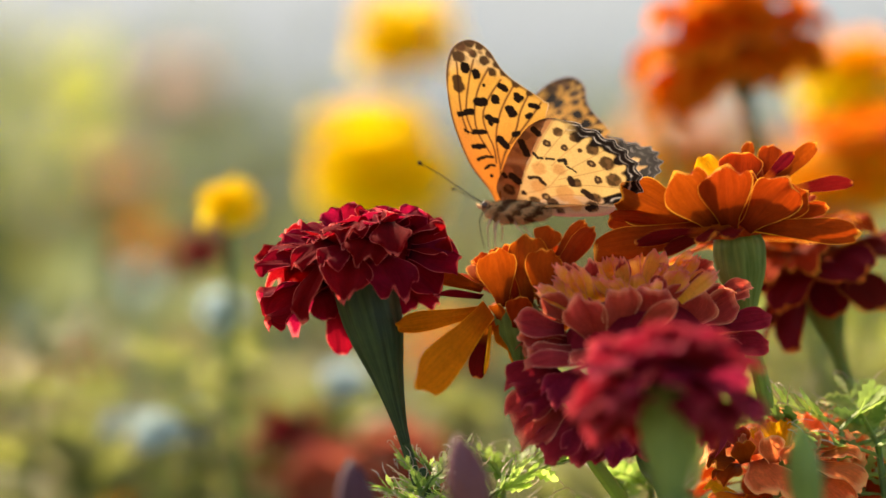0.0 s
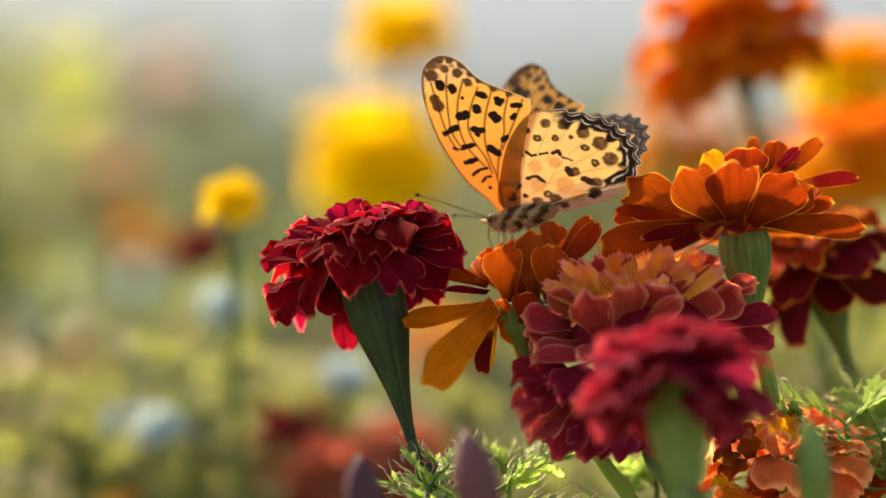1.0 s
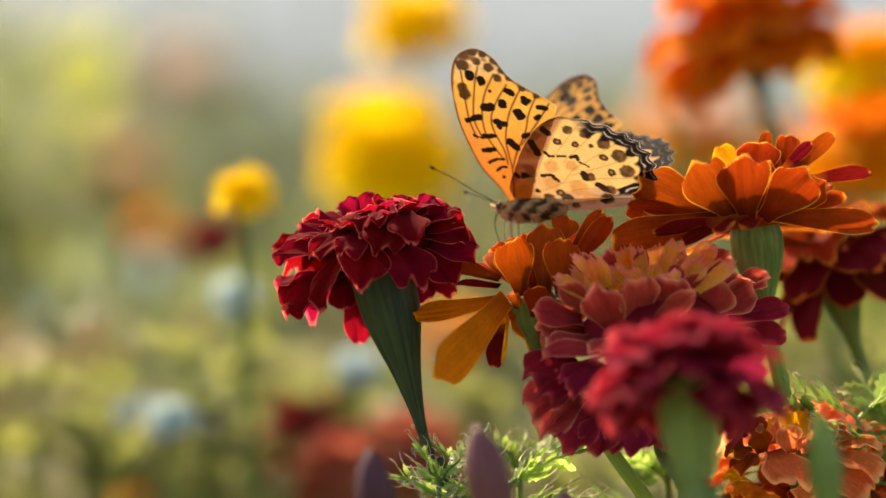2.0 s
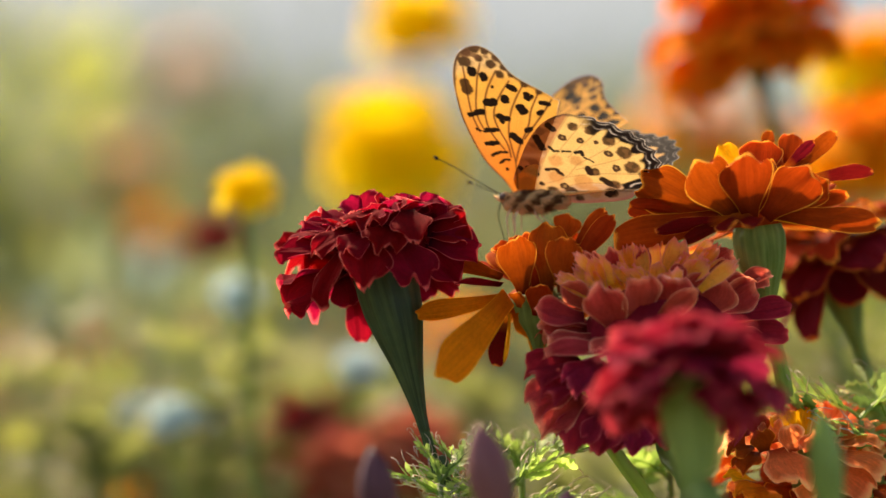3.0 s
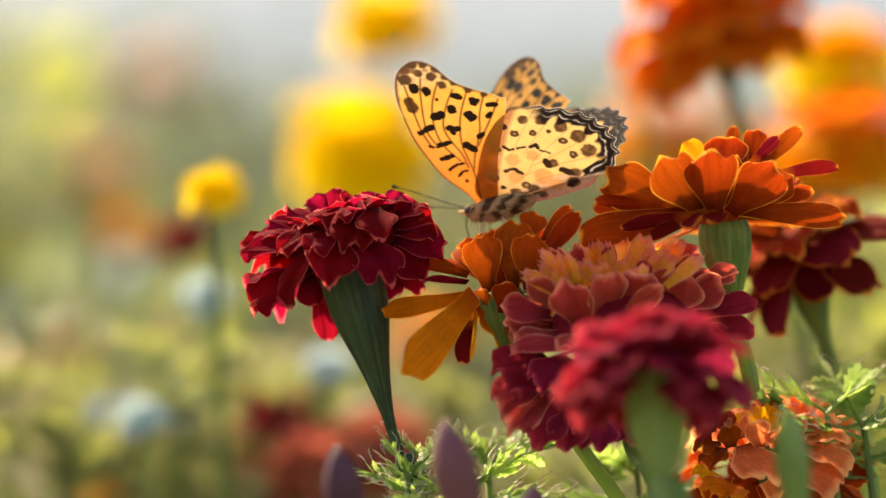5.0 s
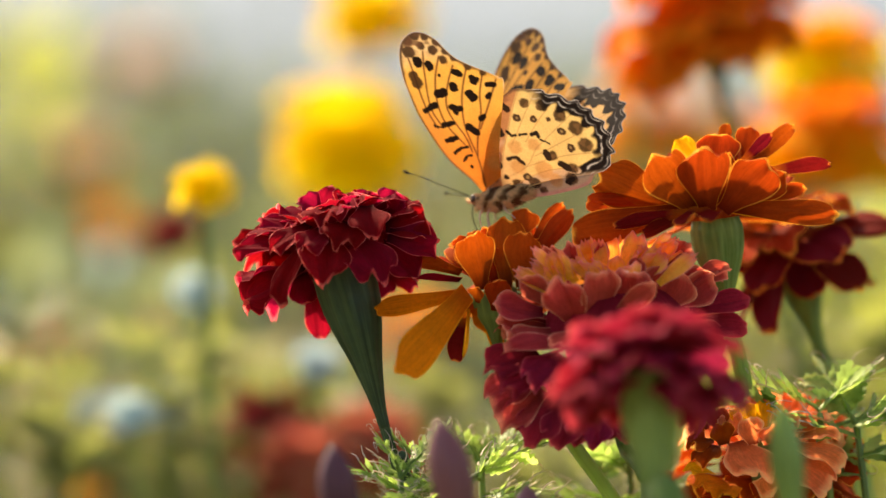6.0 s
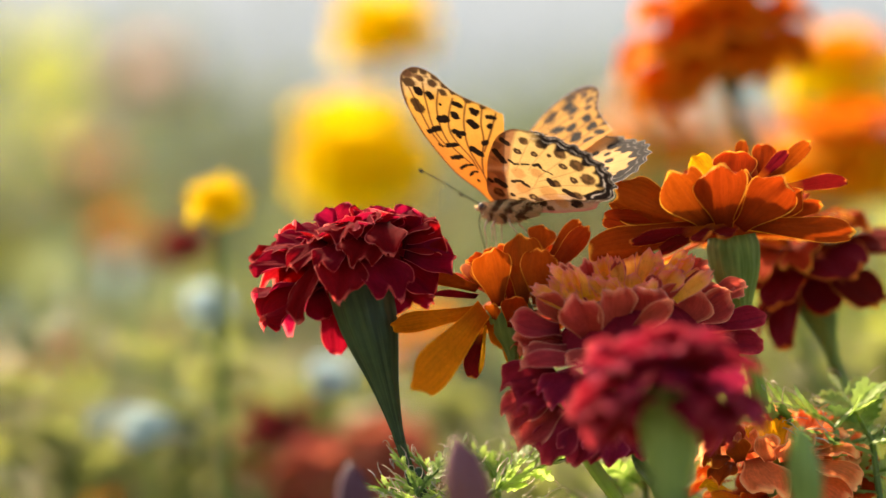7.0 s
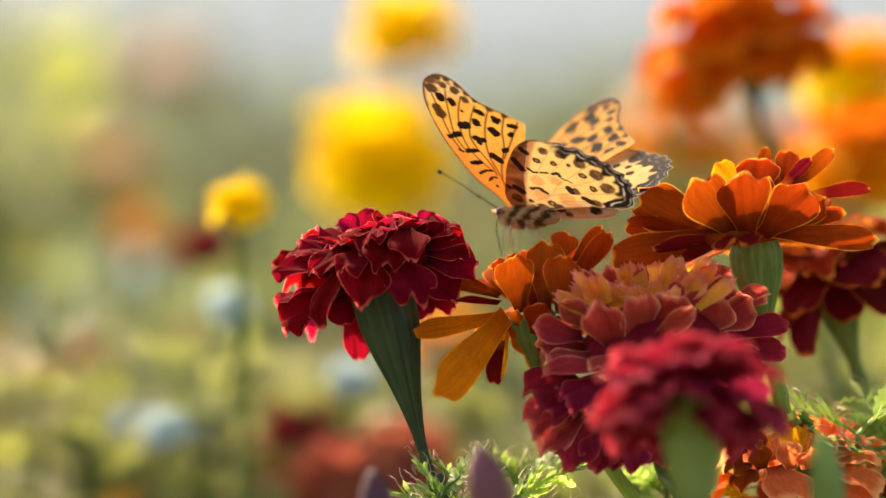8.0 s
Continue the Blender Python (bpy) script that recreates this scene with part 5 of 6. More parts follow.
HIND_VEINS = [[(-10.6, 3.8), (-13.9, 11.3), (-20.1, 21.4), (-23.4, 26.2)], [(-16.6, 12.5), (-23.2, 20.2), (-26.9, 24.2)], [(-20.3, 12.6), (-25.4, 17.3), (-31.4, 22.2)], [(-22.3, 10.5), (-28.3, 14.1), (-36.4, 19.0)], [(-21.4, 8.6), (-29.9, 11.3), (-38.4, 14.0)], [(-18.1, 6.2), (-29.7, 7.8), (-39.6, 7.1)], [(-12.2, 1.7), (-23.1, 4.4), (-37.6, 4.3)], [(-10.6, 3.8), (-18.1, 6.2), (-22.3, 10.5)]]
UPPER_SPOTS = [(-20.3, 19.1, 1.2), (-24.6, 18.1, 1.0), (-28.3, 17.5, 0.8), (-30.7, 13.9, 1.1), (-31.7, 9.5, 1.1), (-27.8, 21.1, 1.2), (-33.2, 18.2, 1.2), (-19.5, 14.6, -21.2, 14.5, 0.6), (-24.0, 13.6, 0.7), (-24.6, 8.4, 0.9)]


def outline(points, n):
    return spline(points + [points[0]], n)[:-1]


def soft(a, b, x):
    t = np.clip((x - a) / (b - a), 0, 1)
    return t * t * (3 - 2 * t)


def wing_mesh(name, edge, paint, root, bend, step=0.19):
    """A thin sheet inside edge (mm: forward, outward), with its scales' colours and raised veins."""
    lo, hi = edge.min(axis=0), edge.max(axis=0)
    nx, ny = int((hi[0] - lo[0]) / step) + 3, int((hi[1] - lo[1]) / step) + 3
    gx, gy = np.meshgrid(lo[0] - step + step * np.arange(nx), lo[1] - step + step * np.arange(ny), indexing="ij")
    pts = np.stack([gx.ravel(), gy.ravel()], -1)
    a, b = edge, np.roll(edge, -1, axis=0)
    inside = np.zeros(len(pts), bool)
    near = np.full(len(pts), 1e9)
    spot = pts.copy()
    for p, q in zip(a, b):
        if abs(q[1] - p[1]) > 1e-9:
            cross = (p[1] > pts[:, 1]) != (q[1] > pts[:, 1])
            inside ^= cross & (pts[:, 0] < (q[0] - p[0]) * (pts[:, 1] - p[1]) / (q[1] - p[1]) + p[0])
        d = q - p
        s = np.clip(((pts - p) @ d) / (d @ d + 1e-12), 0, 1)
        on = p + s[:, None] * d
        dist = np.hypot(*(pts - on).T)
        better = dist < near
        near[better] = dist[better]
        spot[better] = on[better]
    keep_near = near < step * 0.75
    pts = np.where((~inside & keep_near)[:, None], spot, pts)      # snap the rim onto the outline
    use = inside | keep_near
    index = -np.ones(len(pts), int)
    index[use] = np.arange(use.sum())
    faces = []
    for i in range(nx - 1):
        for j in range(ny - 1):
            q = [index[i * ny + j], index[(i + 1) * ny + j], index[(i + 1) * ny + j + 1], index[i * ny + j + 1]]
            if min(q) >= 0:
                faces.append(q)
    p, d = pts[use], np.where(inside, near, 0)[use]
    colour, relief = paint(p, d)
    r = np.hypot(p[:, 0] - root[0], p[:, 1] - root[1])
    out = bend * (r / 40.0) ** 2 * 4 + 0.25 * np.sin(p[:, 0] * 0.35) * np.sin(p[:, 1] * 0.22) + relief
    verts = np.stack([p[:, 0], out, p[:, 1]], -1) * MM
    me = mesh_of(name, verts, faces)
    layer = me.color_attributes.new("scales", "FLOAT_COLOR", "POINT")
    layer.data.foreach_set("color", np.hstack([np.clip(colour, 0, 1), np.ones((len(p), 1))]).astype(np.float32).ravel())
    me.materials.append(WING)
    return me


def lay(colour, mask, c):
    return colour * (1 - mask[:, None]) + np.array(c) * mask[:, None]


def nearest(p, a, b):
    """How far each point lies from the stretch a-b."""
    a, e = np.array(a, float), np.array(b, float) - np.array(a, float)
    k = np.clip(((p - a) @ e) / (e @ e + 1e-9), 0, 1)
    return np.hypot(*(p - a - k[:, None] * e).T)


def vein_field(p, lines, width):
    """How strongly a point lies on one of the veins."""
    d = np.full(len(p), 99.0)
    for line in lines:
        q = spline(line, 14)
        for a, b in zip(q[:-1], q[1:]):
            d = np.minimum(d, nearest(p, a, b))
    return np.exp(-(d / width) ** 2)


def wobble(p, k, seed):
    return np.array([noise.noise(Vector((x * k, y * k, seed))) for x, y in p])


def marks(p, spots, seed, grow=0.0, soften=0.15):
    """1 inside the marks, with slightly ragged rims."""
    m = np.zeros(len(p))
    rag = 0.30 * wobble(p, 0.8, seed) + 0.15 * wobble(p, 2.2, seed + 7) + 0.17
    for spot in spots:
        r = spot[-1] + grow
        d = nearest(p, spot[:2], spot[-3:-1]) - r - rag
        m = np.maximum(m, 1 - soft(-soften, soften, d))
    return m


def fore_paint(under):
    def paint(p, d):
        r = np.hypot(p[:, 0] + 5, p[:, 1])
        c = np.tile(np.array((0.80, 0.40, 0.070)), (len(p), 1))
        c = lay(c, (1 - soft(8, 30, r)) * 0.9, (0.74, 0.22, 0.028))
        c = lay(c, soft(-4.0, 0.0, p[:, 0]) * (1 - soft(20, 34, r)) * 0.5, (0.70, 0.22, 0.04))
        c = lay(c, soft(0.1, 0.5, wobble(p, 0.13, 3)) * 0.4, (0.82, 0.50, 0.14))
        if under:
            c = lay(c, soft(35, 41, r) * 0.8, (0.74, 0.52, 0.26))
        v = vein_field(p, FORE_VEINS, 0.26)
        c = lay(c, v * 1.0, (0.13, 0.045, 0.015))
        brown = marks(p, FORE_BROWN, 21.0, 0.30, 0.30)
        c = lay(c, brown * 0.95, (0.040, 0.018, 0.009))
        tip = soft(38, 43, r + 1.2 * wobble(p, 0.6, 8))
        c = lay(c, tip * soft(-0.15, 0.2, wobble(p, 0.5, 17)) * 0.85, (0.12, 0.055, 0.028))
        c = lay(c, np.maximum(marks(p, FORE_SPOTS, 1.0, 0.0 if under else 0.22), marks(p, FORE_BARS, 2.0, -0.08 if under else 0.12)), (0.012, 0.007, 0.005))
        lead = soft(-6.0, -1.5, p[:, 0]) * (1 - soft(0.25, 0.75, d))
        c = lay(c, lead * 0.9, (0.12, 0.055, 0.03))
        rim = (1 - soft(0.5, 1.2, d + 0.25 * wobble(p, 0.9, 4))) * soft(33, 36, r)
        c = lay(c, rim * 0.88, (0.070, 0.036, 0.020))
        c = lay(c, (1 - soft(0.0, 0.32, d)) * soft(30, 33, r) * 0.8, (0.74, 0.60, 0.46))
        return c, 0.05 * v
    return paint


def hind_paint(under):
    def paint(p, d):
        x, y = p[:, 0], p[:, 1]
        r = np.hypot(x + 7, y - 1)
        v = vein_field(p, HIND_VEINS, 0.13)
        if under:
            c = np.tile(np.array((0.79, 0.53, 0.19)), (len(p), 1))
            c = lay(c, soft(0.0, 0.5, wobble(p, 0.2, 11)) * 0.35, (0.76, 0.45, 0.14))
            c = lay(c, (1 - soft(9, 16, r)) * 0.6, (0.66, 0.38, 0.17))
            low = 1 - soft(-0.4, 0.5, y - np.interp(-x, [12.2, 23.1, 37.6], [1.7, 4.4, 4.3]))
            c = lay(c, low * 0.9, (0.58, 0.38, 0.24))
            c = lay(c, marks(p, HIND_TAN, 21.0, 0.2, 0.5) * 0.8, (0.60, 0.29, 0.09))
            # brown strip along the front edge
            lead = soft(0.0, 0.7, x - np.interp(y, [3.8, 11.3, 21.4, 26.2], [-10.6, -13.9, -20.1, -23.4])) * soft(4, 7, y)
            c = lay(c, lead * 0.92, (0.46, 0.19, 0.08))
            c = lay(c, lead * soft(0.0, 0.35, wobble(p, 0.3, 41)) * 0.8, (0.20, 0.085, 0.045))
            c = lay(c, lead * np.exp(-((y - 13.2) / 0.9) ** 2) * 0.7, (0.66, 0.40, 0.22))
            c = lay(c, (1 - soft(2.5, 7, r)) * 0.8, (0.26, 0.13, 0.06))
            c = lay(c, v * 0.6, (0.34, 0.17, 0.06))
            brown = marks(p, HIND_BROWN, 9.0, 0.05, 0.30)
            c = lay(c, brown * 0.95, (0.055, 0.025, 0.011))
            c = lay(c, brown * soft(0.0, 0.3, wobble(p, 0.7, 33)) * 0.4, (0.26, 0.13, 0.05))
            c = lay(c, marks(p, HIND_EYES, 5.0, -0.12), (0.070, 0.034, 0.016))
            c = lay(c, marks(p, HIND_EYES, 5.0, -0.80) * 0.4, (0.62, 0.42, 0.18))
            c = lay(c, marks(p, HIND_DARK, 7.0, -0.10), (0.030, 0.016, 0.010))
            c = lay(c, marks(p, HIND_LINE, 8.0, -0.20), (0.020, 0.013, 0.010))
            # rosy inner edge
            c = lay(c, (1 - soft(0.5, 1.2, d)) * low * (1 - soft(33, 36, -x)) * 0.8, (0.70, 0.29, 0.22))
        else:
            c = np.tile(np.array((0.86, 0.54, 0.20)), (len(p), 1))
            c = lay(c, v * 0.5, (0.30, 0.14, 0.05))
            c = lay(c, marks(p, UPPER_SPOTS, 5.0), (0.014, 0.008, 0.006))
        # dark margin, with two rows of pale crescents that follow the teeth
        outer = soft(24.5, 29.0, -x) * soft(1.2, 3.2, y)
        ang = np.arctan2(y - 4, -(x + 12))
        tooth = 0.5 + 0.5 * np.cos(2 * math.pi * (ang - 0.086) / 0.128)
        c = lay(c, (1 - soft(0.4, 1.0, d + 0.3 * wobble(p, 0.8, 14))) * soft(17, 20, -x) * soft(2, 5, y) * 0.8, (0.10, 0.05, 0.03))
        band = 1 - soft(3.9 if under else 4.6, 4.8 if under else 5.4, d + 1.2 * tooth + 1.2 * wobble(p, 0.45, 9))
        c = lay(c, band * outer, (0.012, 0.008, 0.007))
        for at, sway, wide in ((0.65, 0.25, 0.13), (2.1, 0.45, 0.17)):
            row = np.exp(-((d - at - sway * (1 - tooth)) / wide) ** 2) * (1 - 0.85 * soft(0.70, 0.95, tooth)) * (0.35 + 0.65 * soft(-0.2, 0.2, wobble(p, 0.5, 52)))
            c = lay(c, row * outer * (0.7 if under else 0.3), (0.86, 0.78, 0.70))
        c = lay(c, (1 - soft(0.0, 0.28, d)) * outer * 0.8, (0.84, 0.76, 0.68))
        return c, 0.05 * v
    return paint


def ball(name, centre, radii, n=12, m=16, rough=0.0, seed=0):
    verts = []
    for i in range(n):
        th = math.pi * (i + 0.02) / (n - 0.96)
        for k in range(m):
            a = 2 * math.pi * k / m
            q = 1 + rough * noise.noise(Vector((3 * math.cos(a), 3 * math.sin(a), 5 * th + seed)))
            verts.append((centre[0] + radii[0] * math.cos(th) * q, centre[1] + radii[1] * math.sin(th) * math.cos(a) * q, centre[2] + radii[2] * math.sin(th) * math.sin(a) * q))
    faces = grid_faces(n, m, True) + [tuple(range(m))[::-1], tuple(range((n - 1) * m, n * m))]
    return mesh_of(name, [Vector(v) * MM for v in verts], faces)


def hairs(name, centre, radii, count, length, seed, thick=0.10, band=0):
    """Short hairs that stand on an egg-shaped body and lie backwards; band 1 or -1 keeps to every other slanting stripe."""
    rng = random.Random(seed)
    verts, faces = [], []
    for _ in range(count):
        d = Vector((rng.gauss(0, 1), rng.gauss(0, 1), rng.gauss(0, 1))).normalized()
        if band and band * math.sin(1.35 * d.x * radii[0] + 1.5 * d.z * radii[2] + 2.2 * noise.noise(d * 2.6)) < 0.05:
            continue
        p = Vector((centre[0] + d.x * radii[0], centre[1] + d.y * radii[1], centre[2] + d.z * radii[2])) * MM
        way = (d * 0.32 + Vector((-0.95, 0, -0.15)) + Vector((rng.gauss(0, 0.25), rng.gauss(0, 0.25), rng.gauss(0, 0.25)))).normalized()
        s = way.orthogonal().normalized() * thick * MM
        b = len(verts)
        verts.extend([p - s, p + s, p + way.cross(s), p + way * length * MM * rng.uniform(0.6, 1.3)])
        faces.extend([(b, b + 1, b + 3), (b + 1, b + 2, b + 3), (b + 2, b, b + 3)])
    return mesh_of(name, verts, faces)


def butterfly():
    root = tagged(new("butterfly"), "orange fritillary butterfly with black-spotted wings on a rust marigold", "butterfly")
    egg, size = (-8.8, 0, -1.5), (8.0, 2.3, 2.4)
    thorax = part("thorax", ball("thorax", egg, size, 16, 20, 0.12), FUR, root, "furry brown thorax with cream stripes")
    part("fur", hairs("fur", egg, size, 6500, 2.1, 3, 0.11, 1), BELLY, thorax, "pale cream hairs in slanting bands")
    part("fur", hairs("fur", egg, size, 5200, 1.6, 8, 0.10, -1), FUR_DARK, thorax, "dark brown hairs in slanting bands")
    head = part("head", ball("head", (-1.7, 0, -0.7), (1.5, 1.5, 1.5), 12, 14, 0.1, 4), FUR, root, "small furry head")
    part("fur", hairs("fur", (-1.7, 0, -0.7), (1.4, 1.4, 1.4), 350, 0.6, 5), BELLY, head)
    for s in (1, -1):
        part("eye", ball("eye", (-1.5, 1.15 * s, -0.4), (0.85, 0.6, 0.95), 10, 12), EYE, head, "round brown eye")
        tip = np.array((15.7, 3.0, 9.7) if s > 0 else (11.5, -7.5, 3.6))
        line = spline([(-0.6, 0.5 * s, 0.3), tip * (0.36, 0.4, 0.40), tip * (0.68, 0.72, 0.73), tip], 24) * MM
        horn = part("antenna", sweep("antenna", line, [0.00012] * 12, 6), HORN, root, "thin antenna with a black club")
        part("club", sweep("club", line[-3:], [0.00018, 0.00048, 0.00050, 0.00025], 8), HORN, horn)
        part("palp", sweep("palp", np.array([(-0.6, 0.4 * s, -1.2), (0.4, 0.5 * s, -0.7), (1.1, 0.5 * s, 0.1)]) * MM, [0.0004, 0.0004, 0.0001], 8), BELLY, head)
    line = spline([(-10, -0.2, -0.4), (-15, -0.9, 0.3), (-20, -1.2, 0.7), (-25, -1.2, 0.8)], 40) * MM
    rad = [0.0014 * (1 + 0.06 * math.sin(k * 2.1)) * (1.0 - 0.75 * (k / 39) ** 3) for k in range(40)]
    part("abdomen", sweep("abdomen", line, rad, 16), BELLY, root, "long pale ringed abdomen")
    for s in (1, -1):
        for k, (x, fx) in enumerate(((-4.0, -3.2), (-6.5, -5.0), (-9.5, -13.0))):
            knee = (x + 0.5 * (fx - x) + 0.8, 1.8 * s, -5.2)
            foot = (fx, 1.8 * s + 0.3 * k, -10.5 + 1.5 * k)
            part("leg", sweep("leg", spline([(x, 1.0 * s, -2.6), knee, ((knee[0] + foot[0]) / 2, 1.9 * s, (knee[2] + foot[2]) / 2), foot], 14) * MM, [0.00028, 0.00018, 0.00013, 0.00010], 8), LEG, root, "thin pale leg")
    part("proboscis", sweep("proboscis", spline([(-0.6, 0, -1.6), (0.3, 0, -4.5), (-0.6, 0, -8.5), (-1.5, 0.2, -11.0)], 14) * MM, [0.00016, 0.00012, 0.00010], 6), HORN, root)
    fore, hind = outline(FORE_EDGE, 240), outline(HIND_EDGE, 380)
    wings = {}
    for s, side in ((1, "near"), (-1, "far")):
        under = s > 0
        wings["fore", side] = part("forewing", wing_mesh("forewing", fore, fore_paint(under), (-5, 0), -0.25 * s), None, root, "orange forewing with black spots and veins")
        wings["hind", side] = part("hindwing", wing_mesh("hindwing", hind, hind_paint(under), (-7, 0), -0.2 * s), None, root, "cream hindwing with brown spots and a scalloped dark margin" if under else "orange hindwing with black spots and a scalloped dark margin")
    return root, wings


fritillary, wings = butterfly()


# ---- what moves ----
def motions():
    walk(fritillary, [
        (0.00, pose(0.01143, 0.0130, 0.36380, 0, -1.7, 154.6)),
        (0.10, pose(0.01113, 0.0130, 0.36353, 0, -1.5, 154.5)),
        (0.20, pose(0.01083, 0.0130, 0.36248, 0, -0.6, 152.0)),
        (0.30, pose(0.01080, 0.0130, 0.36143, 0, 2.5, 152.2)),
        (0.40, pose(0.01181, 0.0130, 0.36012, 0, 13.2, 152.8)),
        (0.50, pose(0.01152, 0.0130, 0.35672, 0, 18.4, 152.6)),
        (0.60, pose(0.01167, 0.0130, 0.35682, 0, 18.5, 154.1)),
        (0.70, pose(0.01142, 0.0130, 0.35797, 0, 15.9, 154.1)),
        (0.80, pose(0.01086, 0.0130, 0.35730, 0, 17.4, 155.4)),
        (0.90, pose(0.01134, 0.0130, 0.35767, 0, 17.7, 156.1)),
        (1.00, pose(0.01129, 0.0130, 0.35908, 0, 12.7, 156.1)),
        (1.10, pose(0.01073, 0.0130, 0.36376, 0, 3.9, 157.0)),
        (1.20, pose(0.01148, 0.0130, 0.36349, 0, 2.4, 156.8)),
        (1.30, pose(0.01118, 0.0130, 0.36294, 0, 1.1, 154.9)),
        (1.40, pose(0.01088, 0.0130, 0.36371, 0, -1.3, 155.2)),
        (1.50, pose(0.01096, 0.0130, 0.36374, 0, -2.7, 153.8)),
        (1.60, pose(0.01114, 0.0130, 0.36333, 0, -2.9, 155.0)),
        (1.70, pose(0.01090, 0.0130, 0.36272, 0, -3.3, 154.4)),
        (2.00, pose(0.01071, 0.0130, 0.36104, 0, 1.9, 155.7)),
        (2.20, pose(0.01092, 0.0130, 0.35956, 0, 6.9, 156.6)),
        (2.40, pose(0.01085, 0.0130, 0.35837, 0, 10.9, 157.4)),
        (2.60, pose(0.01114, 0.0130, 0.35785, 0, 12.9, 157.3)),
        (2.80, pose(0.01123, 0.0130, 0.35814, 0, 11.5, 156.8)),
        (2.90, pose(0.01176, 0.0130, 0.35894, 0, 8.3, 156.7)),
        (3.00, pose(0.01098, 0.0130, 0.36286, 0, 1.2, 155.6)),
        (3.10, pose(0.01123, 0.0130, 0.36278, 0, 1.3, 155.7)),
        (3.20, pose(0.01124, 0.0130, 0.36349, 0, -1.0, 156.2)),
        (3.30, pose(0.01124, 0.0130, 0.36393, 0, -1.6, 156.6)),
        (3.40, pose(0.01124, 0.0130, 0.36412, 0, -2.5, 155.1)),
        (3.50, pose(0.01098, 0.0130, 0.36404, 0, -3.1, 154.0)),
        (3.60, pose(0.01094, 0.0130, 0.36286, 0, -3.0, 152.7)),
        (3.70, pose(0.01117, 0.0130, 0.36350, 0, -1.6, 154.1)),
        (3.80, pose(0.01165, 0.0130, 0.36205, 0, 1.5, 153.6)),
        (3.90, pose(0.01110, 0.0130, 0.36217, 0, 3.1, 154.0)),
        (4.00, pose(0.01132, 0.0130, 0.36203, 0, 3.1, 152.9)),
        (4.10, pose(0.01139, 0.0130, 0.36162, 0, 5.1, 152.9)),
        (4.20, pose(0.01146, 0.0130, 0.35991, 0, 5.9, 152.7)),
        (4.30, pose(0.01154, 0.0130, 0.35949, 0, 6.9, 154.8)),
        (4.40, pose(0.01135, 0.0130, 0.35909, 0, 8.3, 154.1)),
        (4.50, pose(0.01078, 0.0130, 0.35921, 0, 10.4, 154.0)),
        (4.60, pose(0.01097, 0.0130, 0.35933, 0, 10.9, 154.2)),
        (4.70, pose(0.01078, 0.0130, 0.35921, 0, 13.0, 157.3)),
        (4.80, pose(0.01085, 0.0130, 0.35934, 0, 13.7, 158.5)),
        (4.90, pose(0.01040, 0.0130, 0.35868, 0, 13.0, 156.5)),
        (5.00, pose(0.01073, 0.0130, 0.35882, 0, 13.3, 157.3)),
        (5.10, pose(0.01112, 0.0130, 0.35814, 0, 14.3, 156.1)),
        (5.20, pose(0.01151, 0.0130, 0.35955, 0, 15.5, 157.2)),
        (5.40, pose(0.01196, 0.0130, 0.35983, 0, 14.9, 154.9)),
        (5.60, pose(0.01281, 0.0130, 0.36056, 0, 13.2, 152.5)),
        (5.80, pose(0.01376, 0.0130, 0.36099, 0, 11.5, 149.0)),
        (6.00, pose(0.01422, 0.0130, 0.36103, 0, 10.7, 146.6)),
        (6.15, pose(0.01464, 0.0130, 0.36059, 0, 11.2, 145.2)),
        (6.30, pose(0.01503, 0.0130, 0.36002, 0, 11.2, 143.5)),
        (6.40, pose(0.01514, 0.0130, 0.35789, 0, 12.7, 141.9)),
        (6.50, pose(0.01424, 0.0130, 0.35911, 0, 13.7, 142.3)),
        (6.60, pose(0.01385, 0.0130, 0.35947, 0, 14.7, 145.1)),
        (6.70, pose(0.01402, 0.0130, 0.36159, 0, 10.3, 146.8)),
        (6.80, pose(0.01339, 0.0130, 0.36137, 0, 4.8, 144.1)),
        (6.90, pose(0.01250, 0.0130, 0.36220, 0, 4.3, 143.1)),
        (7.00, pose(0.01243, 0.0130, 0.36322, 0, 3.1, 141.1)),
        (7.10, pose(0.01217, 0.0130, 0.36423, 0, 3.1, 144.8)),
        (7.20, pose(0.01271, 0.0130, 0.36204, 0, 6.1, 142.7)),
        (7.30, pose(0.01169, 0.0130, 0.36300, 0, 2.3, 142.8)),
        (7.40, pose(0.01198, 0.0130, 0.36291, 0, 4.0, 144.0)),
        (7.50, pose(0.01135, 0.0130, 0.36197, 0, 6.2, 141.7)),
        (7.60, pose(0.01139, 0.0130, 0.36207, 0, 3.8, 143.3)),
        (7.70, pose(0.01078, 0.0130, 0.36185, 0, 3.7, 144.8)),
        (7.80, pose(0.01017, 0.0130, 0.36164, 0, 2.4, 144.5)),
        (7.90, pose(0.01060, 0.0130, 0.36195, 0, -4.1, 141.0)),
        (8.00, pose(0.01123, 0.0130, 0.36361, 0, 0.7, 141.5)),
    ])
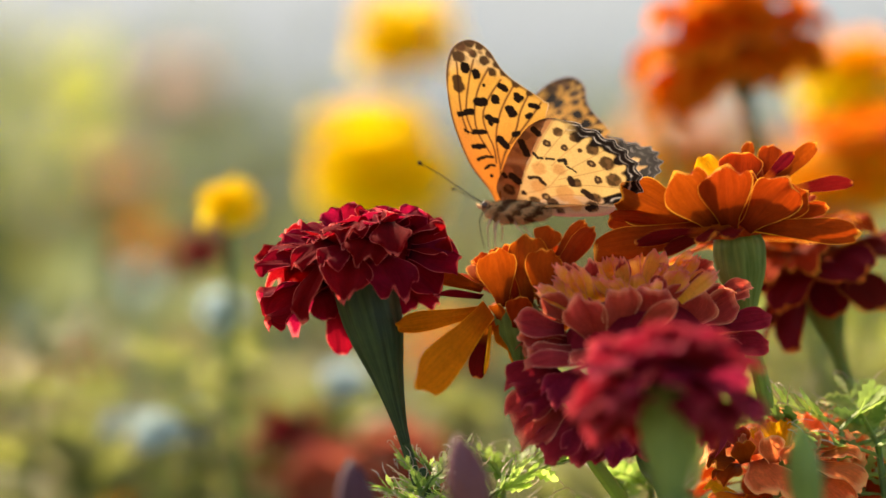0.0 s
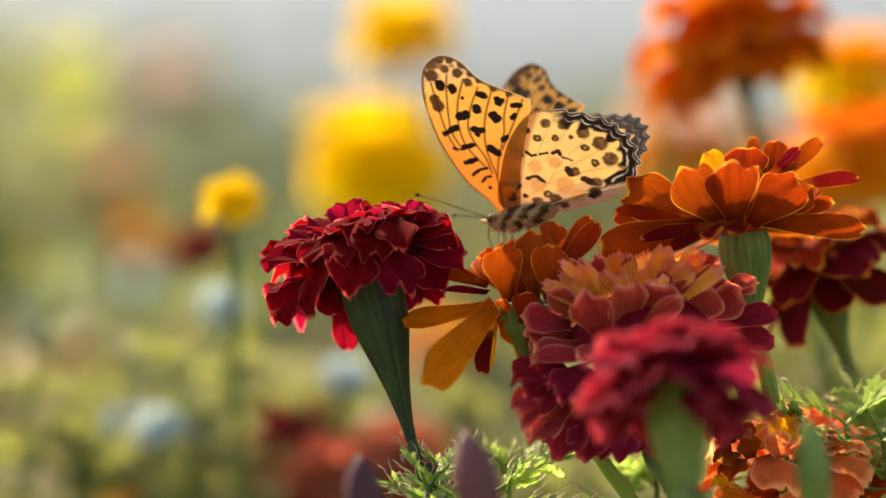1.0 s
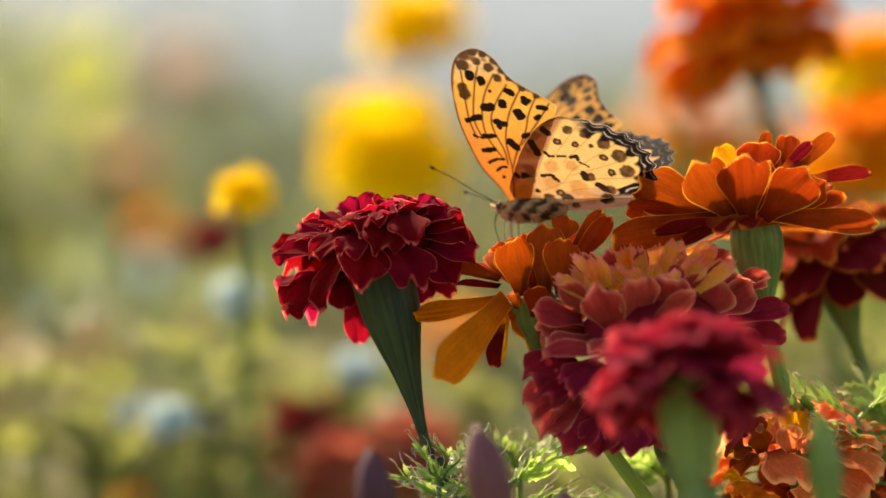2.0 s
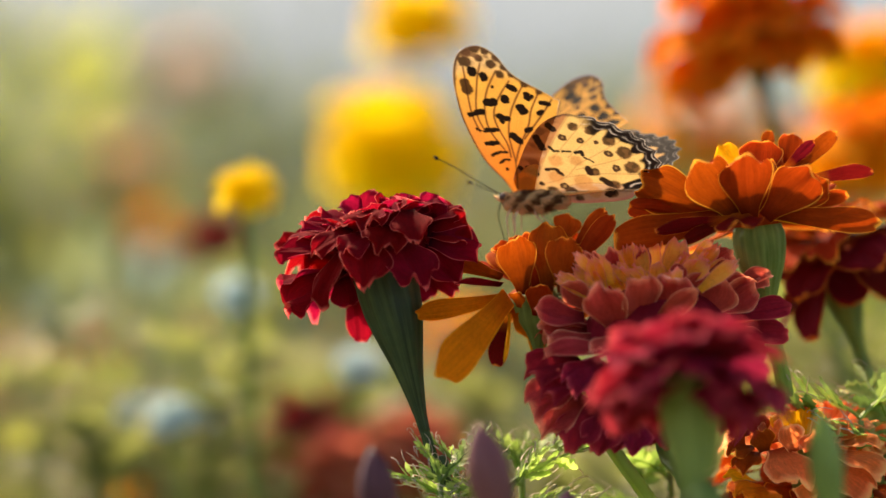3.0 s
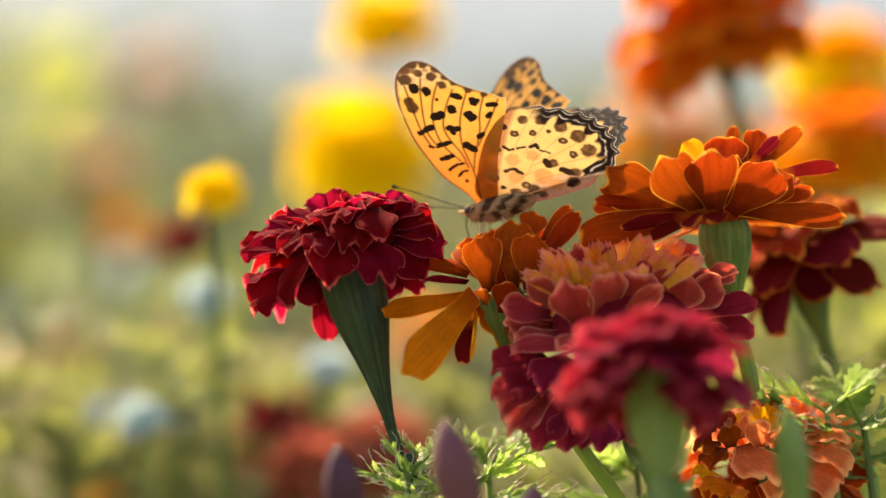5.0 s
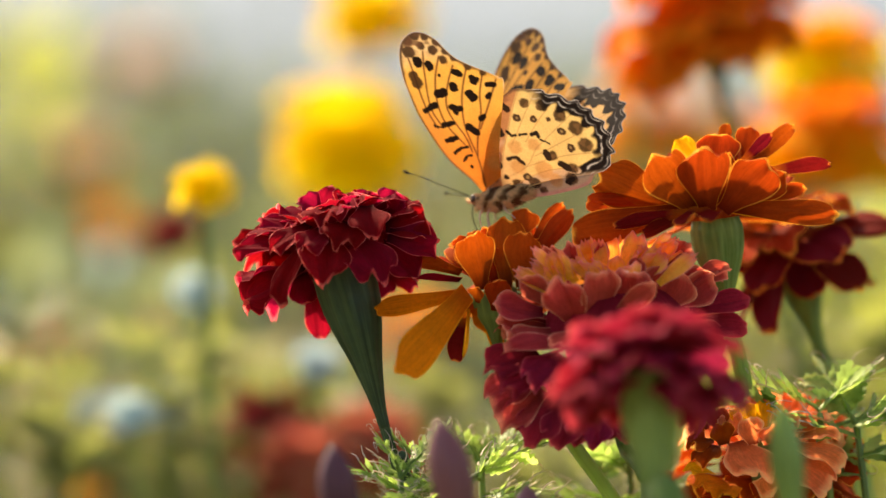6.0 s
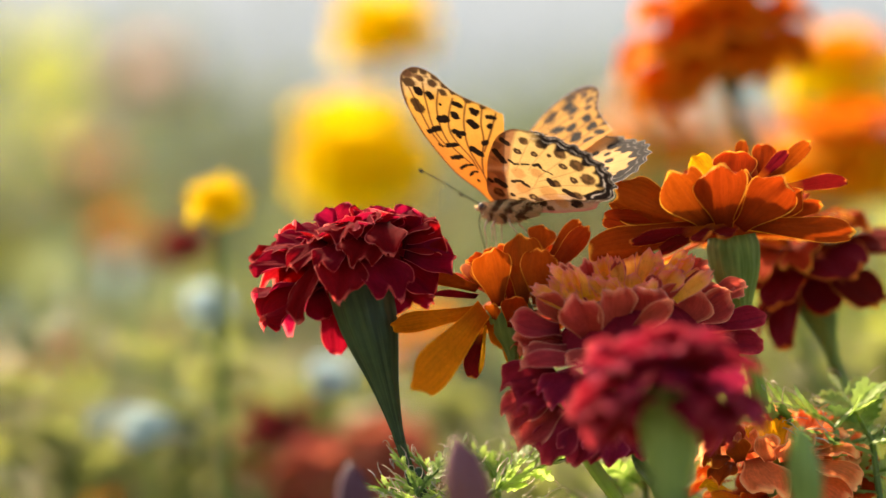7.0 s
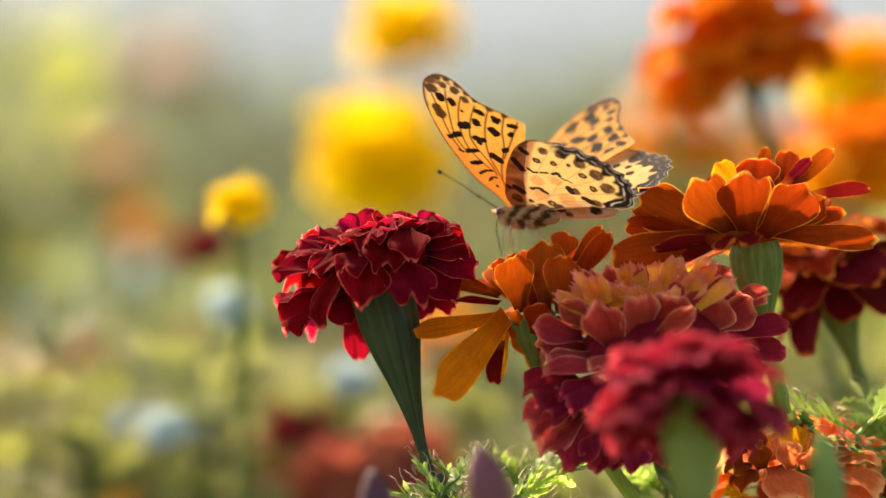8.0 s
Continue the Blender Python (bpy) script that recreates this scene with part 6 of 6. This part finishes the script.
    walk(wings["fore", "near"], [
        (0.00, pose(0, 0, 0, -34.3)),
        (0.10, pose(0, 0, 0, -36.5)),
        (0.20, pose(0, 0, 0, -43.7)),
        (0.30, pose(0, 0, 0, -48.0)),
        (0.40, pose(0, 0, 0, -32.9)),
        (0.50, pose(0, 0, 0, -25.1)),
        (0.60, pose(0, 0, 0, -24.2)),
        (0.70, pose(0, 0, 0, -30.0)),
        (0.80, pose(0, 0, 0, -42.8)),
        (0.90, pose(0, 0, 0, -41.9)),
        (1.00, pose(0, 0, 0, -36.4)),
        (1.10, pose(0, 0, 0, -45.9)),
        (1.20, pose(0, 0, 0, -49.6)),
        (1.30, pose(0, 0, 0, -40.9)),
        (1.40, pose(0, 0, 0, -37.2)),
        (1.50, pose(0, 0, 0, -41.2)),
        (1.60, pose(0, 0, 0, -49.7)),
        (1.70, pose(0, 0, 0, -49.1)),
        (2.00, pose(0, 0, 0, -39.4)),
        (2.20, pose(0, 0, 0, -31.4)),
        (2.40, pose(0, 0, 0, -36.4)),
        (2.60, pose(0, 0, 0, -47.4)),
        (2.80, pose(0, 0, 0, -47.6)),
        (2.90, pose(0, 0, 0, -45.5)),
        (3.00, pose(0, 0, 0, -42.4)),
        (3.10, pose(0, 0, 0, -39.6)),
        (3.20, pose(0, 0, 0, -47.9)),
        (3.30, pose(0, 0, 0, -52.2)),
        (3.40, pose(0, 0, 0, -44.9)),
        (3.50, pose(0, 0, 0, -35.3)),
        (3.60, pose(0, 0, 0, -33.2)),
        (3.70, pose(0, 0, 0, -43.2)),
        (3.80, pose(0, 0, 0, -50.3)),
        (3.90, pose(0, 0, 0, -42.6)),
        (4.00, pose(0, 0, 0, -36.0)),
        (4.10, pose(0, 0, 0, -40.5)),
        (4.20, pose(0, 0, 0, -44.0)),
        (4.30, pose(0, 0, 0, -48.5)),
        (4.40, pose(0, 0, 0, -38.0)),
        (4.50, pose(0, 0, 0, -30.7)),
        (4.60, pose(0, 0, 0, -29.5)),
        (4.70, pose(0, 0, 0, -32.9)),
        (4.80, pose(0, 0, 0, -41.5)),
        (4.90, pose(0, 0, 0, -40.0)),
        (5.00, pose(0, 0, 0, -43.9)),
        (5.10, pose(0, 0, 0, -35.7)),
        (5.20, pose(0, 0, 0, -36.6)),
        (5.40, pose(0, 0, 0, -43.6)),
        (5.60, pose(0, 0, 0, -32.5)),
        (5.80, pose(0, 0, 0, -26.5)),
        (6.00, pose(0, 0, 0, -34.4)),
        (6.15, pose(0, 0, 0, -42.3)),
        (6.30, pose(0, 0, 0, -35.0)),
        (6.40, pose(0, 0, 0, -38.7)),
        (6.50, pose(0, 0, 0, -44.6)),
        (6.60, pose(0, 0, 0, -44.5)),
        (6.70, pose(0, 0, 0, -34.9)),
        (6.80, pose(0, 0, 0, -32.9)),
        (6.90, pose(0, 0, 0, -45.2)),
        (7.00, pose(0, 0, 0, -47.1)),
        (7.10, pose(0, 0, 0, -27.5)),
        (7.20, pose(0, 0, 0, -20.5)),
        (7.30, pose(0, 0, 0, -30.5)),
        (7.40, pose(0, 0, 0, -43.4)),
        (7.50, pose(0, 0, 0, -47.3)),
        (7.60, pose(0, 0, 0, -35.4)),
        (7.70, pose(0, 0, 0, -29.0)),
        (7.80, pose(0, 0, 0, -28.5)),
        (7.90, pose(0, 0, 0, -38.7)),
        (8.00, pose(0, 0, 0, -47.7)),
    ])
    walk(wings["fore", "far"], [
        (0.00, pose(0, 0, 0, 46.3, -3.7, 0.9)),
        (0.10, pose(0, 0, 0, 50.3, -3.2, 0.3)),
        (0.20, pose(0, 0, 0, 60.4, -2.2, -0.5)),
        (0.30, pose(0, 0, 0, 63.0, -1.7, -0.9)),
        (0.40, pose(0, 0, 0, 38.7, -3.1, 0.0)),
        (0.50, pose(0, 0, 0, 15.2, -3.8, 1.5)),
        (0.60, pose(0, 0, 0, 14.6, -3.6, 1.2)),
        (0.70, pose(0, 0, 0, 24.3, -3.1, 0.2)),
        (0.80, pose(0, 0, 0, 28.4, -2.8, -0.3)),
        (0.90, pose(0, 0, 0, 33.3, -2.5, -0.9)),
        (1.00, pose(0, 0, 0, 36.1, -2.1, -1.4)),
        (1.10, pose(0, 0, 0, 49.2, -1.7, -2.8)),
        (1.20, pose(0, 0, 0, 55.6, -1.6, -3.7)),
        (1.30, pose(0, 0, 0, 48.2, -2.4, -3.9)),
        (1.40, pose(0, 0, 0, 45.7, -3.0, -4.3)),
        (1.50, pose(0, 0, 0, 51.0, -2.9, -5.2)),
        (1.60, pose(0, 0, 0, 59.9, -2.2, -5.6)),
        (1.70, pose(0, 0, 0, 59.6, -2.3, -5.5)),
        (2.00, pose(0, 0, 0, 46.3, -3.0, -4.4)),
        (2.20, pose(0, 0, 0, 34.4, -3.5, -3.4)),
        (2.40, pose(0, 0, 0, 36.4, -3.2, -3.3)),
        (2.60, pose(0, 0, 0, 46.5, -2.6, -3.8)),
        (2.80, pose(0, 0, 0, 48.2, -2.4, -3.7)),
        (2.90, pose(0, 0, 0, 48.9, -2.2, -3.7)),
        (3.00, pose(0, 0, 0, 50.2, -2.1, -3.6)),
        (3.10, pose(0, 0, 0, 47.3, -2.9, -3.3)),
        (3.20, pose(0, 0, 0, 55.5, -2.9, -3.5)),
        (3.30, pose(0, 0, 0, 61.3, -3.1, -3.5)),
        (3.40, pose(0, 0, 0, 56.3, -4.0, -3.1)),
        (3.50, pose(0, 0, 0, 44.8, -5.4, -2.1)),
        (3.60, pose(0, 0, 0, 46.0, -5.0, -2.5)),
        (3.70, pose(0, 0, 0, 53.9, -4.2, -3.2)),
        (3.80, pose(0, 0, 0, 50.8, -4.2, -3.3)),
        (3.90, pose(0, 0, 0, 43.0, -4.4, -3.1)),
        (4.00, pose(0, 0, 0, 37.4, -4.4, -3.1)),
        (4.10, pose(0, 0, 0, 39.8, -4.3, -3.5)),
        (4.20, pose(0, 0, 0, 44.5, -4.0, -3.8)),
        (4.30, pose(0, 0, 0, 47.1, -3.9, -4.2)),
        (4.40, pose(0, 0, 0, 33.1, -4.6, -3.3)),
        (4.50, pose(0, 0, 0, 22.4, -4.9, -2.6)),
        (4.60, pose(0, 0, 0, 22.8, -4.9, -4.0)),
        (4.70, pose(0, 0, 0, 27.0, -4.8, -5.6)),
        (4.80, pose(0, 0, 0, 32.1, -4.6, -7.2)),
        (4.90, pose(0, 0, 0, 43.7, -4.2, -9.3)),
        (5.00, pose(0, 0, 0, 39.5, -4.4, -10.2)),
        (5.10, pose(0, 0, 0, 38.2, -4.5, -9.8)),
        (5.20, pose(0, 0, 0, 46.2, -4.1, -10.0)),
        (5.40, pose(0, 0, 0, 48.8, -4.1, -9.3)),
        (5.60, pose(0, 0, 0, 32.7, -5.1, -7.5)),
        (5.80, pose(0, 0, 0, 22.7, -5.6, -5.9)),
        (6.00, pose(0, 0, 0, 28.6, -5.5, -5.6)),
        (6.15, pose(0, 0, 0, 34.5, -5.5, -5.6)),
        (6.30, pose(0, 0, 0, 23.4, -6.0, -4.1)),
        (6.40, pose(0, 0, 0, 29.4, -5.8, -4.2)),
        (6.50, pose(0, 0, 0, 47.0, -5.0, -5.1)),
        (6.60, pose(0, 0, 0, 42.5, -5.1, -4.0)),
        (6.70, pose(0, 0, 0, 36.7, -5.3, -2.7)),
        (6.80, pose(0, 0, 0, 38.0, -5.0, -1.9)),
        (6.90, pose(0, 0, 0, 50.5, -4.1, -1.9)),
        (7.00, pose(0, 0, 0, 51.1, -3.8, -1.0)),
        (7.10, pose(0, 0, 0, 31.0, -4.8, -0.3)),
        (7.20, pose(0, 0, 0, 23.6, -5.0, -0.3)),
        (7.30, pose(0, 0, 0, 36.1, -4.5, -1.9)),
        (7.40, pose(0, 0, 0, 41.3, -4.1, -3.0)),
        (7.50, pose(0, 0, 0, 45.1, -3.8, -3.8)),
        (7.60, pose(0, 0, 0, 38.1, -4.2, -2.4)),
        (7.70, pose(0, 0, 0, 29.5, -4.5, -1.0)),
        (7.80, pose(0, 0, 0, 31.3, -4.4, -0.3)),
        (7.90, pose(0, 0, 0, 45.5, -3.7, -0.5)),
        (8.00, pose(0, 0, 0, 53.8, -3.2, -0.1)),
    ])
    walk(wings["hind", "near"], [
        (0.00, pose(0, 0, 0, -35.3, -2.9, 2.1)),
        (0.10, pose(0, 0, 0, -37.2, -3.2, 2.7)),
        (0.20, pose(0, 0, 0, -46.5, -2.9, 3.9)),
        (0.30, pose(0, 0, 0, -52.8, -2.9, 4.6)),
        (0.40, pose(0, 0, 0, -31.3, -4.3, 3.9)),
        (0.50, pose(0, 0, 0, -23.6, -0.9, 1.9)),
        (0.60, pose(0, 0, 0, -22.7, -0.7, 1.3)),
        (0.70, pose(0, 0, 0, -28.4, -2.1, 1.5)),
        (0.80, pose(0, 0, 0, -42.6, -3.7, 3.2)),
        (0.90, pose(0, 0, 0, -41.1, -3.8, 2.4)),
        (1.00, pose(0, 0, 0, -34.8, -3.3, 1.1)),
        (1.10, pose(0, 0, 0, -46.9, -3.0, 2.2)),
        (1.20, pose(0, 0, 0, -53.5, -2.2, 2.7)),
        (1.30, pose(0, 0, 0, -41.4, -2.4, 2.0)),
        (1.40, pose(0, 0, 0, -37.2, -2.2, 1.8)),
        (1.50, pose(0, 0, 0, -43.0, -1.5, 2.2)),
        (1.60, pose(0, 0, 0, -55.7, -0.9, 3.0)),
        (1.70, pose(0, 0, 0, -55.0, -0.9, 3.1)),
        (2.00, pose(0, 0, 0, -40.4, -2.0, 2.5)),
        (2.20, pose(0, 0, 0, -31.7, -0.7, 1.0)),
        (2.40, pose(0, 0, 0, -36.3, -2.6, 2.5)),
        (2.60, pose(0, 0, 0, -51.6, -1.9, 3.6)),
        (2.80, pose(0, 0, 0, -51.9, -2.1, 3.8)),
        (2.90, pose(0, 0, 0, -48.5, -2.4, 3.7)),
        (3.00, pose(0, 0, 0, -43.5, -2.7, 3.5)),
        (3.10, pose(0, 0, 0, -40.8, -2.6, 3.3)),
        (3.20, pose(0, 0, 0, -53.8, -1.6, 4.0)),
        (3.30, pose(0, 0, 0, -59.4, -1.0, 4.2)),
        (3.40, pose(0, 0, 0, -50.6, -1.3, 3.8)),
        (3.50, pose(0, 0, 0, -38.1, -1.6, 3.0)),
        (3.60, pose(0, 0, 0, -35.8, -1.5, 2.5)),
        (3.70, pose(0, 0, 0, -47.7, -1.4, 3.4)),
        (3.80, pose(0, 0, 0, -57.8, -1.0, 3.9)),
        (3.90, pose(0, 0, 0, -45.9, -1.9, 3.2)),
        (4.00, pose(0, 0, 0, -36.9, -2.5, 2.5)),
        (4.10, pose(0, 0, 0, -41.8, -2.9, 3.3)),
        (4.20, pose(0, 0, 0, -45.7, -3.3, 4.0)),
        (4.30, pose(0, 0, 0, -51.9, -3.7, 4.7)),
        (4.40, pose(0, 0, 0, -36.6, -5.1, 4.3)),
        (4.50, pose(0, 0, 0, -29.4, -1.9, 2.2)),
        (4.60, pose(0, 0, 0, -27.7, -1.5, 1.6)),
        (4.70, pose(0, 0, 0, -30.3, -3.0, 2.1)),
        (4.80, pose(0, 0, 0, -39.3, -4.1, 3.3)),
        (4.90, pose(0, 0, 0, -36.9, -3.7, 2.5)),
        (5.00, pose(0, 0, 0, -42.2, -3.0, 2.3)),
        (5.10, pose(0, 0, 0, -31.1, -3.7, 1.5)),
        (5.20, pose(0, 0, 0, -31.9, -3.8, 1.5)),
        (5.40, pose(0, 0, 0, -41.3, -3.7, 1.9)),
        (5.60, pose(0, 0, 0, -27.2, -4.0, 0.5)),
        (5.80, pose(0, 0, 0, -21.4, -1.1, -1.7)),
        (6.00, pose(0, 0, 0, -28.3, -5.2, 0.5)),
        (6.15, pose(0, 0, 0, -38.5, -5.0, 1.0)),
        (6.30, pose(0, 0, 0, -28.5, -5.6, 0.2)),
        (6.40, pose(0, 0, 0, -33.2, -5.6, 0.4)),
        (6.50, pose(0, 0, 0, -41.6, -5.3, 0.8)),
        (6.60, pose(0, 0, 0, -41.8, -5.3, 1.1)),
        (6.70, pose(0, 0, 0, -28.7, -6.0, 0.7)),
        (6.80, pose(0, 0, 0, -26.8, -6.1, 0.9)),
        (6.90, pose(0, 0, 0, -43.5, -5.3, 2.3)),
        (7.00, pose(0, 0, 0, -46.8, -5.1, 2.8)),
        (7.10, pose(0, 0, 0, -22.6, -2.6, -0.7)),
        (7.20, pose(0, 0, 0, -15.8, -2.1, -1.0)),
        (7.30, pose(0, 0, 0, -25.6, -4.1, 0.1)),
        (7.40, pose(0, 0, 0, -41.3, -5.1, 2.0)),
        (7.50, pose(0, 0, 0, -47.4, -4.6, 2.1)),
        (7.60, pose(0, 0, 0, -30.8, -5.4, 1.4)),
        (7.70, pose(0, 0, 0, -25.0, -2.7, -0.1)),
        (7.80, pose(0, 0, 0, -24.7, -2.4, 0.1)),
        (7.90, pose(0, 0, 0, -36.0, -4.6, 2.7)),
        (8.00, pose(0, 0, 0, -49.7, -3.6, 3.6)),
    ])
    walk(wings["hind", "far"], [
        (0.00, pose(0, 0, 0, 52.2, 1.9, 2.3)),
        (0.10, pose(0, 0, 0, 56.2, 1.7, 2.4)),
        (0.20, pose(0, 0, 0, 66.3, 1.3, 2.7)),
        (0.30, pose(0, 0, 0, 69.6, 1.1, 2.8)),
        (0.40, pose(0, 0, 0, 46.7, 2.1, 2.1)),
        (0.50, pose(0, 0, 0, 24.4, 2.8, 1.2)),
        (0.60, pose(0, 0, 0, 23.9, 2.8, 1.1)),
        (0.70, pose(0, 0, 0, 32.3, 2.6, 1.5)),
        (0.80, pose(0, 0, 0, 35.1, 2.5, 1.6)),
        (0.90, pose(0, 0, 0, 39.2, 2.4, 1.8)),
        (1.00, pose(0, 0, 0, 42.1, 2.3, 1.9)),
        (1.10, pose(0, 0, 0, 55.2, 1.8, 2.4)),
        (1.20, pose(0, 0, 0, 61.5, 1.5, 2.6)),
        (1.30, pose(0, 0, 0, 54.1, 1.9, 2.4)),
        (1.40, pose(0, 0, 0, 51.6, 2.0, 2.3)),
        (1.50, pose(0, 0, 0, 57.0, 1.8, 2.4)),
        (1.60, pose(0, 0, 0, 65.8, 1.4, 2.7)),
        (1.70, pose(0, 0, 0, 65.5, 1.4, 2.7)),
        (2.00, pose(0, 0, 0, 52.2, 2.0, 2.3)),
        (2.20, pose(0, 0, 0, 40.3, 2.4, 1.8)),
        (2.40, pose(0, 0, 0, 42.3, 2.3, 1.9)),
        (2.60, pose(0, 0, 0, 52.4, 2.0, 2.3)),
        (2.80, pose(0, 0, 0, 54.1, 1.9, 2.3)),
        (2.90, pose(0, 0, 0, 54.8, 1.9, 2.3)),
        (3.00, pose(0, 0, 0, 56.2, 1.8, 2.4)),
        (3.10, pose(0, 0, 0, 53.2, 1.9, 2.3)),
        (3.20, pose(0, 0, 0, 61.4, 1.6, 2.6)),
        (3.30, pose(0, 0, 0, 67.2, 1.3, 2.7)),
        (3.40, pose(0, 0, 0, 62.2, 1.5, 2.6)),
        (3.50, pose(0, 0, 0, 50.7, 2.0, 2.3)),
        (3.60, pose(0, 0, 0, 52.0, 1.9, 2.3)),
        (3.70, pose(0, 0, 0, 59.8, 1.6, 2.5)),
        (3.80, pose(0, 0, 0, 56.7, 1.7, 2.4)),
        (3.90, pose(0, 0, 0, 48.9, 2.1, 2.2)),
        (4.00, pose(0, 0, 0, 43.3, 2.3, 1.9)),
        (4.10, pose(0, 0, 0, 45.7, 2.2, 2.0)),
        (4.20, pose(0, 0, 0, 50.4, 2.1, 2.2)),
        (4.30, pose(0, 0, 0, 53.0, 2.0, 2.2)),
        (4.40, pose(0, 0, 0, 39.0, 2.5, 1.7)),
        (4.50, pose(0, 0, 0, 28.4, 2.8, 1.2)),
        (4.60, pose(0, 0, 0, 28.8, 2.8, 1.2)),
        (4.70, pose(0, 0, 0, 33.0, 2.7, 1.4)),
        (4.80, pose(0, 0, 0, 38.0, 2.5, 1.7)),
        (4.90, pose(0, 0, 0, 49.6, 2.1, 2.1)),
        (5.00, pose(0, 0, 0, 45.5, 2.2, 2.0)),
        (5.10, pose(0, 0, 0, 44.2, 2.3, 1.9)),
        (5.20, pose(0, 0, 0, 52.1, 2.0, 2.2)),
        (5.40, pose(0, 0, 0, 54.7, 1.9, 2.3)),
        (5.60, pose(0, 0, 0, 38.6, 2.5, 1.7)),
        (5.80, pose(0, 0, 0, 28.6, 2.7, 1.3)),
        (6.00, pose(0, 0, 0, 34.5, 2.6, 1.5)),
        (6.15, pose(0, 0, 0, 40.4, 2.4, 1.8)),
        (6.30, pose(0, 0, 0, 29.4, 2.7, 1.3)),
        (6.40, pose(0, 0, 0, 35.3, 2.5, 1.6)),
        (6.50, pose(0, 0, 0, 53.0, 1.9, 2.3)),
        (6.60, pose(0, 0, 0, 48.4, 2.1, 2.1)),
        (6.70, pose(0, 0, 0, 42.7, 2.3, 1.9)),
        (6.80, pose(0, 0, 0, 44.0, 2.3, 2.0)),
        (6.90, pose(0, 0, 0, 56.4, 1.8, 2.4)),
        (7.00, pose(0, 0, 0, 57.1, 1.8, 2.4)),
        (7.10, pose(0, 0, 0, 37.0, 2.5, 1.7)),
        (7.20, pose(0, 0, 0, 29.6, 2.7, 1.3)),
        (7.30, pose(0, 0, 0, 42.0, 2.4, 1.8)),
        (7.40, pose(0, 0, 0, 47.2, 2.2, 2.0)),
        (7.50, pose(0, 0, 0, 51.0, 2.1, 2.1)),
        (7.60, pose(0, 0, 0, 44.0, 2.3, 1.9)),
        (7.70, pose(0, 0, 0, 35.5, 2.6, 1.6)),
        (7.80, pose(0, 0, 0, 37.2, 2.5, 1.6)),
        (7.90, pose(0, 0, 0, 51.5, 2.0, 2.2)),
        (8.00, pose(0, 0, 0, 59.7, 1.6, 2.5)),
    ])


motions()
